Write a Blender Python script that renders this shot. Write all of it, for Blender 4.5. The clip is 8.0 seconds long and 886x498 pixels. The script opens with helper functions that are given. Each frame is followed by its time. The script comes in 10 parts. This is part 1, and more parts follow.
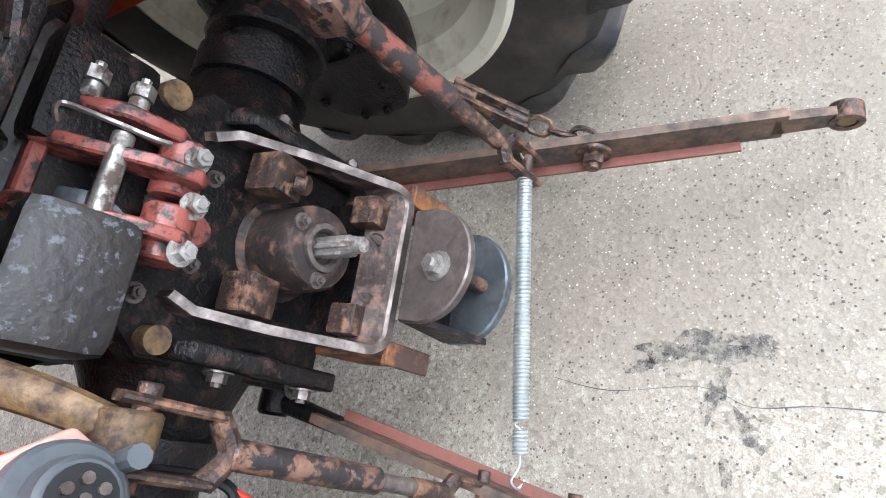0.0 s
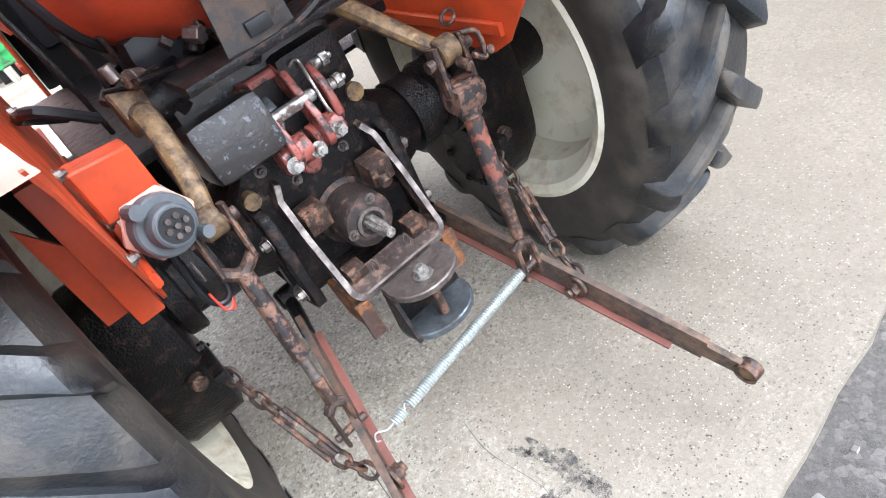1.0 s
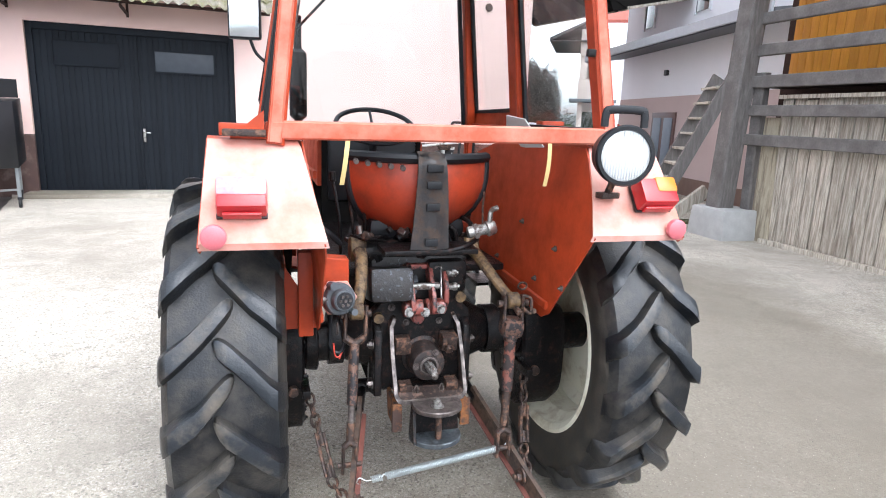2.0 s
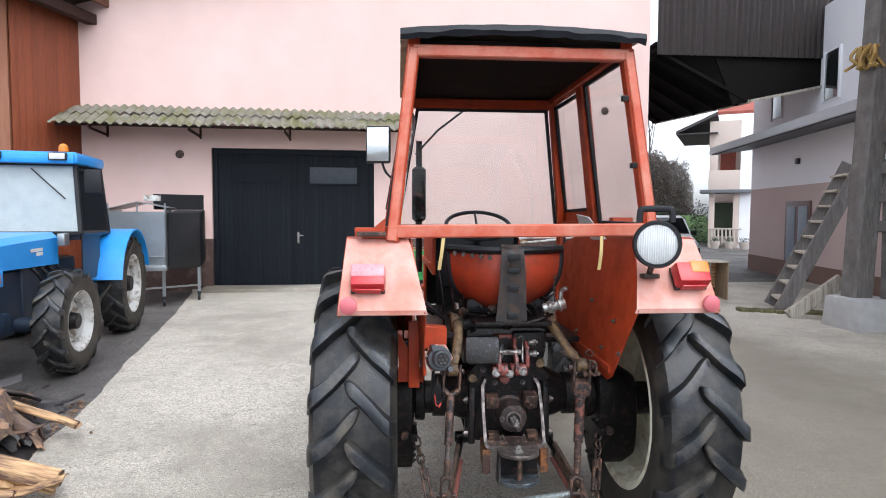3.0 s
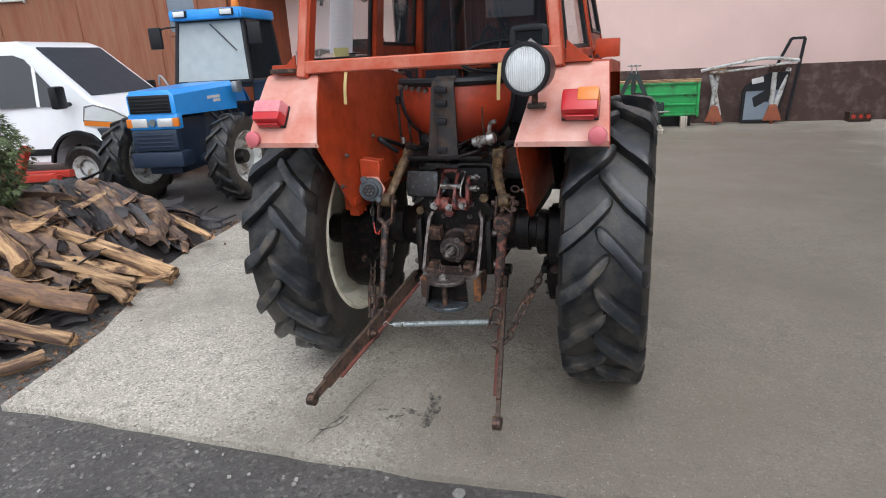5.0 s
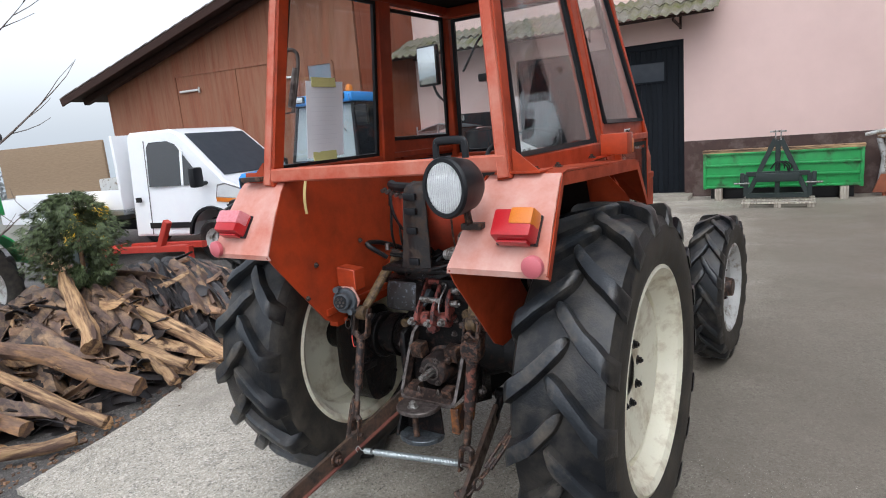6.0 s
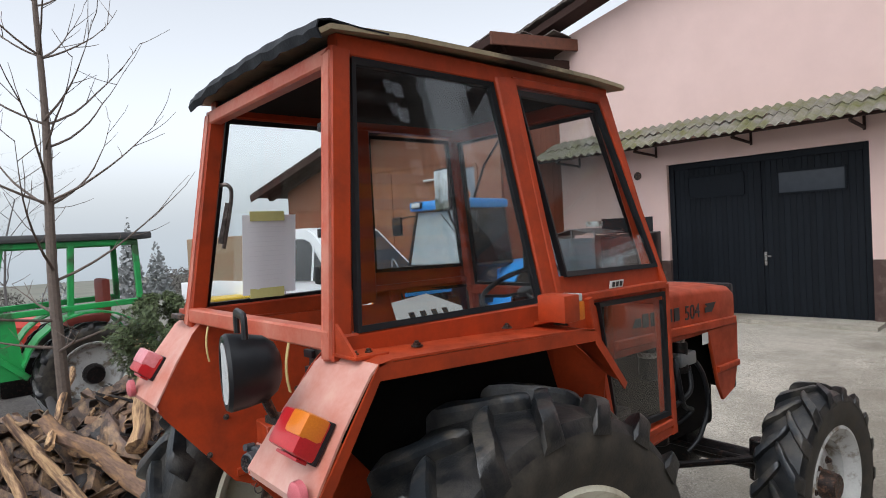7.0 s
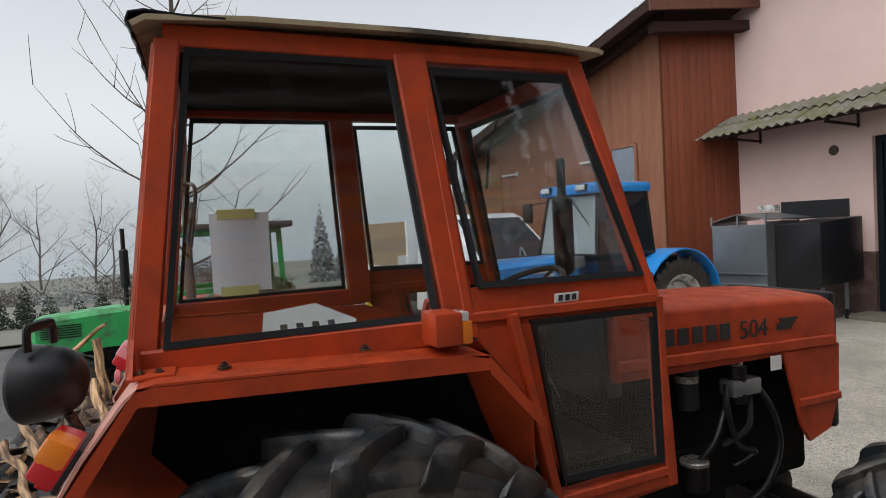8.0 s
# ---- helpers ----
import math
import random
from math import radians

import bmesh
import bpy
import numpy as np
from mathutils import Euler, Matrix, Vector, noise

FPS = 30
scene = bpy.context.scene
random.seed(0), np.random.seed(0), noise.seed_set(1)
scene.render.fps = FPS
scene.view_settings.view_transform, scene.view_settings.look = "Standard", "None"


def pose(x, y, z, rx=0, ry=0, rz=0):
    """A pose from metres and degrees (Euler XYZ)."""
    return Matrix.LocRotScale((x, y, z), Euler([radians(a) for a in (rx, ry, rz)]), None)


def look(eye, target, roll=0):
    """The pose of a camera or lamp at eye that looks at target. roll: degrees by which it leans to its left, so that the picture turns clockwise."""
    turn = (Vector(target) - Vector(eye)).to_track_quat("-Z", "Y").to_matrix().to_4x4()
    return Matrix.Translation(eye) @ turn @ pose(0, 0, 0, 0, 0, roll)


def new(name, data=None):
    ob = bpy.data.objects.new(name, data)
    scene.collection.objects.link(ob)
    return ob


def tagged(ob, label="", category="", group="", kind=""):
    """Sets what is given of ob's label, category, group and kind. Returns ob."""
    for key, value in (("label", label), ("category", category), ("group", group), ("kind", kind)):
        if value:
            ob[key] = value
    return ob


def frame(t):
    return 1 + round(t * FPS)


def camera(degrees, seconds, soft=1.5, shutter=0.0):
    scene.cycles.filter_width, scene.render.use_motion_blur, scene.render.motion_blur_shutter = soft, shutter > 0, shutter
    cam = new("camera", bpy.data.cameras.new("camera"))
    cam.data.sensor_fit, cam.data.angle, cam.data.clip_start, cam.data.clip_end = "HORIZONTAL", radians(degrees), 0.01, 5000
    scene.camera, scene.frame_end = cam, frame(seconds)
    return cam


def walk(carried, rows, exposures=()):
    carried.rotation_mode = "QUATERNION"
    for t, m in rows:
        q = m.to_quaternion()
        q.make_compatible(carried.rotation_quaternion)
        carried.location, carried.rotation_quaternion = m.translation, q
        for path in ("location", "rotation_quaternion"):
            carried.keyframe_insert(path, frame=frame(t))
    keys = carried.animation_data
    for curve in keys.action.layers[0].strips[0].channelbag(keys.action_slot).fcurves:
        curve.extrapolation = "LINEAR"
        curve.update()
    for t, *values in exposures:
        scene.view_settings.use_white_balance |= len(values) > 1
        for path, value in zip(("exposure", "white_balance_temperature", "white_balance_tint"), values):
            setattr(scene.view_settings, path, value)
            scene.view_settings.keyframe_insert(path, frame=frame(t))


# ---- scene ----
cam = camera(72.4, 8.0, 1.0)
PATH = [
    (0, (-0.247, -0.859, 1.26), (0.358, 0.298, -0.255), -59.4),
    (0.2, (-0.284, -0.882, 1.269), (0.399, 0.261, -0.224), -56.3),
    (0.5, (-0.274, -0.946, 1.286), (0.418, 0.252, -0.159), -51.9),
    (0.8, (-0.332, -1.129, 1.375), (0.343, 0.173, 0.015), -38.2),
    (1, (-0.376, -1.311, 1.396), (0.287, 0.144, 0.195), -25.5),
    (1.3, (-0.458, -1.574, 1.42), (0.255, 0.069, 0.529), -9.5),
    (1.5, (-0.51, -1.793, 1.45), (0.188, -0.088, 0.672), -1.3),
    (1.7, (-0.567, -1.971, 1.528), (0.106, -0.213, 0.851), 1.5),
    (2, (-0.591, -2.289, 1.597), (-0.027, -0.418, 1.175), 2.2),
    (2.2, (-0.583, -2.452, 1.629), (-0.058, -0.551, 1.296), 1.8),
    (3.3, (-0.446, -3.05, 1.616), (-0.471, -1.052, 1.52), 0.1),
    (3.5, (-0.279, -3.105, 1.585), (-0.4, -1.112, 1.463), 0.0),
    (3.7, (-0.102, -3.136, 1.585), (-0.311, -1.163, 1.339), -0.4),
    (4, (0.087, -3.123, 1.546), (-0.195, -1.183, 1.15), -1.5),
    (4.2, (0.23, -3.056, 1.494), (-0.09, -1.158, 0.954), -2.1),
    (5.3, (1.075, -2.747, 1.587), (0.334, -0.99, 0.984), -4.2),
    (5.5, (1.165, -2.636, 1.578), (0.35, -0.886, 1.057), -4.5),
    (5.6, (1.219, -2.551, 1.593), (0.359, -0.815, 1.096), -4.3),
    (5.8, (1.327, -2.35, 1.676), (0.349, -0.665, 1.228), -4.3),
    (6, (1.459, -2.168, 1.677), (0.369, -0.536, 1.29), -4.9),
    (6.2, (1.631, -1.984, 1.704), (0.412, -0.416, 1.464), -4.8),
    (6.5, (1.82, -1.678, 1.811), (0.466, -0.213, 1.67), -3.9),
    (6.7, (1.88, -1.488, 1.799), (0.466, -0.075, 1.745), -3.7),
    (7, (1.923, -1.175, 1.809), (0.39, 0.109, 1.762), -3.0),
    (7.2, (1.986, -1.018, 1.821), (0.387, 0.181, 1.763), -3.3),
    (7.5, (2.045, -0.702, 1.816), (0.346, 0.353, 1.804), -2.9),
    (7.8, (2.142, -0.42, 1.862), (0.332, 0.429, 1.801), -3.0),
    (8, (2.166, -0.255, 1.82), (0.31, 0.488, 1.752), -3.1),
]
EXPOSURES = [(0, 1.48, 5900, 10), (0.6, 1.58, 5900, 10), (1.0, 1.68, 5900, 10), (1.5, 1.65, 5950, 10), (2.0, 1.15, 5950, 10), (2.2, 1.0, 5950, 10), (3.3, 0.3, 6050, 10), (4.2, 0.03, 6150, 10), (5.3, -0.02, 6100, 10), (6.0, -0.05, 6050, 10), (6.5, -0.08, 6150, 9), (7.0, -0.17, 6200, 9), (7.5, -0.27, 6300, 9), (8.0, -0.46, 6400, 9)]
walk(cam, [(t, look(eye, target, roll)) for t, eye, target, roll in PATH], EXPOSURES)

# ---- light: a bright overcast sky ----
world = bpy.data.worlds.new("sky")
scene.world = world
world.use_nodes = True
wn, wl = world.node_tree.nodes, world.node_tree.links
sky = wn.new("ShaderNodeTexSky")
sky.sky_type = "NISHITA"
sky.sun_disc = False
sky.sun_elevation = radians(58)
sky.sun_rotation = radians(154.5)
sky.air_density, sky.dust_density, sky.ozone_density = 1.0, 2.6, 1.0
cloud = wn.new("ShaderNodeHueSaturation")
cloud.inputs["Saturation"].default_value = 0.17
cloud.inputs["Value"].default_value = 1.85
wl.new(sky.outputs[0], cloud.inputs["Color"])
wl.new(cloud.outputs[0], wn["Background"].inputs[0])
wn["Background"].inputs[1].default_value = 0.15
sun = new("sun", bpy.data.lights.new("sun", "SUN"))
sun.data.energy, sun.data.angle, sun.data.color = 0.7, radians(70), (0.97, 0.985, 1.0)
sun.matrix_world = look((3.0, -6.3, 11.3), (0, 0, 0))

# ---- materials ----
def mat(name, c1, c2=None, rough=0.6, metal=0.0, scale=8.0, fine=90.0, bump=0.15, dirt=None, dirt_amount=0.5,
        dirt_scale=3.0, dirt_sharp=0.12, rough2=None, stretch=(1, 1, 1), island=0.0, coat=0.0, depth=0.01, spec=0.5):
    """A weathered surface: two tones, a fine grain, a patchy layer of dirt or rust, and relief."""
    m = bpy.data.materials.new(name)
    m.use_nodes = True
    n, l = m.node_tree.nodes, m.node_tree.links
    b = n["Principled BSDF"]
    tc = n.new("ShaderNodeTexCoord")
    mp = n.new("ShaderNodeMapping")
    mp.inputs["Scale"].default_value = stretch
    l.new(tc.outputs["Object"], mp.inputs[0])
    big = n.new("ShaderNodeTexNoise")
    big.inputs["Scale"].default_value, big.inputs["Detail"].default_value = scale, 5
    l.new(mp.outputs[0], big.inputs["Vector"])
    small = n.new("ShaderNodeTexNoise")
    small.inputs["Scale"].default_value, small.inputs["Detail"].default_value = fine, 4
    l.new(mp.outputs[0], small.inputs["Vector"])
    add = n.new("ShaderNodeMix")
    add.data_type = "FLOAT"
    add.inputs[0].default_value = 0.4
    l.new(big.outputs[0], add.inputs[2])
    l.new(small.outputs[0], add.inputs[3])
    mix = n.new("ShaderNodeMix")
    mix.data_type = "RGBA"
    fac = n.new("ShaderNodeMapRange")
    fac.inputs[1].default_value, fac.inputs[2].default_value = 0.35, 0.65
    l.new(add.outputs[0], fac.inputs[0])
    l.new(fac.outputs[0], mix.inputs[0])
    c2 = c2 or tuple(x * 0.7 for x in c1)
    mix.inputs[6].default_value, mix.inputs[7].default_value = (*c1, 1), (*c2, 1)
    colour = mix.outputs[2]
    if island:
        geo = n.new("ShaderNodeNewGeometry")
        info = n.new("ShaderNodeObjectInfo")
        both = n.new("ShaderNodeMath")
        both.operation = "ADD"
        l.new(geo.outputs["Random Per Island"], both.inputs[0])
        l.new(info.outputs["Random"], both.inputs[1])
        fr = n.new("ShaderNodeMath")
        fr.operation = "FRACT"
        l.new(both.outputs[0], fr.inputs[0])
        hs = n.new("ShaderNodeHueSaturation")
        vr = n.new("ShaderNodeMapRange")
        vr.inputs[3].default_value, vr.inputs[4].default_value = 1 - island, 1 + island
        l.new(fr.outputs[0], vr.inputs[0])
        l.new(vr.outputs[0], hs.inputs["Value"])
        l.new(colour, hs.inputs["Color"])
        colour = hs.outputs[0]
    b.inputs["Roughness"].default_value = rough
    if dirt:
        d = n.new("ShaderNodeTexNoise")
        d.inputs["Scale"].default_value, d.inputs["Detail"].default_value, d.inputs["Roughness"].default_value = dirt_scale, 8, 0.65
        l.new(mp.outputs[0], d.inputs["Vector"])
        r = n.new("ShaderNodeMapRange")
        mid = 0.62 - 0.24 * dirt_amount
        r.inputs[1].default_value, r.inputs[2].default_value = mid - dirt_sharp / 2, mid + dirt_sharp / 2
        l.new(d.outputs[0], r.inputs[0])
        dm = n.new("ShaderNodeMix")
        dm.data_type = "RGBA"
        l.new(r.outputs[0], dm.inputs[0])
        l.new(colour, dm.inputs[6])
        dm.inputs[7].default_value = (*dirt, 1)
        colour = dm.outputs[2]
        rm = n.new("ShaderNodeMapRange")
        rm.inputs[3].default_value, rm.inputs[4].default_value = rough, rough2 if rough2 is not None else 0.85
        l.new(r.outputs[0], rm.inputs[0])
        l.new(rm.outputs[0], b.inputs["Roughness"])
        if metal:
            mm = n.new("ShaderNodeMapRange")
            mm.inputs[3].default_value, mm.inputs[4].default_value = metal, 0.0
            l.new(r.outputs[0], mm.inputs[0])
            l.new(mm.outputs[0], b.inputs["Metallic"])
    l.new(colour, b.inputs["Base Color"])
    if not dirt:
        b.inputs["Metallic"].default_value = metal
    b.inputs["Coat Weight"].default_value = coat
    b.inputs["Specular IOR Level"].default_value = spec
    if bump:
        bp = n.new("ShaderNodeBump")
        bp.inputs["Strength"].default_value, bp.inputs["Distance"].default_value = bump, depth
        l.new(add.outputs[0], bp.inputs["Height"])
        l.new(bp.outputs[0], b.inputs["Normal"])
    return m


def glass(name, tint=(1, 1, 1), rough=0.0, clear=0.97, gloss=0.075):
    """A thin pane: mostly clear, with a mirror gloss that grows at grazing angles."""
    m = bpy.data.materials.new(name)
    m.use_nodes = True
    n, l = m.node_tree.nodes, m.node_tree.links
    for x in list(n):
        if x.type != "OUTPUT_MATERIAL":
            n.remove(x)
    t, g, f, mx = (n.new(k) for k in ("ShaderNodeBsdfTransparent", "ShaderNodeBsdfGlossy", "ShaderNodeLayerWeight", "ShaderNodeMixShader"))
    pw, ad = n.new("ShaderNodeMath"), n.new("ShaderNodeMapRange")
    pw.operation, pw.inputs[1].default_value = "POWER", 4.0
    ad.inputs[3].default_value, ad.inputs[4].default_value = gloss, 0.6
    t.inputs[0].default_value = (*[c * clear for c in tint], 1)
    g.inputs["Roughness"].default_value = rough + 0.012
    f.inputs[0].default_value = 0.5
    l.new(f.outputs["Facing"], pw.inputs[0])
    l.new(pw.outputs[0], ad.inputs[0])
    l.new(ad.outputs[0], mx.inputs[0])
    l.new(t.outputs[0], mx.inputs[1])
    l.new(g.outputs[0], mx.inputs[2])
    l.new(mx.outputs[0], n["Material Output"].inputs[0])
    return m


M = {
    "orange": mat("orange_paint", (0.46, 0.057, 0.015), (0.40, 0.048, 0.013), 0.38, dirt=(0.22, 0.034, 0.013), dirt_amount=0.10, dirt_scale=9, dirt_sharp=0.40, rough2=0.6, bump=0.06, spec=0.32),
    "faded": mat("sun_bleached_orange_paint", (0.56, 0.20, 0.14), (0.50, 0.15, 0.10), 0.45, dirt=(0.66, 0.40, 0.34), dirt_amount=0.6, dirt_scale=3.5, dirt_sharp=0.3, rough2=0.6, bump=0.08, spec=0.35),
    "halffaded": mat("half_bleached_orange_paint", (0.52, 0.105, 0.055), (0.46, 0.08, 0.038), 0.42, dirt=(0.58, 0.24, 0.17), dirt_amount=0.25, dirt_scale=7, dirt_sharp=0.35, rough2=0.55, bump=0.08, spec=0.35),
    "bleachedlens": mat("sun_bleached_pink_lens", (0.72, 0.30, 0.33), (0.62, 0.16, 0.18), 0.3, bump=0.05, scale=10, coat=0.1),
    "greypane": mat("dark_grey_door_pane", (0.035, 0.042, 0.053), (0.05, 0.058, 0.07), 0.4, bump=0.05, spec=0.3),
    "dullred": mat("worn_red_paint_over_iron", (0.27, 0.074, 0.056), (0.19, 0.05, 0.04), 0.36, dirt=(0.016, 0.012, 0.012), dirt_amount=0.36, dirt_scale=42, dirt_sharp=0.10, rough2=0.45, bump=0.5),
    "grime": mat("oily_black_cast_iron", (0.0045, 0.0042, 0.0046), (0.009, 0.008, 0.008), 0.30, dirt=(0.040, 0.022, 0.017), dirt_amount=0.09, dirt_scale=40, dirt_sharp=0.12, rough2=0.55, bump=0.6, scale=24, fine=170, spec=0.2),
    "rust": mat("rusty_steel", (0.055, 0.037, 0.030), (0.022, 0.016, 0.015), 0.40, 0.4, dirt=(0.16, 0.082, 0.050), dirt_amount=0.26, dirt_scale=40, dirt_sharp=0.14, rough2=0.7, bump=0.7, scale=20, fine=170, spec=0.45),
    "rustorange": mat("bright_orange_rust", (0.25, 0.095, 0.022), (0.16, 0.05, 0.016), 0.75, dirt=(0.05, 0.028, 0.022), dirt_amount=0.45, dirt_scale=16, bump=0.5),
    "rustpaint": mat("rust_and_flaking_paint", (0.17, 0.092, 0.062), (0.11, 0.06, 0.045), 0.5, 0.15, dirt=(0.018, 0.015, 0.016), dirt_amount=0.5, dirt_scale=48, dirt_sharp=0.05, rough2=0.4, bump=0.7),
    "ochre": mat("ochre_greasy_steel", (0.185, 0.115, 0.046), (0.105, 0.064, 0.03), 0.45, 0.1, dirt=(0.035, 0.022, 0.016), dirt_amount=0.42, dirt_scale=34, dirt_sharp=0.2, bump=0.7),
    "steel": mat("worn_bare_steel", (0.23, 0.20, 0.185), (0.12, 0.10, 0.09), 0.32, 0.85, dirt=(0.035, 0.024, 0.021), dirt_amount=0.46, dirt_scale=30, dirt_sharp=0.22, rough2=0.5, bump=0.25),
    "bright": mat("dull_zinc_steel", (0.46, 0.45, 0.43), (0.32, 0.31, 0.29), 0.36, 0.9, bump=0.2, dirt=(0.07, 0.05, 0.04), dirt_amount=0.32, dirt_scale=30),
    "zincspring": mat("zinc_plated_spring_wire", (0.50, 0.54, 0.54), (0.40, 0.44, 0.45), 0.35, 0.7, bump=0.05),
    "rubber": mat("worn_black_tyre_rubber", (0.0055, 0.0063, 0.0078), (0.0105, 0.012, 0.0143), 0.34, dirt=(0.070, 0.060, 0.048), dirt_amount=0.03, dirt_scale=10, dirt_sharp=0.34, rough2=0.6, bump=0.3, scale=18, fine=150, spec=0.48),
    "lugtop": mat("scuffed_dusty_lug_rubber", (0.013, 0.0155, 0.019), (0.025, 0.029, 0.034), 0.34, dirt=(0.12, 0.100, 0.076), dirt_amount=0.03, dirt_scale=10, dirt_sharp=0.28, rough2=0.6, bump=0.3, scale=14, fine=130, spec=0.5),
    "sidewall": mat("dusty_brown_black_sidewall", (0.020, 0.0185, 0.0165), (0.034, 0.031, 0.027), 0.5, dirt=(0.085, 0.072, 0.056), dirt_amount=0.14, dirt_scale=12, dirt_sharp=0.36, rough2=0.75, bump=0.2, scale=10, fine=120, spec=0.35),
    "cream": mat("cream_white_rim_paint", (0.76, 0.73, 0.59), (0.73, 0.695, 0.55), 0.42, dirt=(0.34, 0.24, 0.14), dirt_amount=-0.05, dirt_scale=9, dirt_sharp=0.30, bump=0.08),
    "whiterim": mat("grey_white_rim_paint", (0.55, 0.55, 0.53), (0.45, 0.45, 0.44), 0.5, dirt=(0.2, 0.16, 0.12), dirt_amount=0.25, dirt_scale=9, bump=0.1),
    "black": mat("black_plastic", (0.008, 0.009, 0.011), (0.013, 0.013, 0.015), 0.4, bump=0.05, spec=0.35),
    "seal": mat("black_rubber_seal", (0.006, 0.007, 0.009), (0.010, 0.011, 0.013), 0.5, bump=0.1, spec=0.35),
    "tarp": mat("black_tarpaulin", (0.007, 0.008, 0.011), (0.013, 0.0145, 0.019), 0.5, bump=0.3, scale=20, spec=0.25),
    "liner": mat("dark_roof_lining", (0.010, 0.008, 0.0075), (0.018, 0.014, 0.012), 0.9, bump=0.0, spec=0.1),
    "roofsheet": mat("weathered_tan_roof_skin", (0.44, 0.36, 0.23), (0.32, 0.25, 0.16), 0.6, dirt=(0.09, 0.075, 0.06), dirt_amount=0.2, bump=0.2),
    "redlens": mat("red_plastic_lens", (0.55, 0.02, 0.025), (0.42, 0.012, 0.018), 0.3, bump=0.1, fine=220, coat=0.1),
    "amber": mat("amber_plastic_lens", (0.75, 0.22, 0.02), (0.62, 0.16, 0.015), 0.3, bump=0.1, fine=220, coat=0.1),
    "lens": mat("fluted_lamp_glass", (0.80, 0.81, 0.80), (0.68, 0.69, 0.69), 0.08, 0.35, bump=0.4, fine=60, coat=1.0),
    "paper": mat("white_paper_sheet", (0.88, 0.88, 0.91), (0.85, 0.85, 0.89), 0.8, bump=0.02),
    "tape": mat("yellowed_sticky_tape", (0.62, 0.58, 0.24), (0.55, 0.50, 0.2), 0.4, bump=0.03),
    "strap": mat("straw_coloured_strap", (0.62, 0.47, 0.20), (0.52, 0.38, 0.15), 0.7, bump=0.1),
    "white": mat("white_vehicle_paint", (0.86, 0.87, 0.88), (0.83, 0.84, 0.86), 0.3, bump=0.0, coat=0.4),
    "blue": mat("blue_tractor_paint", (0.035, 0.32, 0.82), (0.03, 0.28, 0.74), 0.33, bump=0.03, coat=0.2),
    "navy": mat("dark_blue_grey_frame_paint", (0.014, 0.026, 0.052), (0.02, 0.033, 0.058), 0.45, bump=0.1),
    "green": mat("green_machine_paint", (0.03, 0.36, 0.09), (0.025, 0.29, 0.075), 0.4, dirt=(0.05, 0.12, 0.05), dirt_amount=0.15, bump=0.06),
    "darkmetal": mat("dark_green_black_metal", (0.014, 0.024, 0.022), (0.02, 0.03, 0.028), 0.45, bump=0.1),
    "red": mat("red_machine_paint", (0.55, 0.05, 0.03), (0.45, 0.04, 0.025), 0.45, bump=0.05),
    "yellow": mat("yellow_machine_paint", (0.72, 0.48, 0.03), (0.62, 0.40, 0.03), 0.45, bump=0.05),
    "galv": mat("galvanised_sheet", (0.36, 0.38, 0.39), (0.27, 0.29, 0.30), 0.35, 0.8, bump=0.08, scale=4),
    "tanboard": mat("tan_plywood_board", (0.30, 0.21, 0.13), (0.24, 0.165, 0.10), 0.8, bump=0.1, stretch=(1, 1, 8)),
    "pink": mat("pink_rendered_plaster", (0.76, 0.555, 0.505), (0.72, 0.52, 0.47), 0.9, bump=0.25, scale=1.2, fine=120, dirt=(0.66, 0.475, 0.43), dirt_amount=0.3, dirt_scale=0.7, dirt_sharp=0.4, depth=0.006),
    "plinth": mat("dark_brown_painted_plinth", (0.085, 0.048, 0.04), (0.065, 0.038, 0.033), 0.85, bump=0.25, fine=120, dirt=(0.14, 0.10, 0.085), dirt_amount=0.25),
    "doorwood": mat("black_blue_painted_boards", (0.0065, 0.0085, 0.012), (0.010, 0.013, 0.0175), 0.6, bump=0.25, stretch=(6, 6, 0.6), island=0.15, spec=0.15),
    "barnwood": mat("red_brown_stained_boards", (0.27, 0.080, 0.034), (0.195, 0.056, 0.025), 0.6, bump=0.2, stretch=(5, 5, 0.5), island=0.09, dirt=(0.30, 0.145, 0.085), dirt_amount=0.45, dirt_scale=1.2, dirt_sharp=0.4),
    "eaveswood": mat("dark_brown_eaves_timber", (0.045, 0.019, 0.013), (0.028, 0.013, 0.010), 0.75, bump=0.3, stretch=(4, 4, 4), spec=0.3),
    "tile": mat("grey_brown_roof_tiles", (0.13, 0.105, 0.09), (0.08, 0.065, 0.058), 0.85, bump=0.3, island=0.25),
    "moss": mat("mossy_fibre_cement", (0.25, 0.23, 0.195), (0.15, 0.135, 0.115), 0.9, bump=0.6, scale=6, dirt=(0.115, 0.115, 0.032), dirt_amount=0.30, dirt_scale=2.6, dirt_sharp=0.25, rough2=1.0),
    "greywood": mat("weathered_grey_planks", (0.58, 0.53, 0.45), (0.42, 0.375, 0.31), 0.85, bump=0.5, stretch=(7, 7, 0.5), island=0.2, dirt=(0.20, 0.165, 0.13), dirt_amount=0.3, dirt_scale=4, dirt_sharp=0.25),
    "darkbeam": mat("grey_weathered_beam", (0.20, 0.185, 0.175), (0.11, 0.10, 0.095), 0.85, bump=0.5, stretch=(3, 0.5, 0.5), scale=9, dirt=(0.085, 0.075, 0.07), dirt_amount=0.25, dirt_scale=7, dirt_sharp=0.35),
    "honey": mat("honey_orange_boards", (0.70, 0.32, 0.03), (0.60, 0.24, 0.022), 0.55, bump=0.25, stretch=(6, 6, 0.6), island=0.12),
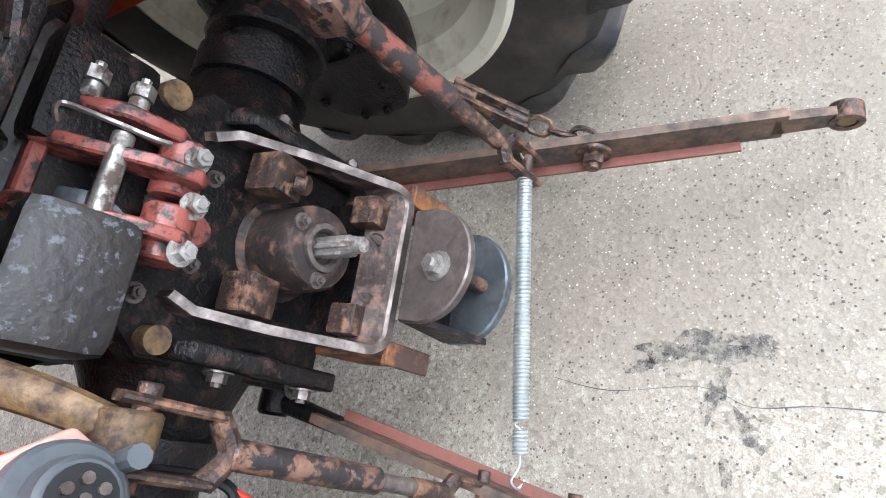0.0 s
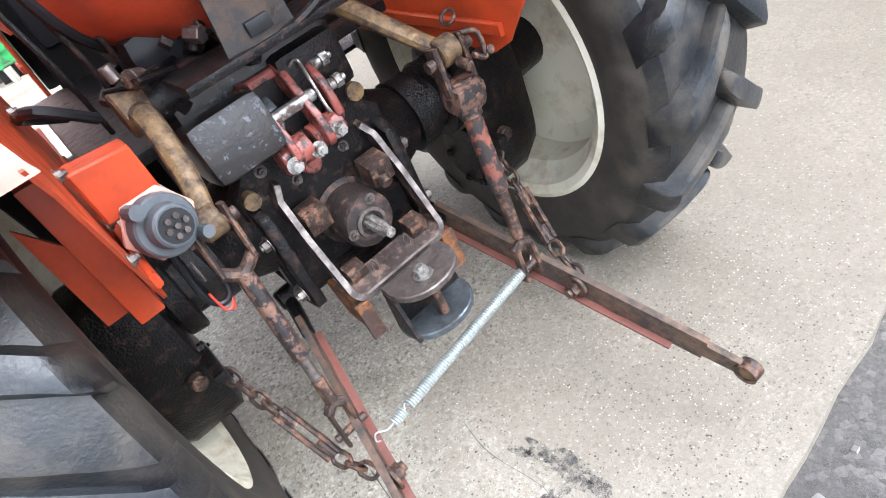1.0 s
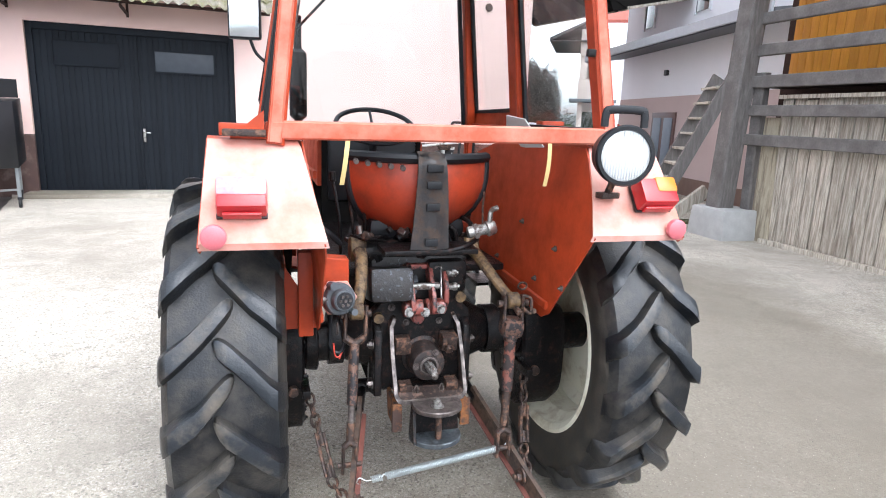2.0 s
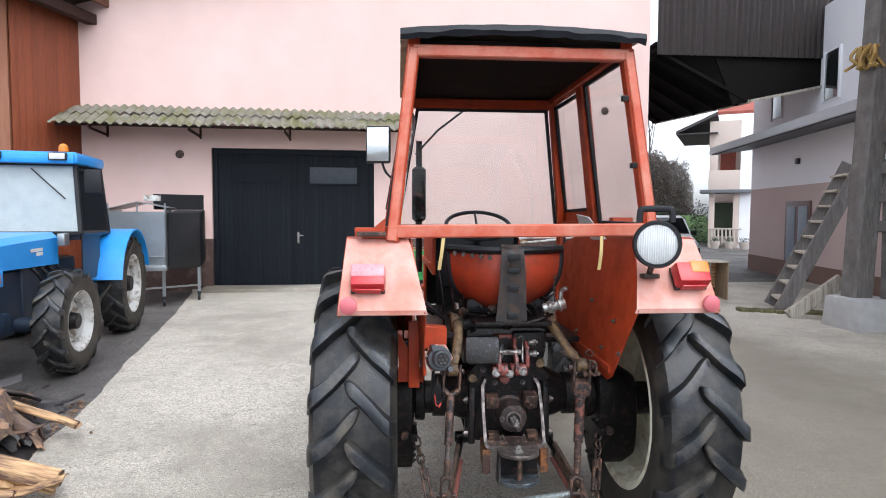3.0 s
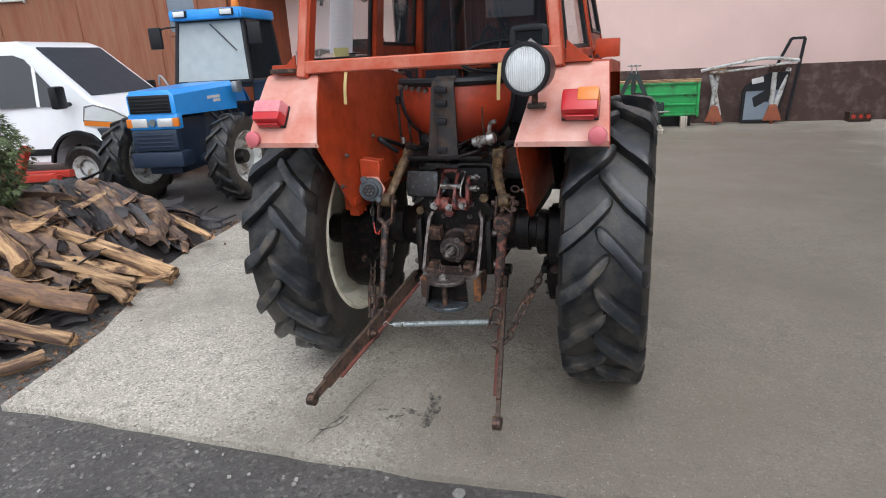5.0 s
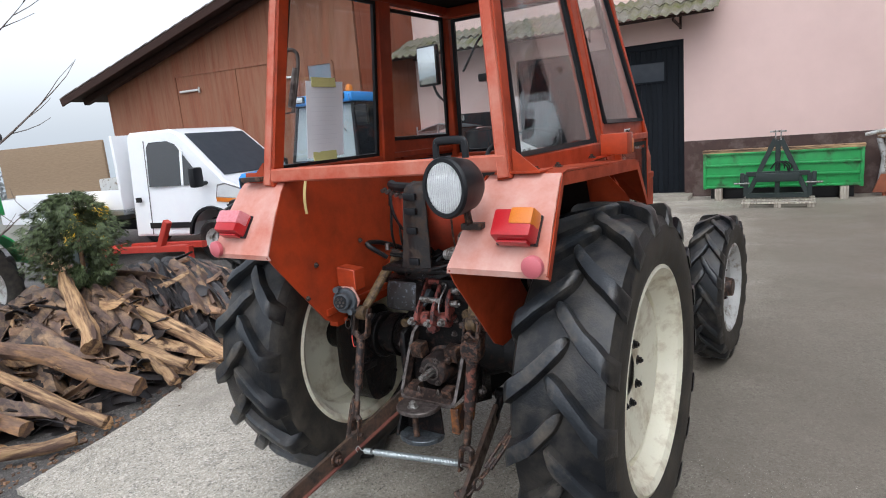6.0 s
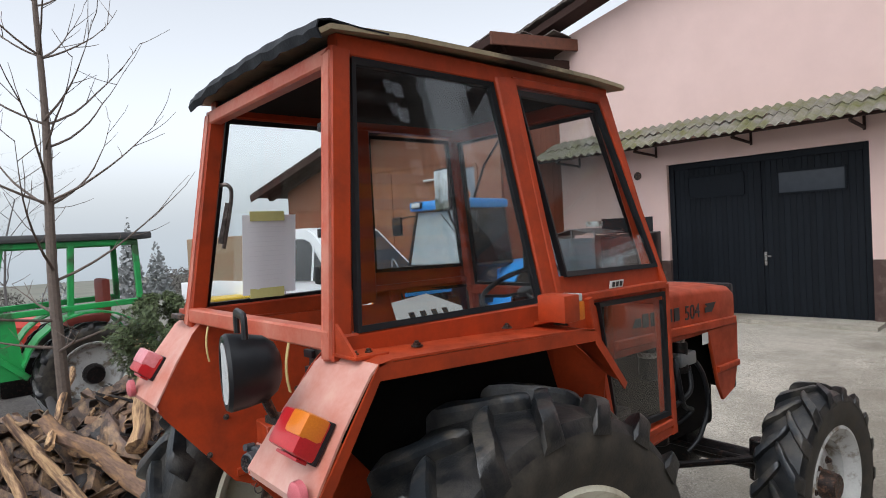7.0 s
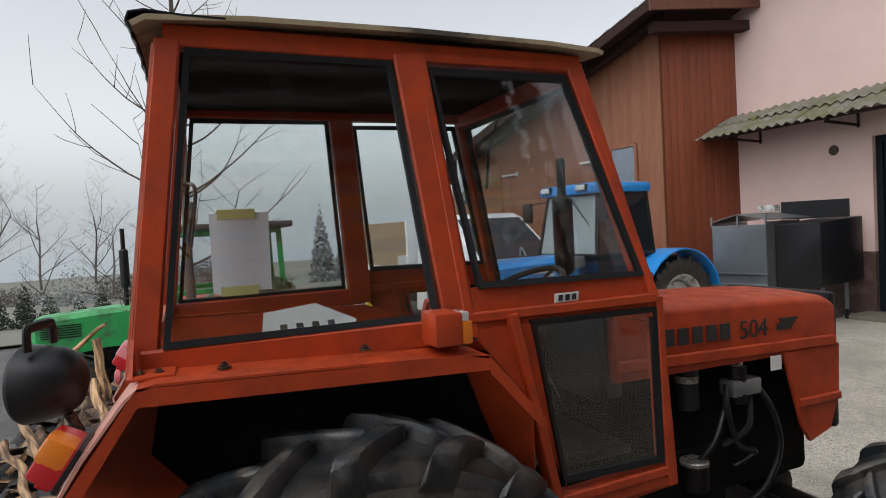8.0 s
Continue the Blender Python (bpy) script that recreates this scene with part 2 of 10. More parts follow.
    "whitewall": mat("white_rendered_house_wall", (0.86, 0.87, 0.90), (0.82, 0.83, 0.86), 0.9, bump=0.15, scale=1.5),
    "mauve": mat("mauve_rendered_house_wall", (0.54, 0.43, 0.405), (0.50, 0.395, 0.37), 0.9, bump=0.15, scale=1.5),
    "beige": mat("pale_beige_house_wall", (0.62, 0.52, 0.46), (0.57, 0.48, 0.42), 0.9, bump=0.15, scale=1.5),
    "redtile": mat("red_clay_roof", (0.34, 0.09, 0.06), (0.26, 0.07, 0.05), 0.8, bump=0.4),
    "log": mat("peeled_split_log_wood", (0.60, 0.39, 0.20), (0.33, 0.175, 0.085), 0.62, bump=1.0, stretch=(0.10, 1, 1), scale=34, fine=110, island=0.38, dirt=(0.085, 0.048, 0.034), dirt_amount=0.40, dirt_scale=17, dirt_sharp=0.16),
    "bark": mat("grey_brown_bark", (0.20, 0.12, 0.08), (0.09, 0.055, 0.04), 0.9, bump=0.9, stretch=(0.25, 1, 1), scale=26, fine=80, island=0.3, dirt=(0.32, 0.18, 0.09), dirt_amount=0.35, dirt_scale=14),
    "bluesteel": mat("blue_grey_worn_steel", (0.13, 0.15, 0.165), (0.07, 0.08, 0.09), 0.34, 0.7, dirt=(0.02, 0.02, 0.021), dirt_amount=0.4, dirt_scale=18, dirt_sharp=0.2, bump=0.2),
    # near black that paints shade under fenders, in the engine bay and cab
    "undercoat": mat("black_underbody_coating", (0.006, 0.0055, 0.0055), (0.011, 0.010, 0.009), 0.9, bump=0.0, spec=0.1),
    "sheetbark": mat("large_curled_bark_sheets", (0.125, 0.078, 0.060), (0.045, 0.030, 0.027), 0.5, bump=0.6, scale=9, fine=60, island=0.6, dirt=(0.40, 0.26, 0.15), dirt_amount=0.20, dirt_scale=5, dirt_sharp=0.25, stretch=(1, 3, 2)),
    "strip": mat("torn_bark_strips", (0.36, 0.215, 0.12), (0.16, 0.092, 0.06), 0.85, bump=0.4, scale=10, island=0.5, dirt=(0.075, 0.05, 0.042), dirt_amount=0.28, dirt_scale=5, dirt_sharp=0.25),
    "darkstrip": mat("dark_wet_bark_strips", (0.030, 0.024, 0.023), (0.015, 0.013, 0.014), 0.5, bump=0.5, scale=14, island=0.4),
    "twig": mat("bare_twig_bark", (0.16, 0.12, 0.10), (0.11, 0.085, 0.07), 0.8, bump=0.3, scale=30),
    "leaf": mat("thuja_foliage", (0.105, 0.135, 0.052), (0.055, 0.078, 0.032), 0.65, bump=0.1, island=0.6),
    "hedge": mat("far_dark_foliage", (0.05, 0.065, 0.04), (0.035, 0.045, 0.03), 0.8, bump=0.1, island=0.4),
    "grass": mat("short_grass", (0.07, 0.13, 0.03), (0.05, 0.09, 0.025), 0.9, bump=0.3, scale=2),
    "leather": mat("orange_red_vinyl", (0.42, 0.055, 0.02), (0.34, 0.042, 0.016), 0.38, bump=0.1, dirt=(0.12, 0.03, 0.02), dirt_amount=0.2, dirt_scale=7, dirt_sharp=0.3, rough2=0.5),
    "ink": mat("black_decal_film", (0.02, 0.02, 0.022), (0.03, 0.028, 0.028), 0.5, bump=0.0),
    "greydecal": mat("grey_decal_film", (0.16, 0.15, 0.15), (0.13, 0.12, 0.12), 0.5, bump=0.0),
    "whitedecal": mat("white_decal_film", (0.7, 0.7, 0.68), (0.62, 0.62, 0.6), 0.5, bump=0.0),
    "bluegrey": mat("grey_blue_shutter", (0.20, 0.235, 0.28), (0.17, 0.20, 0.24), 0.55, bump=0.05),
    "potclay": mat("pale_stone_pots", (0.52, 0.46, 0.40), (0.42, 0.37, 0.32), 0.85, bump=0.1),
    "pane": glass("clear_window_glass", (0.97, 0.99, 0.99)),
    "darkpane": mat("dark_window_glass", (0.012, 0.014, 0.017), (0.02, 0.022, 0.025), 0.06, bump=0.0, coat=0.6),
    # opaque pane, the bright view through it put into its colour
    "screen": mat("sky_lit_windscreen", (0.30, 0.345, 0.345), (0.36, 0.40, 0.40), 0.08, bump=0.0, coat=0.6),
}


def ground_mat(name, c1, c2, speck, patch, wet, rough, pebble, damp_shade=None):
    """Ground in metres: large stains, mid mottling, fine aggregate and cracks."""
    m = bpy.data.materials.new(name)
    m.use_nodes = True
    n, l = m.node_tree.nodes, m.node_tree.links
    b = n["Principled BSDF"]
    tc = n.new("ShaderNodeTexCoord")

    def noise_tex(s, detail=6, r=0.6):
        t = n.new("ShaderNodeTexNoise")
        t.inputs["Scale"].default_value, t.inputs["Detail"].default_value, t.inputs["Roughness"].default_value = s, detail, r
        l.new(tc.outputs["Object"], t.inputs["Vector"])
        return t.outputs[0]

    def ramp(v, a, z, lo=0.0, hi=1.0):
        r = n.new("ShaderNodeMapRange")
        for i, x in enumerate((a, z, lo, hi)):
            r.inputs[1 + i].default_value = x
        l.new(v, r.inputs[0])
        return r.outputs[0]

    def mixed(f, a, c):
        x = n.new("ShaderNodeMix")
        x.data_type = "RGBA"
        l.new(f, x.inputs[0])
        if isinstance(a, tuple):
            x.inputs[6].default_value = (*a, 1)
        else:
            l.new(a, x.inputs[6])
        x.inputs[7].default_value = (*c, 1)
        return x.outputs[2]

    def cells(s):
        v = n.new("ShaderNodeTexVoronoi")
        v.inputs["Scale"].default_value = s
        warp = n.new("ShaderNodeMix")
        warp.data_type = "VECTOR"
        warp.inputs[0].default_value = 0.012
        wt = n.new("ShaderNodeTexNoise")
        wt.inputs["Scale"].default_value = s * 0.6
        l.new(tc.outputs["Object"], wt.inputs["Vector"])
        l.new(tc.outputs["Object"], warp.inputs[4])
        l.new(wt.outputs["Color"], warp.inputs[5])
        l.new(warp.outputs[1], v.inputs["Vector"])
        sp = n.new("ShaderNodeSeparateColor")
        l.new(v.outputs["Color"], sp.inputs[0])
        return v, sp

    vor, sepv = cells(pebble)
    vor2, sepw = cells(pebble * 2.4)
    c = mixed(ramp(noise_tex(1.6), 0.35, 0.65), c1, c2)
    c = mixed(ramp(noise_tex(60, 8, 0.85), 0.54, 0.64, 0, 0.85), c, patch)
    c = mixed(ramp(noise_tex(7, 6, 0.7), 0.48, 0.66, 0, 0.6), c, patch)
    c = mixed(ramp(sepw.outputs[0], 0.40, 0.85, 0, 0.42), c, speck)
    c = mixed(ramp(sepw.outputs[1], 0.76, 0.84, 0, 0.55), c, tuple(x * 0.30 for x in c2))
    c = mixed(ramp(sepv.outputs[0], 0.74, 0.86, 0, 0.85), c, speck)
    c = mixed(ramp(sepv.outputs[1], 0.90, 0.94, 0, 0.85), c, tuple(x * 0.22 for x in c2))
    c = mixed(ramp(vor2.outputs["Distance"], 0.42, 0.78, 0, 0.35), c, tuple(x * 0.55 for x in patch))
    c = mixed(ramp(vor.outputs["Distance"], 0.50, 0.85, 0, 0.30), c, tuple(x * 0.60 for x in patch))
    c = mixed(ramp(noise_tex(240, 2, 0.9), 0.50, 0.60, 0, 0.6), c, patch)
    c = mixed(ramp(noise_tex(310, 2, 0.9), 0.54, 0.62, 0, 0.5), c, speck)
    c = mixed(ramp(noise_tex(3.5, 10, 0.75), 0.58, 0.68, 0, 0.55), c, tuple(x * 0.62 for x in wet))
    c = mixed(ramp(noise_tex(0.55, 9, 0.68), 0.46, 0.62, 0, 0.7), c, wet)
    if damp_shade:
        # a damp brown patch, its border broken by noise
        xyz = n.new("ShaderNodeSeparateXYZ")
        l.new(tc.outputs["Object"], xyz.inputs[0])
        edge = n.new("ShaderNodeMath")
        edge.operation = "MULTIPLY_ADD"
        edge.inputs[1].default_value = 3.0
        l.new(noise_tex(0.8, 6, 0.6), edge.inputs[0])
        l.new(xyz.outputs[0], edge.inputs[2])
        far = n.new("ShaderNodeMath")
        far.operation = "MULTIPLY_ADD"
        far.inputs[1].default_value = 3.0
        l.new(noise_tex(0.6, 6, 0.6), far.inputs[0])
        l.new(xyz.outputs[1], far.inputs[2])
        both = n.new("ShaderNodeMath")
        both.operation = "MULTIPLY"
        # border moved left so the patch also paints shade under the tractor
        l.new(ramp(edge.outputs[0], 0.5, 2.4), both.inputs[0])
        l.new(ramp(far.outputs[0], 12.5, 10.5), both.inputs[1])
        dry = n.new("ShaderNodeMath")
        dry.operation = "MULTIPLY"
        l.new(both.outputs[0], dry.inputs[0])
        l.new(ramp(edge.outputs[0], 6.6, 5.2), dry.inputs[1])
        weak = n.new("ShaderNodeMath")
        weak.operation = "MULTIPLY"
        weak.inputs[1].default_value = 0.82
        l.new(dry.outputs[0], weak.inputs[0])
        c = mixed(weak.outputs[0], c, damp_shade)
    l.new(c, b.inputs["Base Color"])
    l.new(ramp(noise_tex(0.7, 5), 0.4, 0.7, rough, rough - 0.3), b.inputs["Roughness"])
    h = n.new("ShaderNodeMath")
    h.operation = "ADD"
    l.new(noise_tex(170, 6, 0.75), h.inputs[0])
    l.new(vor.outputs["Distance"], h.inputs[1])
    bp = n.new("ShaderNodeBump")
    bp.inputs["Strength"].default_value, bp.inputs["Distance"].default_value = 0.55, 0.0028
    l.new(h.outputs[0], bp.inputs["Height"])
    l.new(bp.outputs[0], b.inputs["Normal"])
    return m


M["concrete"] = ground_mat("worn_concrete", (0.545, 0.495, 0.405), (0.475, 0.425, 0.345), (0.78, 0.735, 0.65), (0.205, 0.18, 0.145), (0.245, 0.22, 0.18), 0.75, 95, (0.15, 0.128, 0.098))
M["asphalt"] = ground_mat("dark_wet_gravelly_asphalt", (0.075, 0.070, 0.067), (0.05, 0.048, 0.047), (0.21, 0.195, 0.18), (0.10, 0.09, 0.08), (0.04, 0.036, 0.034), 0.75, 60)
M["stain"] = mat("old_oil_stain", (0.035, 0.034, 0.036), (0.07, 0.065, 0.06), 0.5, bump=0.2)
M["soak"] = mat("soaked_in_oil", (0.05, 0.05, 0.055), (0.09, 0.085, 0.08), 0.55, bump=0.3)
# the soaked oil lets grains of the slab show through
sn, sl = M["soak"].node_tree.nodes, M["soak"].node_tree.links
st, sr, sc = sn.new("ShaderNodeTexNoise"), sn.new("ShaderNodeMapRange"), sn.new("ShaderNodeTexCoord")
st.inputs["Scale"].default_value, st.inputs["Detail"].default_value, st.inputs["Roughness"].default_value = 30, 8, 0.8
sr.inputs[1].default_value, sr.inputs[2].default_value, sr.inputs[4].default_value = 0.44, 0.58, 0.75
sl.new(sc.outputs["Object"], st.inputs["Vector"])
sl.new(st.outputs[0], sr.inputs[0])
sl.new(sr.outputs[0], sn["Principled BSDF"].inputs["Alpha"])


# ---- mesh tools ----
def part(name, bm, material, parent=None, label="", smooth=35, at=None):
    """Links a bmesh as one mesh object under a thing or a part."""
    bm.normal_update()
    me = bpy.data.meshes.new(name)
    bm.to_mesh(me)
    bm.free()
    for p in me.polygons:
        p.use_smooth = True
    me.set_sharp_from_angle(angle=radians(smooth))
    for m in (material if isinstance(material, list) else [material]):
        me.materials.append(M[m] if isinstance(m, str) else m)
    ob = new(name, me)
    if at is not None:
        ob.matrix_basis = at
    ob.parent = parent
    if label:
        tagged(ob, label)
    return ob


def pieces(name, bm, material, parent, label=""):
    """Links every loose piece of a bmesh as a part of its own."""
    left = set(bm.faces)
    out = []
    while left:
        todo = [left.pop()]
        island = list(todo)
        while todo:
            f = todo.pop()
            for v in f.verts:
                for g in v.link_faces:
                    if g in left:
                        left.remove(g)
                        todo.append(g)
                        island.append(g)
        one, seen = bmesh.new(), {}
        for f in island:
            for v in f.verts:
                if v not in seen:
                    seen[v] = one.verts.new(v.co)
            one.faces.new([seen[v] for v in f.verts])
        out.append(part(name, one, material, parent, label))
    bm.free()
    return out


def thing(name, label, category, at=None, group="", kind=""):
    ob = new(name)
    ob.empty_display_size = 0.1
    if at is not None:
        ob.matrix_basis = at
    return tagged(ob, label, category, group, kind)


def setting(ob, label, category=""):
    return tagged(ob, label, category, "", "structure")


def B():
    return bmesh.new()


def box(bm, c, s, r=0.0, rot=(0, 0, 0), taper=None):
    """A box of size s about c, with bevelled edges; taper scales its top in x and y."""
    res = bmesh.ops.create_cube(bm, size=1.0)
    vs = res["verts"]
    for v in vs:
        k = taper if taper and v.co.z > 0 else (1, 1)
        v.co = Vector((v.co.x * s[0] * k[0], v.co.y * s[1] * k[1], v.co.z * s[2]))
    if r > 0:
        es = list({e for v in vs for e in v.link_edges})
        out = bmesh.ops.bevel(bm, geom=es, offset=min(r, 0.45 * min(s)), segments=2, affect="EDGES", profile=0.6)
        vs = list({v for f in out["faces"] for v in f.verts} | {v for v in vs if v.is_valid})
        seen, todo = set(vs), list(vs)
        while todo:
            v = todo.pop()
            for e in v.link_edges:
                o = e.other_vert(v)
                if o not in seen:
                    seen.add(o)
                    todo.append(o)
        vs = list(seen)
    bmesh.ops.transform(bm, matrix=pose(*c, *rot), verts=vs)
    return vs


def rings(bm, loops, cap0=True, cap1=True, closed=False):
    """Skins a list of vertex rings (lists of points)."""
    vs = [[bm.verts.new(p) for p in ring] for ring in loops]
    n = len(vs[0])
    pairs = list(zip(vs, vs[1:])) + ([(vs[-1], vs[0])] if closed else [])
    for a, b in pairs:
        for i in range(n):
            j = (i + 1) % n
            bm.faces.new((a[i], a[j], b[j], b[i]))
    if not closed:
        if cap0:
            bm.faces.new(list(reversed(vs[0])))
        if cap1:
            bm.faces.new(vs[-1])
    return [v for r in vs for v in r]


def side_axes(d):
    d = Vector(d).normalized()
    u = d.cross(Vector((0, 0, 1)) if abs(d.z) < 0.9 else Vector((1, 0, 0))).normalized()
    return d, u, d.cross(u)


def rod(bm, a, b, r0, r1=None, seg=12, bevel=0.0):
    """A round bar from a to b."""
    a, b = Vector(a), Vector(b)
    r1 = r0 if r1 is None else r1
    d, u, w = side_axes(b - a)

    def ring(p, r):
        return [p + u * r * math.cos(2 * math.pi * i / seg) + w * r * math.sin(2 * math.pi * i / seg) for i in range(seg)]
    if bevel:
        e = d * bevel
        return rings(bm, [ring(a, r0 - bevel), ring(a + e, r0), ring(b - e, r1), ring(b, r1 - bevel)])
    return rings(bm, [ring(a, r0), ring(b, r1)])


def tube(bm, pts, r, seg=8, closed=False, radii=None, flat=1.0):
    """A bent bar through the points."""
    pts = [Vector(p) for p in pts]
    n = len(pts)
    loops, u = [], None
    for i, p in enumerate(pts):
        if closed:
            d = pts[(i + 1) % n] - pts[i - 1]
        else:
            d = pts[min(i + 1, n - 1)] - pts[max(i - 1, 0)]
        d.normalize()
        if u is None:
            _, u, _ = side_axes(d)
        u = (u - d * u.dot(d)).normalized()
        w = d.cross(u)
        rr = radii[i] if radii else r
        loops.append([p + u * rr * math.cos(2 * math.pi * k / seg) + w * rr * flat * math.sin(2 * math.pi * k / seg) for k in range(seg)])
    return rings(bm, loops, closed=closed)


def curve_pts(pts, n=8):
    """A smooth path through the points."""
    pts = [Vector(p) for p in pts]
    out = []
    for i in range(len(pts) - 1):
        p0, p1, p2, p3 = pts[max(i - 1, 0)], pts[i], pts[i + 1], pts[min(i + 2, len(pts) - 1)]
        for k in range(n):
            t = k / n
            out.append(0.5 * ((2 * p1) + (p2 - p0) * t + (2 * p0 - 5 * p1 + 4 * p2 - p3) * t * t + (3 * p1 - p0 - 3 * p2 + p3) * t ** 3))
    return out + [pts[-1]]


def lathe(bm, profile, seg=48, axis="x", at=(0, 0, 0), closed=False):
    """Turns (along, radius) points about an axis."""
    loops = []
    for i in range(seg):
        a = 2 * math.pi * i / seg
        c, s = math.cos(a), math.sin(a)
        row = []
        for h, r in profile:
            p = {"x": (h, r * c, r * s), "y": (r * s, h, r * c), "z": (r * c, r * s, h)}[axis]
            row.append(bm.verts.new(Vector(p) + Vector(at)))
        loops.append(row)
    m = len(profile)
    for i in range(seg):
        a, b = loops[i], loops[(i + 1) % seg]
        for k in range(m if closed else m - 1):
            k2 = (k + 1) % m
            try:
                bm.faces.new((a[k], a[k2], b[k2], b[k]))
            except ValueError:
                pass
    bmesh.ops.remove_doubles(bm, verts=[v for r in loops for v in r], dist=1e-5)


def prism(bm, poly, d, bevel=0.0):
    """A flat plate: the polygon's points, thickened by the vector d."""
    d = Vector(d)
    a = [Vector(p) for p in poly]
    vs = rings(bm, [a, [p + d for p in a]])
    if bevel:
        es = list({e for v in vs for e in v.link_edges})
        bmesh.ops.bevel(bm, geom=es, offset=bevel, segments=1, affect="EDGES")
    return vs


def beam(bm, a, b, w, h, up=(0, 0, 1), r=0.0):
    """A square bar from a to b, w wide and h deep (along up)."""
    a, b, up = Vector(a), Vector(b), Vector(up)
    d = (b - a).normalized()
    u = d.cross(up).normalized()
    v = u.cross(d)

    def ring(p):
        if not r:
            return [p + u * x * w / 2 + v * y * h / 2 for x, y in ((-1, -1), (1, -1), (1, 1), (-1, 1))]
        x, y, k = w / 2, h / 2, r
        return [p + u * i + v * j for i, j in ((-x + k, -y), (x - k, -y), (x, -y + k), (x, y - k), (x - k, y), (-x + k, y), (-x, y - k), (-x, -y + k))]
    return rings(bm, [ring(a), ring(b)])


def bolt(bm, p, d, r=0.012, h=0.01, washer=True):
    """A hexagon head at p, standing along d."""
    p = Vector(p)
    d, _, _ = side_axes(d)
    if washer:
        rod(bm, p, p + d * 0.003, r * 1.5, seg=12)
    rod(bm, p + d * 0.003, p + d * (h + 0.003), r, seg=6)
    rod(bm, p + d * (h + 0.003), p + d * (h + 0.009), r * 0.55, seg=8)


def sheet(bm, grid, thick, up=None):
    """A thin curved sheet from a grid of points (rows of equal length), thickened along its normals."""
    rows, cols = len(grid), len(grid[0])
    g = [[Vector(p) for p in r] for r in grid]
    nor = []
    for i in range(rows):
        row = []
        for j in range(cols):
            du = g[min(i + 1, rows - 1)][j] - g[max(i - 1, 0)][j]
            dv = g[i][min(j + 1, cols - 1)] - g[i][max(j - 1, 0)]
            k = du.cross(dv)
            row.append(k.normalized() if k.length > 1e-9 else Vector((0, 0, 1)))
        nor.append(row)
    a = [[bm.verts.new(p) for p in r] for r in g]
    b = [[bm.verts.new(g[i][j] - nor[i][j] * thick) for j in range(cols)] for i in range(rows)]
    for i in range(rows - 1):
        for j in range(cols - 1):
            bm.faces.new((a[i][j], a[i + 1][j], a[i + 1][j + 1], a[i][j + 1]))
            bm.faces.new((b[i][j], b[i][j + 1], b[i + 1][j + 1], b[i + 1][j]))
    for i in range(rows - 1):
        bm.faces.new((a[i][0], b[i][0], b[i + 1][0], a[i + 1][0]))
        bm.faces.new((a[i][-1], a[i + 1][-1], b[i + 1][-1], b[i][-1]))
    for j in range(cols - 1):
        bm.faces.new((a[0][j], a[0][j + 1], b[0][j + 1], b[0][j]))
        bm.faces.new((a[-1][j], b[-1][j], b[-1][j + 1], a[-1][j + 1]))


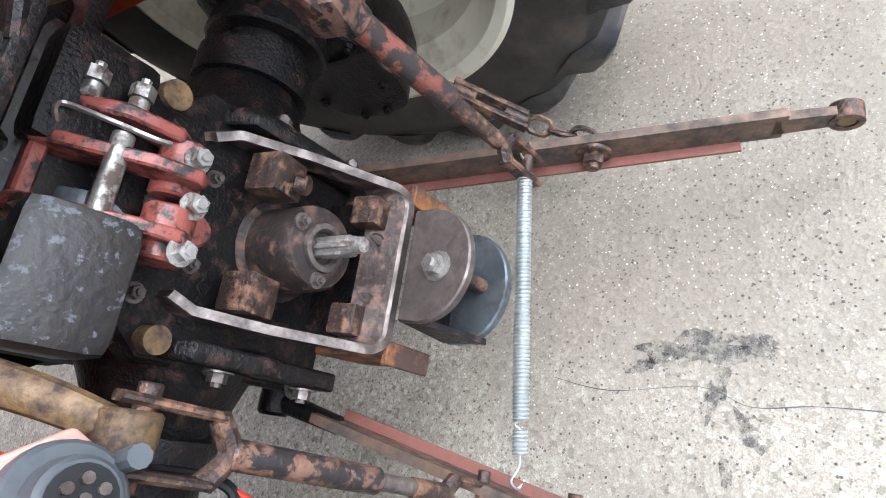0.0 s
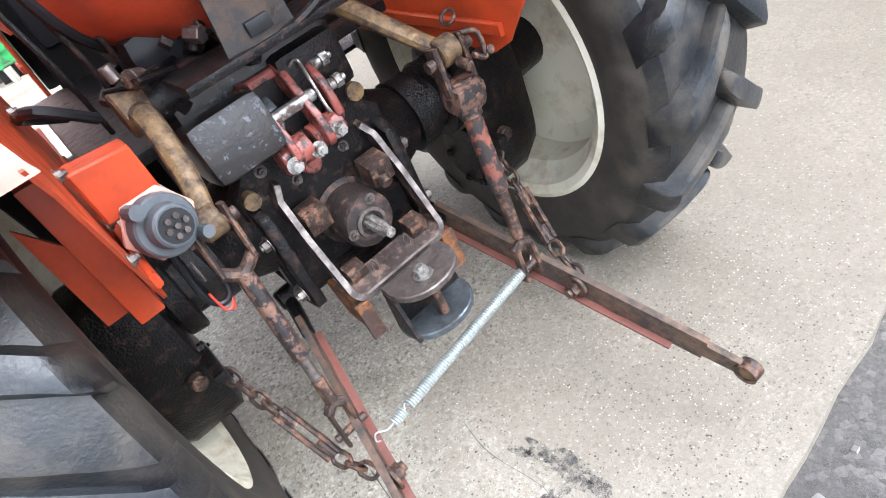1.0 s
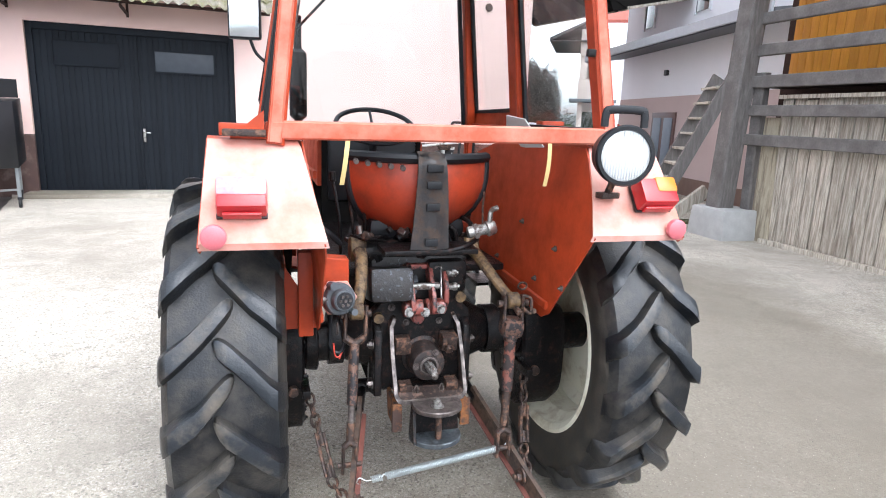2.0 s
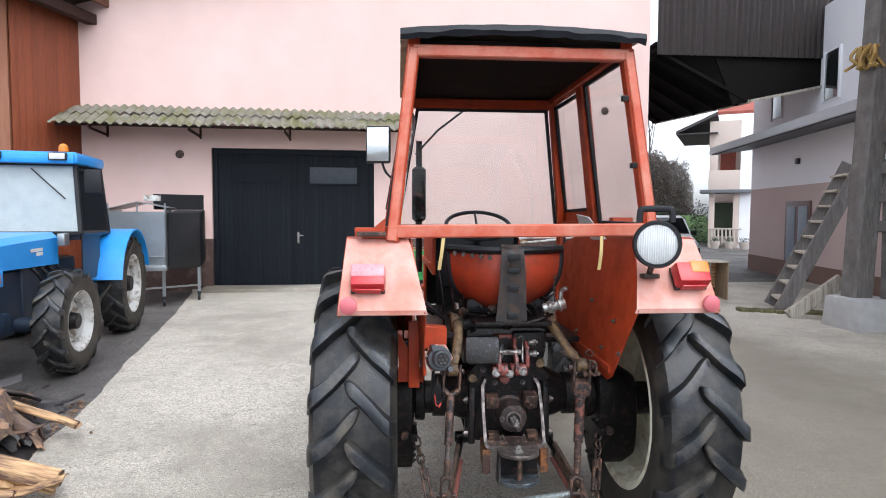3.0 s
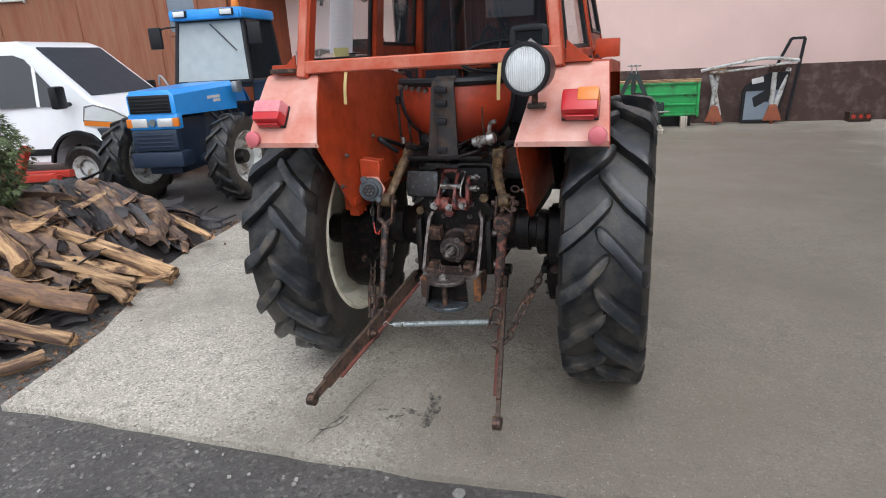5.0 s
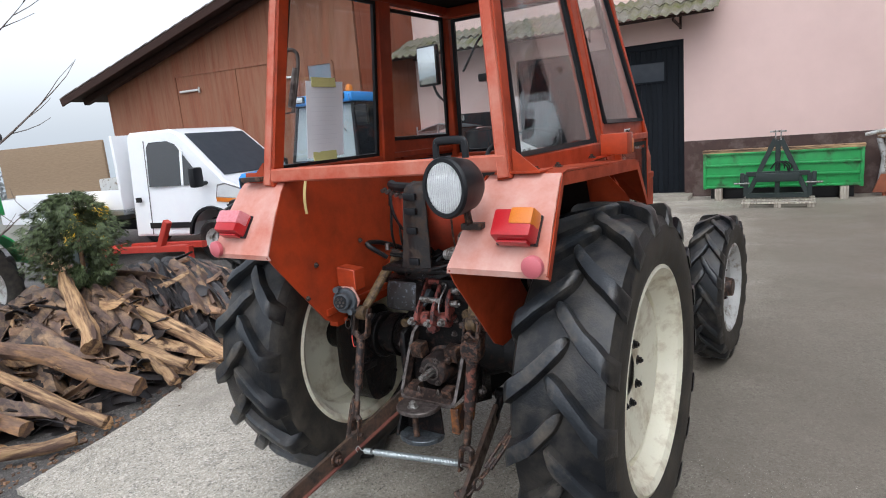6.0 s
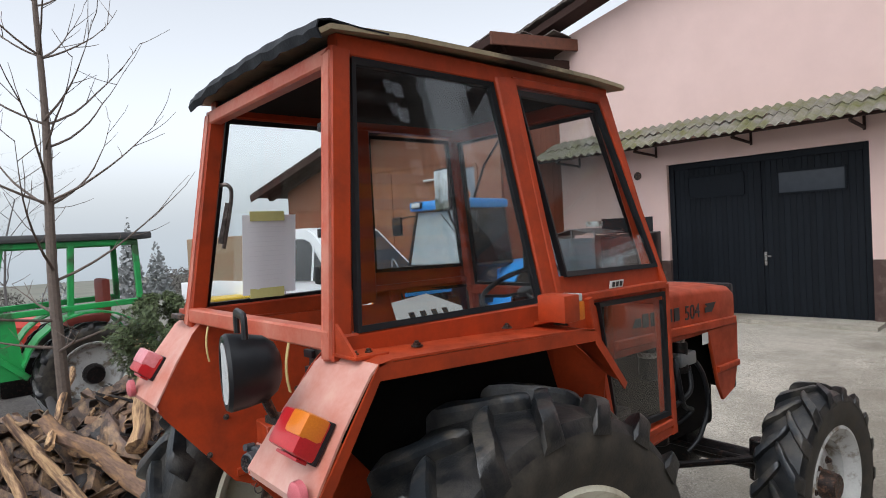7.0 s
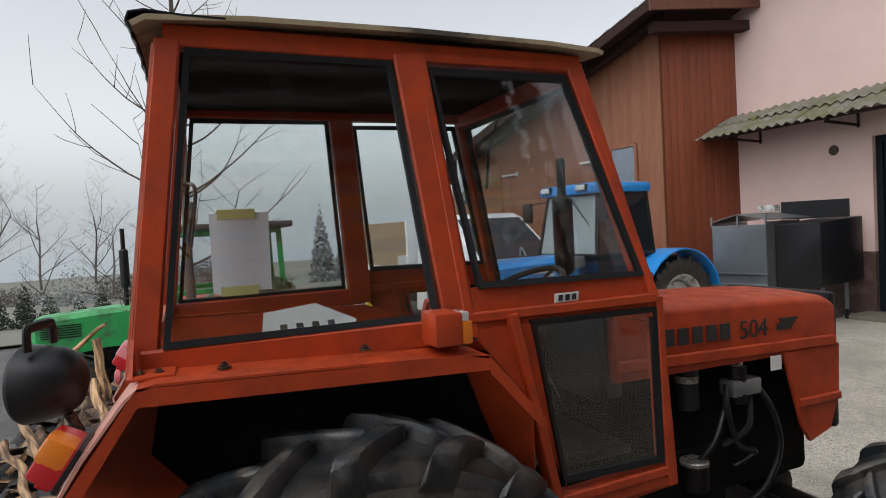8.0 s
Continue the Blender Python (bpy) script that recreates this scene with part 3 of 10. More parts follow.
# ---- wheels, used by all the vehicles ----
def tyre_mesh(radius, width, rim_r, lugs, lug_h, seg=72, lug_w=0.05, lean=-0.34):
    """An agricultural tyre about the x axis, with chevron lugs on its crown and shoulders."""
    bm = B()
    R = radius - lug_h
    w = width / 2
    s = R - rim_r
    prof = [(-0.80 * w, rim_r), (-0.88 * w, rim_r + 0.10 * s), (-0.97 * w, rim_r + 0.32 * s), (-1.0 * w, rim_r + 0.55 * s), (-0.96 * w, rim_r + 0.78 * s),
            (-0.84 * w, rim_r + 0.93 * s), (-0.5 * w, rim_r + 0.985 * s), (0, R)]
    prof += [(-x, r) for x, r in reversed(prof[:-1])] + [(0.7 * w, rim_r - 0.012), (-0.7 * w, rim_r - 0.012)]
    lathe(bm, prof, seg, closed=True)
    carcass = [v for v in bm.verts if math.hypot(v.co.y, v.co.z) < rim_r - 0.005]
    for side in (-1, 1):
        for k in range(lugs):
            a0 = 2 * math.pi * (k + (0.5 if side > 0 else 0)) / lugs
            loops = []
            for t in (0, 0.07, 0.15, 0.26, 0.38, 0.5, 0.62, 0.74, 0.84, 0.92, 0.97, 1.0):
                x = side * w * (1.0 - 1.16 * t)
                ax = abs(x) / w
                base = R - 0.012 - (0.16 * s * max(0, (ax - 0.62) / 0.38) ** 2)
                top = radius - 0.30 * s * max(0, (ax - 0.78) / 0.22) ** 1.8 * 0.60 - 0.004 * ax
                if t == 0:
                    base, top = R - 0.26 * s, R - 0.15 * s
                ang = a0 + lean * (0.85 * t + 0.15 * t * t) + 0.02 * noise.noise((k * 2.3, t * 3, side))
                nose = math.sqrt(max(0.05, 1 - max(0.0, (t - 0.84) / 0.16) ** 2))
                half = lug_w / 2 / radius * (1.12 - 0.12 * t + 0.08 * noise.noise((k * 3.1, t * 4, side + 5))) * nose
                top = base + (top - base) * (0.55 + 0.45 * nose)
                wear = 0.011 * noise.noise((k * 1.7, t * 5, side * 3.0))
                row = []
                for da, rr in ((-half * 1.35 - 0.008, base), (-half * 1.10, base + (top - base) * 0.70), (-half * 0.96, top - 0.0025 + wear * 0.5), (-half * 0.45, top + wear * 0.3),
                               (half * 0.45, top + wear * 0.2), (half * 0.96, top - 0.0025 - wear * 0.5), (half * 1.10, base + (top - base) * 0.70), (half * 1.35 + 0.008, base)):
                    row.append((x, rr * math.cos(ang + da), rr * math.sin(ang + da)))
                loops.append(row)
            lug = rings(bm, loops)
            # a hidden web ties the lug to the carcass
            foot = lug[-8]
            near = min(carcass, key=lambda v: (v.co - foot.co).length_squared)
            bm.faces.new((foot, lug[-1], near))
    bmesh.ops.recalc_face_normals(bm, faces=bm.faces[:])
    for f in bm.faces:
        reach = [math.hypot(v.co.y, v.co.z) for v in f.verts]
        f.material_index = 1 if min(reach) > R + 0.55 * lug_h else 2 if max(reach) < rim_r + 0.80 * s else 0
    return bm


def rim_mesh(rim_r, width, disc_x, hub_r, dish=0.05, holes=0):
    """A pressed steel rim about the x axis, its disc at disc_x."""
    bm = B()
    w = width / 2
    lathe(bm, [(-w, rim_r + 0.012), (-w - 0.006, rim_r - 0.004), (-w + 0.012, rim_r - 0.028), (-w * 0.72, rim_r - 0.035), (-w * 0.45, rim_r - 0.07), (w * 0.45, rim_r - 0.07),
               (w * 0.72, rim_r - 0.035), (w - 0.012, rim_r - 0.028), (w + 0.006, rim_r - 0.004), (w, rim_r + 0.012), (w * 0.8, rim_r - 0.008), (0, rim_r - 0.05), (-w * 0.8, rim_r - 0.008)], 64, closed=True)
    s = 1 if disc_x >= 0 else -1
    lathe(bm, [(disc_x - s * 0.03, rim_r - 0.072), (disc_x, rim_r - 0.11), (disc_x + s * dish, hub_r + 0.06), (disc_x + s * dish, 0.0), (disc_x + s * (dish - 0.012), 0.0),
               (disc_x + s * (dish - 0.012), hub_r + 0.06), (disc_x - s * 0.012, rim_r - 0.12), (disc_x - s * 0.042, rim_r - 0.072)], 48, closed=False)
    bmesh.ops.recalc_face_normals(bm, faces=bm.faces[:])
    return bm


# ---- ground ----
SLAB_Z = 0.0
bm = B()
N = 60
lim = [(-1 if i < N / 2 else 1) * 400 * abs(2 * i / N - 1) ** 3.2 for i in range(N + 1)]


def smooth(t):
    t = min(1.0, max(0.0, t))
    return t * t * (3 - 2 * t)


def ground_z(x, y):
    return -0.035 - 0.24 * smooth((-4.9 - x) / 1.4) * smooth((2.6 - y) / 2.2) - 3.0 * smooth((-14 - x) / 60)


lim = sorted(set([round(-8 + 0.5 * k, 3) for k in range(14)] + [round(v, 3) for v in lim]))
N = len(lim) - 1
gv = [[bm.verts.new((x, y + 3, ground_z(x, y + 3))) for x in lim] for y in lim]
for i in range(N):
    for j in range(N):
        bm.faces.new((gv[i][j], gv[i][j + 1], gv[i + 1][j + 1], gv[i + 1][j]))
ground = setting(part("ground", bm, "asphalt"), "dark wet gravelly yard with fallen bark", "ground")

bm = B()
edge = [(-2.15, -1.02), (-2.35, -0.2), (-2.72, 0.55), (-2.98, 1.25), (-3.15, 2.4), (-3.45, 3.7), (-4.0, 6.5), (-4.6, 9.2), (-4.9, 10.3), (14, 11.2), (16, 11), (16, -0.35), (5, -0.72), (1.2, -0.92), (-0.1, -0.99)]
rough_edge = []
for k, (x, y) in enumerate(edge):
    x2, y2 = edge[(k + 1) % len(edge)]
    steps = 14 if (x < 1.3 and x2 < 1.3) else 4
    for q in range(steps):
        t = q / steps
        px, py = x + (x2 - x) * t, y + (y2 - y) * t
        rough_edge.append((px + 0.03 * noise.noise((px * 3, py * 3, 0)), py + 0.025 * noise.noise((px * 4, py * 4, 5)), 0))
prism(bm, [(x, y, -0.07) for x, y, _ in rough_edge], (0, 0, 0.07))
pavement = setting(part("pavement", bm, "concrete"), "worn grey concrete yard slab with stains and cracks", "pavement")

# ---- pink farm building ----
def wall_y(x):
    return 10.27 + 0.06 * x

WALL_ANG = math.degrees(math.atan(0.06))
house = pose(-6.95, wall_y(-6.95), 0, 0, 0, WALL_ANG)
L = 12.08
D0, D1, DH = 2.55, 5.90, 2.95

def wall_part(name, boxes, material, label):
    bm = B()
    for (x0, x1, z0, z1, y0, y1) in boxes:
        box(bm, ((x0 + x1) / 2, (y0 + y1) / 2, (z0 + z1) / 2), (x1 - x0, y1 - y0, z1 - z0))
    return setting(part(name, bm, material, at=house), label, "wall")

bm = B()
for poly in ([(0, 0.0, 1.06), (D0, 0, 1.06), (D0, 0, DH), (D1, 0, DH), (D1, 0, 1.06), (L, 0, 1.06), (L, 0, 8.6), (0, 0, 6.0)],):
    prism(bm, poly, (0, 0.35, 0))
wall_north = setting(part("wall_north", bm, "pink", at=house), "pink rendered gable wall of a farm building", "wall")
wall_part("plinth", [(0, D0, -0.1, 1.06, 0.003, 0.36), (D1, L, -0.1, 1.06, 0.003, 0.36)], "plinth", "dark brown painted plinth along the pink wall")
bm = B()
box(bm, (L - 0.18, 6.4, 3.5), (0.35, 12, 7.2))
wall_east = setting(part("wall_east", bm, "pink", at=house), "pink rendered side wall", "wall")
bm = B()
beam(bm, (-0.9, -0.35, 5.98), (7.5, -0.35, 8.05), 0.5, 0.16)
roof_edge = setting(part("roof_edge", bm, "eaveswood", at=house), "dark timber verge of the gable roof", "roof")
bm = B()
for k in range(26):
    x = -1.0 + k * 0.33
    box(bm, (x, -0.2, 6.17 + (x + 0.9) * 0.247), (0.42, 0.95, 0.05), 0.01, (0, -17.5, 0))
roof_tiles = setting(part("roof", bm, "tile", at=house), "grey-brown tiled gable roof", "roof")

# ground stains and cracks lie a few millimetres proud of the slab
def crack(name, pts, w, material, label):
    bm = B()
    P = curve_pts([(x, y, 0.0) for x, y in pts], 6)
    left, right = [], []
    for i, p in enumerate(P):
        d = (P[min(i + 1, len(P) - 1)] - P[max(i - 1, 0)]).normalized()
        n_ = Vector((-d.y, d.x, 0))
        ww = w * (0.5 + abs(noise.noise((p.x * 9, p.y * 9, 2))) * 1.6) * (0.3 if i in (0, len(P) - 1) else 1)
        left.append(bm.verts.new(p + n_ * ww + Vector((0, 0, 0.004))))
        right.append(bm.verts.new(p - n_ * ww + Vector((0, 0, 0.004))))
    for i in range(len(P) - 1):
        bm.faces.new((right[i], right[i + 1], left[i + 1], left[i]))
    return setting(part(name, bm, material), label, "stain")


# ---- the orange tractor ----
tractor = thing("tractor", "old orange-red farm tractor with cab, parked on concrete, muddy rear wheels", "tractor")
AX = 0.06   # rear axle
RT = 0.68   # rear tyre radius
bm = tyre_mesh(RT, 0.362, 0.425, 18, 0.042, lug_w=0.060, lean=-0.30)
tyre_me = part("tyre", bm, "rubber")
tyre_me.data.materials.append(M["lugtop"])
tyre_me.data.materials.append(M["sidewall"])
rim_me = part("rim", rim_mesh(0.43, 0.31, 0.075, 0.10, dish=-0.03), "cream")


def nut_ring(bm, x, d, r, n, size=0.013):
    for k in range(n):
        a = 2 * math.pi * k / n
        bolt(bm, (x, r * math.cos(a), r * math.sin(a)), (d, 0, 0), size, 0.014)


def rear_wheel(x, spin, side):
    w = part("rear_wheel", B(), "grime", tractor, at=pose(x, AX, RT - 0.005, spin, 0, 0))
    for src, lab in ((tyre_me, "worn black lugged tyre"), (rim_me, "dusty cream rim")):
        o = new(src.name, src.data)
        o.parent = w
        tagged(o, lab)
        if side < 0 and src is rim_me:
            o.rotation_euler = (0, 0, math.pi)
    bm = B()
    rod(bm, (side * -0.09, 0, 0), (side * 0.045, 0, 0), 0.085, 0.08, 20)
    nut_ring(bm, side * 0.045, side, 0.125, 8)
    part("hub", bm, "grime", w)
    return w


rear_wheel(0.748, 7, 1)
rear_wheel(-0.715, 3, -1)
for o in (tyre_me, rim_me):
    bpy.data.objects.remove(o)

ft = part("tyre", tyre_mesh(0.485, 0.225, 0.285, 17, 0.026, 56, 0.050, -0.36), "rubber")
ft.data.materials.append(M["lugtop"])
ft.data.materials.append(M["sidewall"])
fr = part("rim", rim_mesh(0.285, 0.19, 0.0, 0.07, dish=0.03), "whiterim")


def front_wheel(x, side):
    w = part("front_wheel", B(), "grime", tractor, at=pose(x, 2.12, 0.485, 5 * side, 0, -3 if side > 0 else -3))
    for src in (ft, fr):
        o = new(src.name, src.data)
        o.parent = w
        if side < 0:
            o.rotation_euler = (0, 0, math.pi) if src is fr else (0, 0, 0)
    bm = B()
    rod(bm, (0, 0, 0), (side * 0.10, 0, 0), 0.075, 0.06, 18, 0.006)
    nut_ring(bm, side * 0.03, side, 0.115, 6)
    part("hub", bm, "rust", w)


front_wheel(0.79, 1)
front_wheel(-0.79, -1)
for o in (ft, fr):
    bpy.data.objects.remove(o)


# fenders: sloping rear plate, top plate, front flap, inner side sheet
def fender(s):
    f = part("fender", B(), "orange", tractor)
    t = 0.006
    bm = B()
    # rear sloping plate with rounded upper bend
    rows = []
    for y, z, xi, xo in ((-0.595, 1.225, 0.415, 0.765), (-0.60, 1.245, 0.42, 0.762), (-0.51, 1.385, 0.455, 0.752), (-0.425, 1.495, 0.48, 0.743), (-0.40, 1.515, 0.49, 0.742)):
        rows.append([(s * x, y, z) for x in np.linspace(xi, xo, 6)])
    if s > 0:
        rows = [list(reversed(r)) for r in rows]
    sheet(bm, rows, t)
    part("rear_plate", bm, "faded", f, "sun-bleached dented rear plate")
    bm = B()
    rows = []
    for y, z in ((-0.40, 1.515), (-0.36, 1.522), (0.0, 1.508), (0.38, 1.49), (0.43, 1.48)):
        rows.append([(s * x, y, z) for x in np.linspace(0.50 if y < -0.3 else 0.55, 0.745, 4)])
    if s > 0:
        rows = [list(reversed(r)) for r in rows]
    sheet(bm, rows, t)
    # outer lip
    beam(bm, (s * 0.742, -0.40, 1.496), (s * 0.742, 0.43, 1.463), 0.006, 0.04)
    prism(bm, [(s * 0.739, -0.40, 1.515), (s * 0.739, -0.40, 1.475), (s * 0.757, -0.575, 1.215), (s * 0.760, -0.60, 1.235)], (s * 0.006, 0, 0))
    part("top_plate", bm, "orange", f)
    bm = B()
    prism(bm, [(s * 0.60, 0.43, 1.482), (s * 0.745, 0.43, 1.482), (s * 0.742, 0.60, 1.275), (s * 0.66, 0.60, 1.30)], (0, -0.004, -0.006))
    prism(bm, [(s * 0.745, 0.43, 1.482), (s * 0.745, 0.43, 1.435), (s * 0.742, 0.585, 1.255), (s * 0.742, 0.60, 1.275)], (-s * 0.005, 0, 0))
    prism(bm, [(s * 0.55, 0.44, 1.49), (s * 0.66, 0.60, 1.30), (s * 0.58, 0.64, 0.93), (s * 0.45, 0.60, 0.93), (s * 0.45, 0.44, 1.40)], (0, -0.005, 0))
    part("front_flap", bm, "orange", f)
    # inner sheet
    bm = B()
    poly = [(-0.405, 1.515), (-0.44, 1.48), (-0.60, 1.235), (-0.57, 1.19), (-0.33, 0.895), (-0.27, 0.865), (-0.15, 0.875), (0.55, 0.90), (0.62, 1.0), (0.62, 1.44), (0.40, 1.50)]
    xs = [0.475, 0.47, 0.425, 0.42, 0.42, 0.42, 0.42, 0.42, 0.42, 0.45, 0.47]
    prism(bm, [(s * x, y, z) for x, (y, z) in zip(xs, poly)], (s * 0.005, 0, 0))
    beam(bm, (s * 0.415, -0.32, 0.925), (s * 0.415, 0.5, 0.955), 0.015, 0.03, r=0.004)
    part("inner_sheet", bm, "orange", f, "scratched orange inner sheet")
    bm = B()
    for y, z in ((-0.35, 1.15), (-0.05, 1.20), (-0.2, 1.0), (0.2, 1.0), (-0.42, 1.02)):
        bolt(bm, (s * 0.419, y, z), (-s, 0, 0), 0.008, 0.006)
    pieces("fender_bolt", bm, "steel", f)
    # black sheets painting the shade under the plates
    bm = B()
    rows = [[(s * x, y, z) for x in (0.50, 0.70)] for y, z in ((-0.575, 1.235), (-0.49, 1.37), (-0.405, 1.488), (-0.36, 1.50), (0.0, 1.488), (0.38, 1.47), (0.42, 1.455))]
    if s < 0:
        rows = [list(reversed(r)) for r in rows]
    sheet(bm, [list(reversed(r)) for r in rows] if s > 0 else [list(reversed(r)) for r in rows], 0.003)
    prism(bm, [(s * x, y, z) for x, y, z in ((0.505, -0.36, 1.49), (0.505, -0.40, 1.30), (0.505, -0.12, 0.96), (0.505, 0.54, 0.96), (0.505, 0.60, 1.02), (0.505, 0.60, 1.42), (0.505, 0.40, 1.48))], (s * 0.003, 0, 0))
    part("underside", bm, "undercoat", f, "black sheet painting the shade under the fender")
    return f


fend_r, fend_l = fender(1), fender(-1)


# cab
cab = part("cab", B(), "orange", tractor)


def bar(name, a, b, w=0.055, d=0.05, material="orange", parent=cab, up=(0, 0, 1), label=""):
    bm = B()
    beam(bm, a, b, w, d, up, 0.006)
    return part(name, bm, material, parent, label)


def mir(s, p):
    return (s * p[0], p[1], p[2])


C = dict(rb=(0.555, -0.40, 1.50), rt=(0.465, -0.30, 2.33), bb=(0.585, 0.42, 1.50), bt=(0.465, 0.345, 2.33), ab=(0.575, 1.115, 1.50), at=(0.452, 0.925, 2.33),
         ab2=(0.575, 1.15, 0.93), bb2=(0.60, 0.66, 0.93))
for s in (1, -1):
    post = bar("rear_post", mir(s, C["rb"]), mir(s, C["rt"]), 0.052, 0.062, "orange", up=(0, 1, 0))
    # thin paler strip along the rear face of the post
    bar("rear_face", mir(s, (0.557, -0.4335, 1.51)), mir(s, (0.467, -0.3335, 2.32)), 0.040, 0.004, "halffaded", post, (0, 1, 0), "paler rear face")
    bar("middle_post", mir(s, C["bb"]), mir(s, C["bt"]), 0.05, 0.10, up=(0, 1, 0))
    bar("front_post", mir(s, C["ab"]), mir(s, C["at"]), 0.05, 0.055, up=(0, 1, 0))
    bar("door_post", mir(s, C["ab2"]), mir(s, C["ab"]), 0.045, 0.05, up=(0, 1, 0))
    bar("side_rail", mir(s, (0.56, -0.40, 1.53)), mir(s, (0.585, 0.42, 1.53)), 0.045, 0.075)
    bar("door_sill", mir(s, (0.60, 0.62, 0.955)), mir(s, (0.575, 1.15, 0.955)), 0.04, 0.05)
    bar("roof_rail", mir(s, (0.463, -0.31, 2.345)), mir(s, (0.452, 0.94, 2.335)), 0.05, 0.06)
bar("rear_rail", (-0.56, -0.405, 1.545), (0.56, -0.405, 1.555), 0.05, 0.055, "halffaded")
bar("rear_header", (-0.465, -0.31, 2.31), (0.465, -0.31, 2.31), 0.05, 0.05, "halffaded")
bar("front_header", (-0.45, 0.92, 2.31), (0.45, 0.92, 2.31), 0.05, 0.06)
bar("front_sill", (-0.57, 1.115, 1.5), (0.57, 1.115, 1.5), 0.05, 0.05)


def lerp(a, b, t):
    return tuple(a[i] + (b[i] - a[i]) * t for i in range(3))


def window(name, quad, parent, seal=0.022, pane=True):
    """A pane in a rubber seal, the quad given as bottom-left, bottom-right, top-right, top-left."""
    w = part(name, B(), "seal", parent)
    q = [Vector(p) for p in quad]
    c = sum(q, Vector()) / 4
    nrm = (q[1] - q[0]).cross(q[3] - q[0]).normalized()
    bm = B()
    loops = []
    for a in q:
        ia = a + (c - a).normalized() * seal * 1.08
        loops.append([a - nrm * 0.012, a + nrm * 0.014, ia + nrm * 0.008, ia - nrm * 0.008])
    rings(bm, loops, closed=True)
    bmesh.ops.recalc_face_normals(bm, faces=bm.faces[:])
    part("seal", bm, "seal", w, "black rubber window seal")
    if pane:
        bm = B()
        k = [p + (c - p).normalized() * seal * 0.75 for p in q]
        rings(bm, [[p - nrm * 0.002 for p in k], [p + nrm * 0.002 for p in k]])
        o = part("pane", bm, "pane", w, "clear dusty glass pane")
        o.visible_shadow = False
    return w


for s in (1, -1):
    def sq(*pts):
        return [mir(s, p) for p in (pts if s > 0 else (pts[1], pts[0], pts[3], pts[2]))]
    window("side_window", sq((0.572, -0.352, 1.565), (0.585, 0.352, 1.567), (0.466, 0.292, 2.315), (0.470, -0.262, 2.315)), cab)
    # door: upper and lower window in a welded frame
    d = part("door", B(), "orange", cab)
    bm = B()
    fr_pts = [(0.585, 0.44, 1.56), (0.59, 1.10, 1.56), (0.455, 0.905, 2.325), (0.468, 0.378, 2.325)]
    for a, b in zip(fr_pts, fr_pts[1:] + fr_pts[:1]):
        beam(bm, mir(s, a), mir(s, b), 0.03, 0.045, (1, 0, 0), 0.004)
    for a, b in (((0.60, 0.57, 1.56), (0.60, 0.70, 0.96)), ((0.575, 1.12, 1.56), (0.575, 1.135, 0.96)), ((0.602, 0.69, 0.985), (0.575, 1.13, 0.985))):
        beam(bm, mir(s, a), mir(s, b), 0.03, 0.06, (1, 0, 0), 0.004)
    part("door_frame", bm, "orange", d)
    bm = B()
    prism(bm, [mir(s, p) for p in ((0.597, 0.44, 1.525), (0.592, 1.115, 1.52), (0.592, 1.105, 1.64), (0.588, 0.455, 1.645))], (-s * 0.006, 0, 0))
    prism(bm, [mir(s, p) for p in ((0.60, 0.44, 1.525), (0.602, 0.66, 1.525), (0.60, 0.74, 1.0), (0.612, 0.62, 1.30))], (-s * 0.006, 0, 0))
    part("door_panel", bm, "orange", d)
    window("upper_window", sq((0.590, 0.478, 1.640), (0.588, 1.062, 1.632), (0.462, 0.885, 2.295), (0.474, 0.402, 2.295)), d)
    window("lower_window", sq((0.603, 0.72, 1.03), (0.588, 1.115, 1.015), (0.590, 1.105, 1.53), (0.606, 0.635, 1.535)), d)
window("windscreen", [(0.54, 1.118, 1.53), (-0.54, 1.118, 1.53), (-0.42, 0.93, 2.28), (0.42, 0.93, 2.28)], cab)

# roof: bowed skin over a dark lining, with a tarpaulin lip at the back
roof = part("roof", B(), "roofsheet", cab)
bm = B()
rows = []
for y, dz in ((-0.375, -0.03), (-0.345, 0.0), (-0.1, 0.022), (0.35, 0.026), (0.8, 0.012), (0.985, -0.008), (1.0, -0.02)):
    rows.append([(x, y, 2.368 + 0.6 * dz + 0.026 * (1 - (x / 0.52) ** 2)) for x in np.linspace(-0.52, 0.52, 9)])
sheet(bm, [list(reversed(r)) for r in rows], -0.014)
part("skin", bm, "roofsheet", roof, "weathered tan-edged roof skin")
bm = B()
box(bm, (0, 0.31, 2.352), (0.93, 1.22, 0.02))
part("lining", bm, "liner", roof, "dark roof lining")
bm = B()
rows = []
rnd = random.Random(4)
for i, (y, dz) in enumerate(((-0.16, -0.004), (-0.26, -0.002), (-0.345, 0.006), (-0.380, -0.004), (-0.390, -0.030), (-0.380, -0.056))):
    rows.append([(x, y + 0.003 * math.sin(x * 40 + i), 2.388 + dz * 0.85 + 0.026 * (1 - (x / 0.535) ** 2) + (rnd.uniform(-0.008, 0.003) if i > 3 else 0)) for x in np.linspace(-0.522, 0.522, 28)])
sheet(bm, rows, 0.005)
part("tarpaulin_lip", bm, "tarp", roof, "ragged black tarpaulin lip")

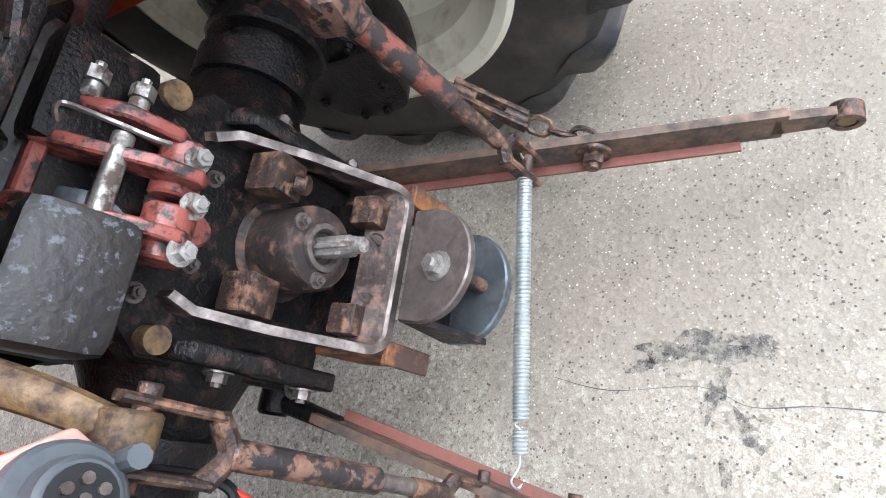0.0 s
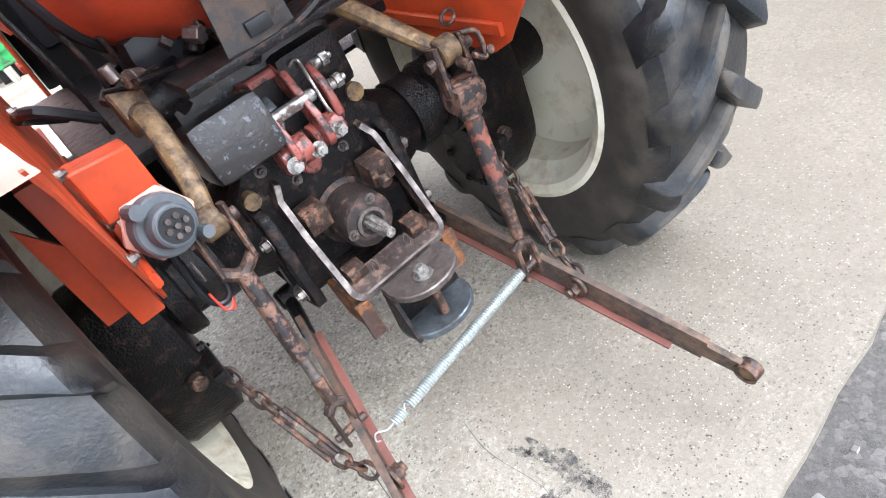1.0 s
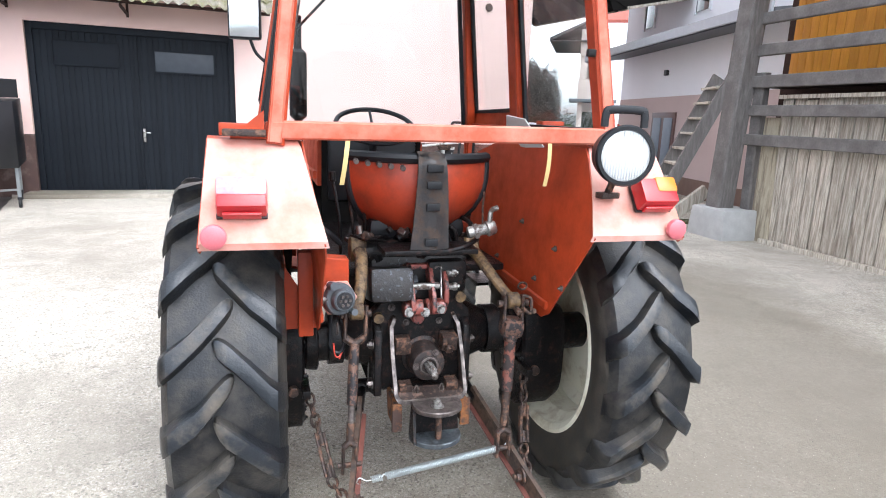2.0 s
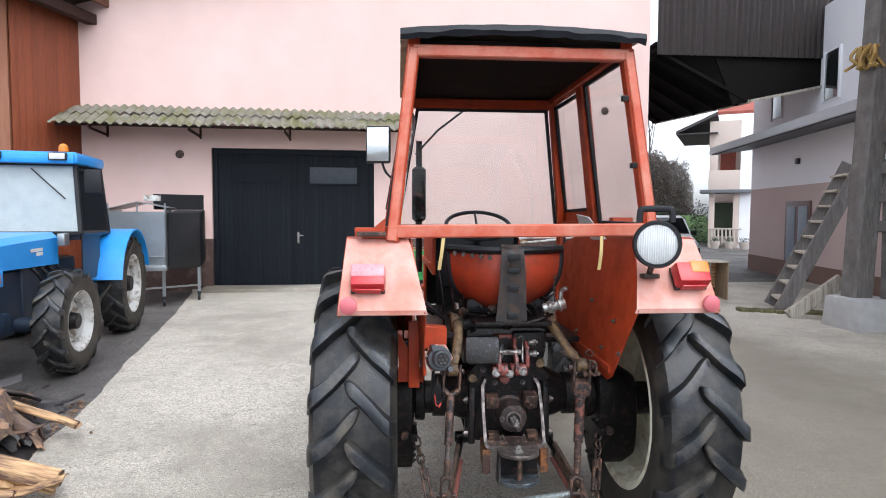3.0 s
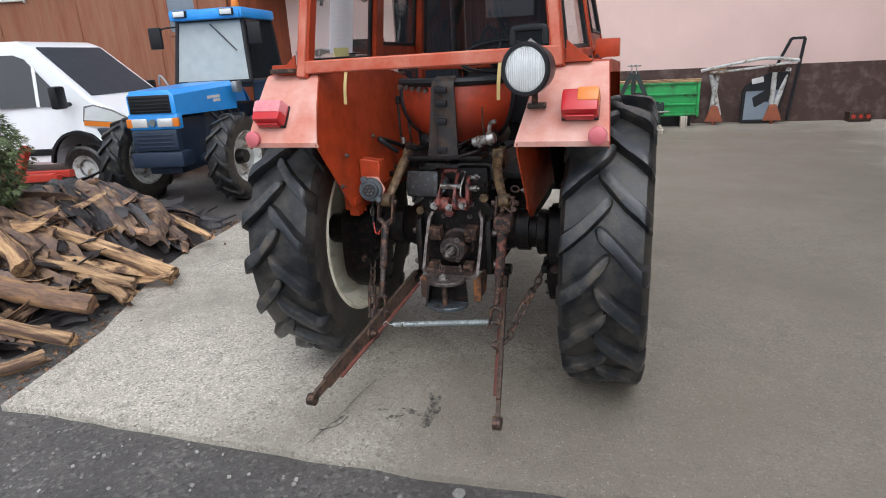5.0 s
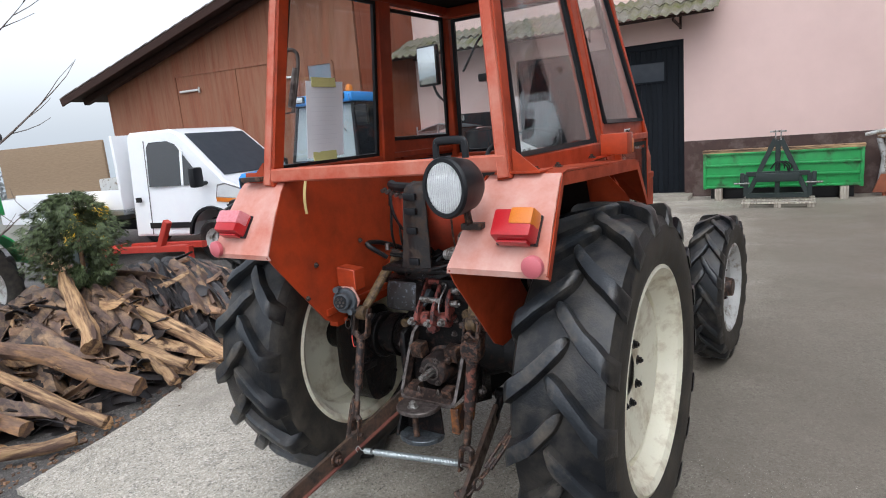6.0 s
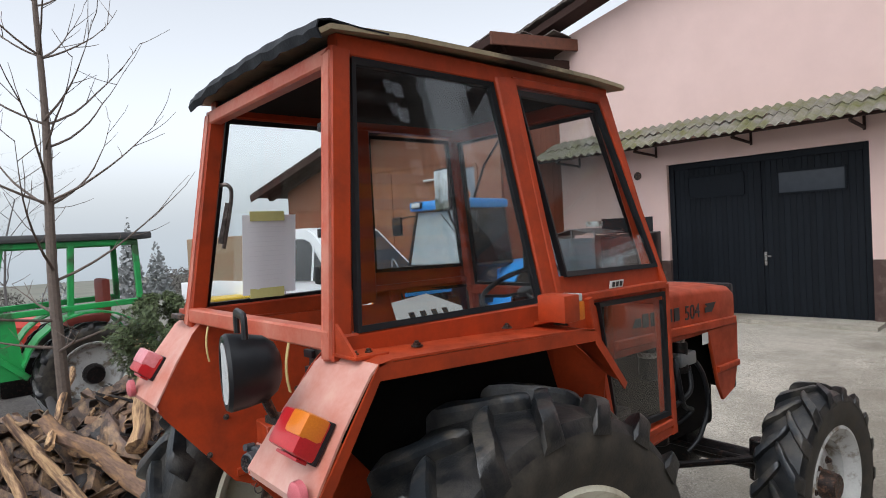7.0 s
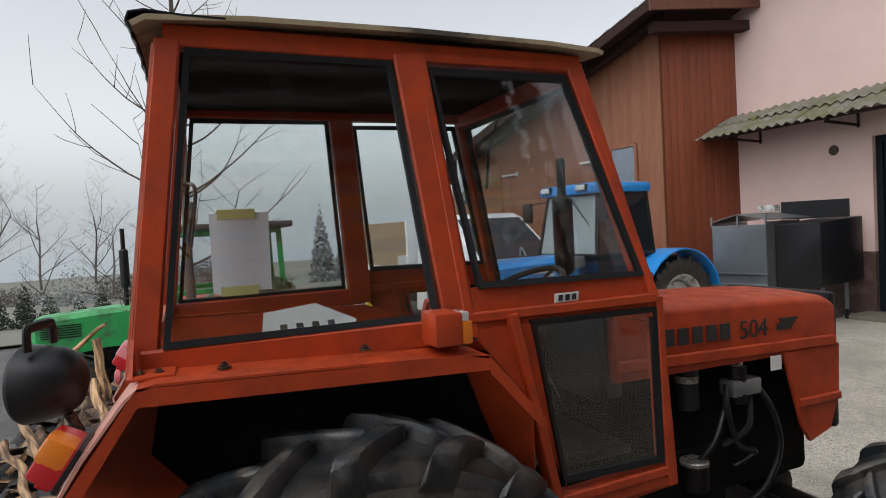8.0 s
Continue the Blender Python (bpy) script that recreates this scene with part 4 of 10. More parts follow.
# hood
hood = part("hood", B(), "orange", tractor)
bm = B()
HS = [(1.17, 0.30, 1.47), (1.6, 0.305, 1.462), (2.1, 0.312, 1.445), (2.30, 0.312, 1.432), (2.36, 0.305, 1.41)]
loops = []
for y, hw, zt in HS:
    zb = 1.20
    k = 0.045 if y < 2.33 else 0.06
    prof = [(hw, zb)]
    for a in np.linspace(0, 90, 6):
        prof.append((hw - k + k * math.cos(radians(a)), zt - k * 0.75 + k * 0.75 * math.sin(radians(a))))
    prof += [(hw * 0.4, zt + 0.012)]
    prof = prof + [(-x, z) for x, z in reversed(prof)]
    loops.append([(x, y, z) for x, z in prof])
rings(bm, loops)
part("top_cover", bm, "orange", hood)
bm = B()
for s in (1, -1):
    # pressed swage line, lower rail, front side cheek
    beam(bm, (s * 0.313, 1.17, 1.262), (s * 0.322, 2.33, 1.235), 0.02, 0.045, r=0.005)
    prism(bm, [mir(s, p) for p in ((0.318, 2.02, 1.215), (0.318, 2.12, 0.88), (0.318, 2.17, 0.80), (0.318, 2.30, 0.84), (0.318, 2.36, 0.98), (0.318, 2.37, 1.215))], (-s * 0.02, 0, 0), 0.004)
    beam(bm, (s * 0.324, 2.10, 0.985), (s * 0.324, 2.35, 0.985), 0.02, 0.035, r=0.005)
pieces("side_rail", bm, "orange", hood)
bm = B()
box(bm, (0, 2.375, 1.13), (0.58, 0.05, 0.62), 0.02)
for k in range(9):
    box(bm, (0, 2.402, 0.88 + k * 0.06), (0.54, 0.012, 0.016))
part("grille", bm, "black", hood, "black slatted radiator grille")

# engine and transmission core
core = part("transmission", B(), "grime", tractor)
bm = B()
box(bm, (0, 1.75, 0.88), (0.36, 1.15, 0.55), 0.04)
box(bm, (0, 1.35, 0.66), (0.42, 0.9, 0.36), 0.05)
box(bm, (0, 0.55, 0.72), (0.40, 1.1, 0.46), 0.05)
rod(bm, (0, 0.9, 0.72), (0, 1.25, 0.72), 0.26, 0.24, 24)
# engine painted near black for the shade of its bay
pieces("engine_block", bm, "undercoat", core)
bm = B()
rod(bm, (-0.60, AX, 0.70), (0.60, AX, 0.70), 0.08, seg=24)
for s in (1, -1):
    rod(bm, (s * 0.16, AX, 0.72), (s * 0.30, AX, 0.71), 0.15, 0.09, 24)
    rod(bm, (s * 0.30, AX, 0.71), (s * 0.36, AX, 0.71), 0.105, 0.105, 24)
pieces("axle_tube", bm, "grime", core)
bm = B()
box(bm, (0, 0.60, 0.985), (0.78, 1.1, 0.03), 0.008)
part("floor_plate", bm, "grime", core)


# ---- rear housing, drawbar frame, power take-off and three-point linkage ----
rear = part("rear_housing", B(), "grime", tractor)
bm = B()
box(bm, (0, 0.04, 0.69), (0.34, 0.16, 0.38), 0.03)
prism(bm, [(-0.205, -0.06, 0.52), (0.205, -0.06, 0.52), (0.205, -0.06, 0.84), (0.15, -0.06, 0.90), (-0.15, -0.06, 0.90), (-0.205, -0.06, 0.84)], (0, 0.05, 0), 0.006)
part("back_cover", bm, "grime", rear, "oily black cast back cover")
bm = B()
box(bm, (0, 0.30, 1.0), (0.40, 0.66, 0.16), 0.03)
box(bm, (-0.135, -0.06, 0.962), (0.17, 0.18, 0.135), 0.028, (-12, 0, 0))
part("lift_box", bm, mat("chipped_black_lift_cover", (0.008, 0.0075, 0.008), (0.017, 0.013, 0.011), 0.4, dirt=(0.085, 0.092, 0.11), dirt_amount=0.10, dirt_scale=55, dirt_sharp=0.06, rough2=0.5, bump=0.4, scale=14), rear, "chipped black lift cover")
bm = B()
box(bm, (0.10, -0.03, 0.985), (0.16, 0.10, 0.13), 0.02)
box(bm, (0.0, -0.05, 0.92), (0.30, 0.05, 0.06), 0.015)
part("valve_block", bm, "grime", rear)
bm = B()
rod(bm, (-0.25, 0.02, 1.075), (0.24, 0.02, 1.075), 0.05, seg=24, bevel=0.006)
part("cross_shaft", bm, "grime", rear)
for x, z, r in ((-0.195, 0.73, 0.014), (-0.195, 0.56, 0.014), (0.195, 0.73, 0.014), (0.195, 0.56, 0.014), (-0.12, 0.865, 0.010), (0.0, 0.885, 0.012), (0.085, 0.865, 0.010), (-0.06, 0.80, 0.009), (0.075, 0.80, 0.009)):
    bm = B()
    bolt(bm, (x, -0.06, z), (0, -1, 0), r, 0.012)
    part("bolt", bm, "steel", rear)
bm = B()
for s in (1, -1):
    prism(bm, [(s * 0.165, -0.115, 0.52), (s * 0.165, -0.115, 0.79), (s * 0.165, 0.02, 0.84), (s * 0.165, 0.02, 0.48)], (s * 0.03, 0, 0), 0.004)
pieces("side_flange", bm, "grime", rear)
for s in (1, -1):
    for z in (0.725, 0.562):
        bm = B()
        bolt(bm, (s * 0.197, -0.085, z), (s, 0, 0), 0.015, 0.014)
        part("flange_bolt", bm, "steel", rear)
bm = B()
rod(bm, (-0.02, -0.06, 0.825), (-0.02, -0.10, 0.825), 0.026, 0.024, 16, 0.004)
part("plug", bm, "dullred", rear)
# breather lug with a washer
bm = B()
rod(bm, (0.155, -0.055, 0.90), (0.155, -0.085, 0.90), 0.022, seg=14)
rod(bm, (-0.175, -0.06, 0.83), (-0.175, -0.09, 0.83), 0.02, seg=14)
pieces("lug", bm, "ochre", rear)

# power take-off: housing, collar, splined shaft
pto = part("pto", B(), "grime", tractor)
bm = B()
lathe(bm, [(-0.05, 0.0), (-0.05, 0.082), (-0.062, 0.084), (-0.066, 0.070), (-0.150, 0.068), (-0.163, 0.062), (-0.166, 0.04), (-0.160, 0.036), (-0.160, 0.0)], 32, "y", (0.01, 0, 0.655))
bmesh.ops.recalc_face_normals(bm, faces=bm.faces[:])
part("pto_housing", bm, mat("rust_flecked_black_housing", (0.032, 0.024, 0.022), (0.018, 0.014, 0.0135), 0.42, 0.2, dirt=(0.11, 0.06, 0.042), dirt_amount=0.22, dirt_scale=30, dirt_sharp=0.12, bump=0.5), pto, "rust-flecked round bearing housing")
bm = B()
lathe(bm, [(-0.16, 0.040), (-0.173, 0.038), (-0.174, 0.030), (-0.168, 0.026), (-0.16, 0.026)], 28, "y", (0.01, 0, 0.655), closed=True)
part("collar", bm, "steel", pto)
bm = B()
for k in range(3):
    a = 2 * math.pi * k / 3 + 0.5
    bolt(bm, (0.01 + 0.052 * math.sin(a), -0.164, 0.655 + 0.058 * math.cos(a)), (0, -1, 0), 0.009, 0.008)
pieces("housing_bolt", bm, "steel", pto)
bm = B()
prof = []
for k in range(36):
    a = 2 * math.pi * k / 36
    r = 0.0175 if (k // 3) % 2 else 0.0142
    prof.append((r * math.cos(a), r * math.sin(a)))
rings(bm, [[(0.01 + x, -0.16, 0.655 + z) for x, z in prof], [(0.01 + x, -0.228, 0.655 + z) for x, z in prof], [(0.01 + x * 0.8, -0.234, 0.655 + z * 0.8) for x, z in prof]])
rod(bm, (0.01, -0.233, 0.655), (0.01, -0.252, 0.655), 0.0135, 0.012, 14)
part("splined_shaft", bm, "bright", pto, "worn bright splined shaft")

# U-shaped drawbar frame of bent flat bar
frame_u = part("drawbar_frame", B(), "steel", tractor)
path = [(-0.120, 0.825), (-0.136, 0.795), (-0.140, 0.70), (-0.138, 0.60)]
for a in np.linspace(180, 270, 7):
    path.append((-0.106 + 0.032 * math.cos(radians(a)), 0.570 + 0.032 * math.sin(radians(a))))
path += [(-x, z) for x, z in reversed(path)]


def u_y(z):
    return -0.078 - (0.825 - z) * 0.52


bm = B()
loops = []
for i, (x, z) in enumerate(path):
    x0, z0 = path[max(i - 1, 0)]
    x1, z1 = path[min(i + 1, len(path) - 1)]
    t = Vector((x1 - x0, 0, z1 - z0)).normalized()
    nn = Vector((-t.z, 0, t.x))
    p = Vector((x + 0.010, u_y(z), z))
    d = Vector((0, 0.062, 0.028))
    h = 0.0065
    loops.append([p - nn * h, p + nn * h, p + nn * h + d, p - nn * h + d])
rings(bm, loops)
bmesh.ops.recalc_face_normals(bm, faces=bm.faces[:])
part("u_bar", bm, mat("dark_patinated_flat_bar", (0.060, 0.044, 0.038), (0.026, 0.019, 0.017), 0.36, 0.5, dirt=(0.14, 0.082, 0.06), dirt_amount=0.22, dirt_scale=40, dirt_sharp=0.15, bump=0.4), frame_u, "bent flat bar of dark patinated steel")
bm = B()
loops = []
for i, (x, z) in enumerate(path):
    x0, z0 = path[max(i - 1, 0)]
    x1, z1 = path[min(i + 1, len(path) - 1)]
    t = Vector((x1 - x0, 0, z1 - z0)).normalized()
    nn = Vector((-t.z, 0, t.x))
    p = Vector((x + 0.010, u_y(z), z))
    d = Vector((0, 0.062, 0.028)).normalized()
    loops.append([p - nn * 0.0072 - d * 0.0015, p + nn * 0.0072 - d * 0.0015, p + nn * 0.0075 + d * 0.005, p - nn * 0.0075 + d * 0.005])
rings(bm, loops)
bmesh.ops.recalc_face_normals(bm, faces=bm.faces[:])
part("worn_edge", bm, "steel", frame_u, "bright worn edge of the flat bar")
bm = B()
prism(bm, [(-0.12, -0.205, 0.545), (0.13, -0.205, 0.545), (0.13, -0.05, 0.565), (-0.12, -0.05, 0.565)], (0, 0, -0.012))
part("floor_plate", bm, "grime", frame_u)
for x in (-0.132, 0.140):
    bm = B()
    prism(bm, [(x, -0.222, 0.532), (x, -0.222, 0.415), (x, -0.08, 0.42), (x, -0.04, 0.53)], (0.014, 0, 0), 0.003)
    prism(bm, [(x - 0.012, -0.226, 0.532), (x + 0.026, -0.226, 0.532), (x + 0.026, -0.226, 0.42), (x - 0.012, -0.226, 0.42)], (0, 0.012, 0), 0.002)
    part("cheek_plate", bm, "rustorange", frame_u, "bright rusty cheek plate")
for x, y, z, sz in ((0.099, -0.118, 0.735, 0.062), (-0.086, -0.112, 0.728, 0.060), (0.098, -0.175, 0.575, 0.05), (-0.084, -0.165, 0.568, 0.05)):
    bm = B()
    box(bm, (x, y, z), (sz, sz, sz), 0.006, (10, 0, 0))
    part("stop_block", bm, "rust", frame_u, "rusty square stop block")
bm = B()
rod(bm, (0.093, -0.148, 0.718), (0.091, -0.166, 0.708), 0.016, 0.016, 14, 0.003)
part("stop_pin", bm, "rust", frame_u)
for x in (0.055, -0.045):
    bm = B()
    tube(bm, curve_pts([(x, -0.190, 0.545), (x + 0.006, -0.2, 0.57), (x, -0.198, 0.592), (x - 0.008, -0.195, 0.57), (x, -0.19, 0.55)], 5), 0.0025, 6)
    part("cotter_pin", bm, "steel", frame_u)

# hitch clevis: two half-round plates, web and bolt
hitch = part("hitch_clevis", B(), "steel", tractor)


def half_round(z, w, y0, y1, th):
    pts = [(-w, y0), (w, y0)]
    yc = y1 + w * 0.85
    for a in np.linspace(0, 180, 15):
        pts.append((w * math.cos(radians(a)), yc - w * 0.85 * math.sin(radians(a))))
    return [(x + 0.012, y, z) for x, y in pts], (0, 0, th)


bm = B()
prism(bm, *half_round(0.540, 0.092, -0.255, -0.375, 0.018), bevel=0.003)
part("top_plate", bm, "steel", hitch, "worn bare steel half-round plate")
bm = B()
prism(bm, *half_round(0.408, 0.098, -0.255, -0.365, 0.02), bevel=0.003)
part("bottom_plate", bm, "bluesteel", hitch, "blue-grey worn lower plate")
bm = B()
prism(bm, [(-0.085, -0.262, 0.42), (0.108, -0.262, 0.42), (0.10, -0.262, 0.545), (-0.078, -0.262, 0.545)], (0, 0.012, 0))
prism(bm, [(-0.085, -0.262, 0.42), (-0.078, -0.262, 0.545), (-0.078, -0.28, 0.545), (-0.085, -0.335, 0.42)], (0.01, 0, 0))
part("web", bm, "grime", hitch)
bm = B()
rod(bm, (0.012, -0.318, 0.43), (0.012, -0.318, 0.545), 0.013, seg=14)
part("pin", bm, "rust", hitch)
bm = B()
bolt(bm, (0.006, -0.318, 0.558), (0, 0.05, 1), 0.0165, 0.018)
part("bolt", bm, "bright", hitch)

# red top-link bracket
tl = part("top_link_bracket", B(), "dullred", tractor, at=pose(0, 0.045, 0.006))


def arm(x, w=0.018):
    bm = B()
    pts = [(-0.165, 0.855), (-0.195, 0.85), (-0.212, 0.87), (-0.195, 0.925), (-0.125, 1.015), (-0.10, 1.035), (-0.07, 1.03), (-0.058, 1.005), (-0.13, 0.93), (-0.16, 0.89)]
    prism(bm, [(x - w / 2, y, z) for y, z in pts], (w, 0, 0), 0.003)
    return part("arm", bm, "dullred", tl, "worn red bracket arm")


arm(-0.055)
arm(0.028)
bm = B()
prism(bm, [(0.075, y, z) for y, z in ((-0.10, 0.87), (-0.15, 0.86), (-0.175, 0.89), (-0.165, 0.96), (-0.12, 1.01), (-0.06, 1.01))], (0.02, 0, 0), 0.004)
part("outer_arm", bm, "dullred", tl)
bm = B()
beam(bm, (-0.06, -0.085, 1.018), (0.034, -0.085, 1.018), 0.03, 0.022, r=0.004)
part("crossbar", bm, "dullred", tl)
bm = B()
rod(bm, (-0.085, -0.155, 0.868), (-0.01, -0.155, 0.868), 0.034, seg=18, bevel=0.004)
rod(bm, (0.005, -0.145, 0.868), (0.085, -0.145, 0.868), 0.032, seg=18, bevel=0.004)
part("pivot_lug", bm, "dullred", tl)
for x, y, z in ((-0.073, -0.205, 0.868), (-0.005, -0.185, 0.858), (0.06, -0.175, 0.865)):
    bm = B()
    bolt(bm, (x, y, z), (0, -1, 0.1), 0.0125, 0.02)
    part("bolt", bm, "bright", tl)
bm = B()
rod(bm, (-0.075, -0.158, 0.955), (0.055, -0.158, 0.955), 0.0135, seg=16, bevel=0.002)
part("pin", bm, "bright", tl, "bright steel linkage pin")
bm = B()
tube(bm, [(-0.076 + 0.019 * math.cos(a), -0.184 + 0.010 * math.sin(a), 0.932 + 0.018 * math.sin(a)) for a in np.linspace(0, 2 * math.pi, 16)[:-1]], 0.0095, 8, True)
box(bm, (-0.062, -0.160, 0.955), (0.035, 0.040, 0.036), 0.006, (40, 0, 0))
part("pin_eye", bm, "bluesteel", tl, "grey steel pin eye", at=pose(0.022, 0.045, 0.010))
bm = B()
tube(bm, curve_pts([(0.045, -0.12, 1.015), (0.055, -0.135, 1.028), (0.068, -0.13, 1.018), (0.06, -0.165, 0.975), (0.056, -0.185, 0.93), (0.06, -0.185, 0.91)], 5), 0.004, 6)
part("lynch_pin", bm, "bright", tl)
for x, y, z in ((0.105, -0.125, 0.995), (0.105, -0.145, 0.945)):
    bm = B()
    rod(bm, (0.09, y, z), (x + 0.008, y, z), 0.013, seg=14, bevel=0.003)
    rod(bm, (x + 0.008, y, z), (x + 0.026, y, z), 0.016, seg=6)
    rod(bm, (x + 0.026, y, z), (x + 0.036, y, z), 0.007, seg=8)
    part("fitting", bm, "bright", tl)
bm = B()
rod(bm, (0.15, -0.12, 0.96), (0.18, -0.07, 0.96), 0.018, seg=6)
rod(bm, (0.13, -0.11, 1.01), (0.17, -0.09, 1.02), 0.014, seg=6)
part("hose_nut", bm, "grime", tl)

# lift arms
def lift_arm(s, pts, label):
    bm = B()
    P = curve_pts(pts, 6)
    tube(bm, P, 0.024, 10, radii=[0.027 - 0.008 * i / (len(P) - 1) for i in range(len(P))], flat=0.8)
    e = Vector(pts[-1])
    rod(bm, e + Vector((-0.024, 0, 0)), e + Vector((0.024, 0, 0)), 0.032, seg=18, bevel=0.004)
    a = Vector(pts[0])
    rod(bm, a + Vector((-0.03, 0, 0)), a + Vector((0.03, 0, 0)), 0.05, seg=20, bevel=0.005)
    return part("lift_arm", bm, "ochre", tractor, label)


lift_arm(-1, [(-0.245, 0.02, 1.085), (-0.245, -0.08, 1.075), (-0.262, -0.18, 0.985), (-0.285, -0.235, 0.915)], "greasy ochre lift arm")
lift_arm(1, [(0.215, 0.02, 1.085), (0.225, -0.08, 1.06), (0.265, -0.20, 0.985), (0.300, -0.265, 0.935)], "greasy ochre lift arm")


def clevis(bm, top, bottom, gap, w, th):
    """A forked end: two cheeks about top, running into the rod at bottom."""
    top, bottom = Vector(top), Vector(bottom)
    d = (bottom - top).normalized()
    for s in (1, -1):
        o = Vector((s * gap, 0, 0))
        beam(bm, top - d * 0.03 + o, top + d * (bottom - top).length * 0.8 + o, th, w, (0, 1, 0), 0.004)
    tube(bm, curve_pts([top + d * (bottom - top).length * 0.75 + Vector((gap, 0, 0)), bottom - d * 0.005, top + d * (bottom - top).length * 0.75 - Vector((gap, 0, 0))], 5), w * 0.42, 8)


rod_l = part("lift_rod", B(), "rust", tractor)
LT, LB = Vector((-0.287, -0.238, 0.905)), Vector((-0.322, -0.335, 0.375))


def along(a, b, t):
    return a + (b - a) * t


bm = B()
clevis(bm, LT, along(LT, LB, 0.20), 0.036, 0.034, 0.012)
part("upper_fork", bm, "rust", rod_l, "rusty forged fork")
bm = B()
rod(bm, along(LT, LB, 0.19), along(LT, LB, 0.60), 0.0185, 0.0185, 14, 0.003)
part("sleeve", bm, "rustpaint", rod_l, "rust-blotched threaded sleeve")
bm = B()
rod(bm, along(LT, LB, 0.60), along(LT, LB, 0.74), 0.012, seg=12)
part("thread", bm, "steel", rod_l)
bm = B()
rod(bm, along(LT, LB, 0.72), along(LT, LB, 0.84), 0.0145, seg=12)
clevis(bm, LB, along(LT, LB, 0.84), 0.022, 0.03, 0.01)
part("lower_fork", bm, "rust", rod_l)
bm = B()
rod(bm, LT + Vector((-0.055, 0, 0)), LT + Vector((0.055, 0, 0)), 0.013, seg=14, bevel=0.002)
rod(bm, LB + Vector((-0.04, 0, 0)), LB + Vector((0.045, 0, 0)), 0.010, seg=12, bevel=0.002)
pieces("pin", bm, "rust", rod_l)
bm = B()
tube(bm, [Vector((-0.355, -0.262, 0.865)) + Vector((0.0, 0.018 * math.cos(a), 0.022 * math.sin(a))) for a in np.linspace(0, 2 * math.pi, 14)[:-1]], 0.0025, 6, True)
part("ring", bm, "steel", rod_l)

rod_r = part("lift_rod", B(), "rust", tractor)
RT_, RB = Vector((0.302, -0.268, 0.925)), Vector((0.262, -0.345, 0.372))
bm = B()
clevis(bm, RT_, along(RT_, RB, 0.17), 0.036, 0.04, 0.013)
part("upper_fork", bm, "rust", rod_r)
bm = B()
box(bm, along(RT_, RB, 0.16), (0.085, 0.075, 0.07), 0.022, (12, 4, 0))
rod(bm, along(RT_, RB, 0.10), along(RT_, RB, 0.26), 0.036, 0.026, 14, 0.004)
part("gear_box", bm, "rustpaint", rod_r, "rusty leveling gear box")
bm = B()
rod(bm, along(RT_, RB, 0.24), along(RT_, RB, 0.60), 0.022, 0.022, 14, 0.003)
part("sleeve", bm, mat("orange_flaked_sleeve", (0.19, 0.058, 0.036), (0.11, 0.036, 0.026), 0.45, dirt=(0.024, 0.018, 0.016), dirt_amount=0.62, dirt_scale=30, dirt_sharp=0.08, bump=0.5), rod_r, "flaking orange sleeve")
bm = B()
rod(bm, along(RT_, RB, 0.60), along(RT_, RB, 0.84), 0.0165, 0.015, 12)
clevis(bm, RB, along(RT_, RB, 0.86), 0.024, 0.032, 0.012)
part("lower_fork", bm, "rust", rod_r)
bm = B()
rod(bm, RT_ + Vector((-0.06, 0, 0)), RT_ + Vector((0.062, 0, 0)), 0.013, seg=14)
rod(bm, RT_ + Vector((0.0, -0.03, -0.01)), RT_ + Vector((0.0, -0.065, -0.02)), 0.011, seg=12, bevel=0.002)
rod(bm, RT_ + Vector((0.05, -0.03, -0.02)), RT_ + Vector((0.055, -0.075, -0.01)), 0.010, seg=12, bevel=0.002)
rod(bm, RB + Vector((-0.05, 0, 0)), RB + Vector((0.045, 0, 0)), 0.010, seg=12, bevel=0.002)
pieces("pin", bm, "rust", rod_r)
bm = B()
tube(bm, curve_pts([(0.315, -0.335, 0.925), (0.345, -0.335, 0.905), (0.35, -0.32, 0.955), (0.325, -0.305, 0.965)], 5), 0.006, 8)
tube(bm, [Vector((0.345, -0.255, 0.985)) + Vector((0.018 * math.cos(a), 0.006, 0.014 * math.sin(a))) for a in np.linspace(0, 2 * math.pi, 14)[:-1]], 0.004, 6, True)
pieces("crank_stub", bm, "rust", rod_r)

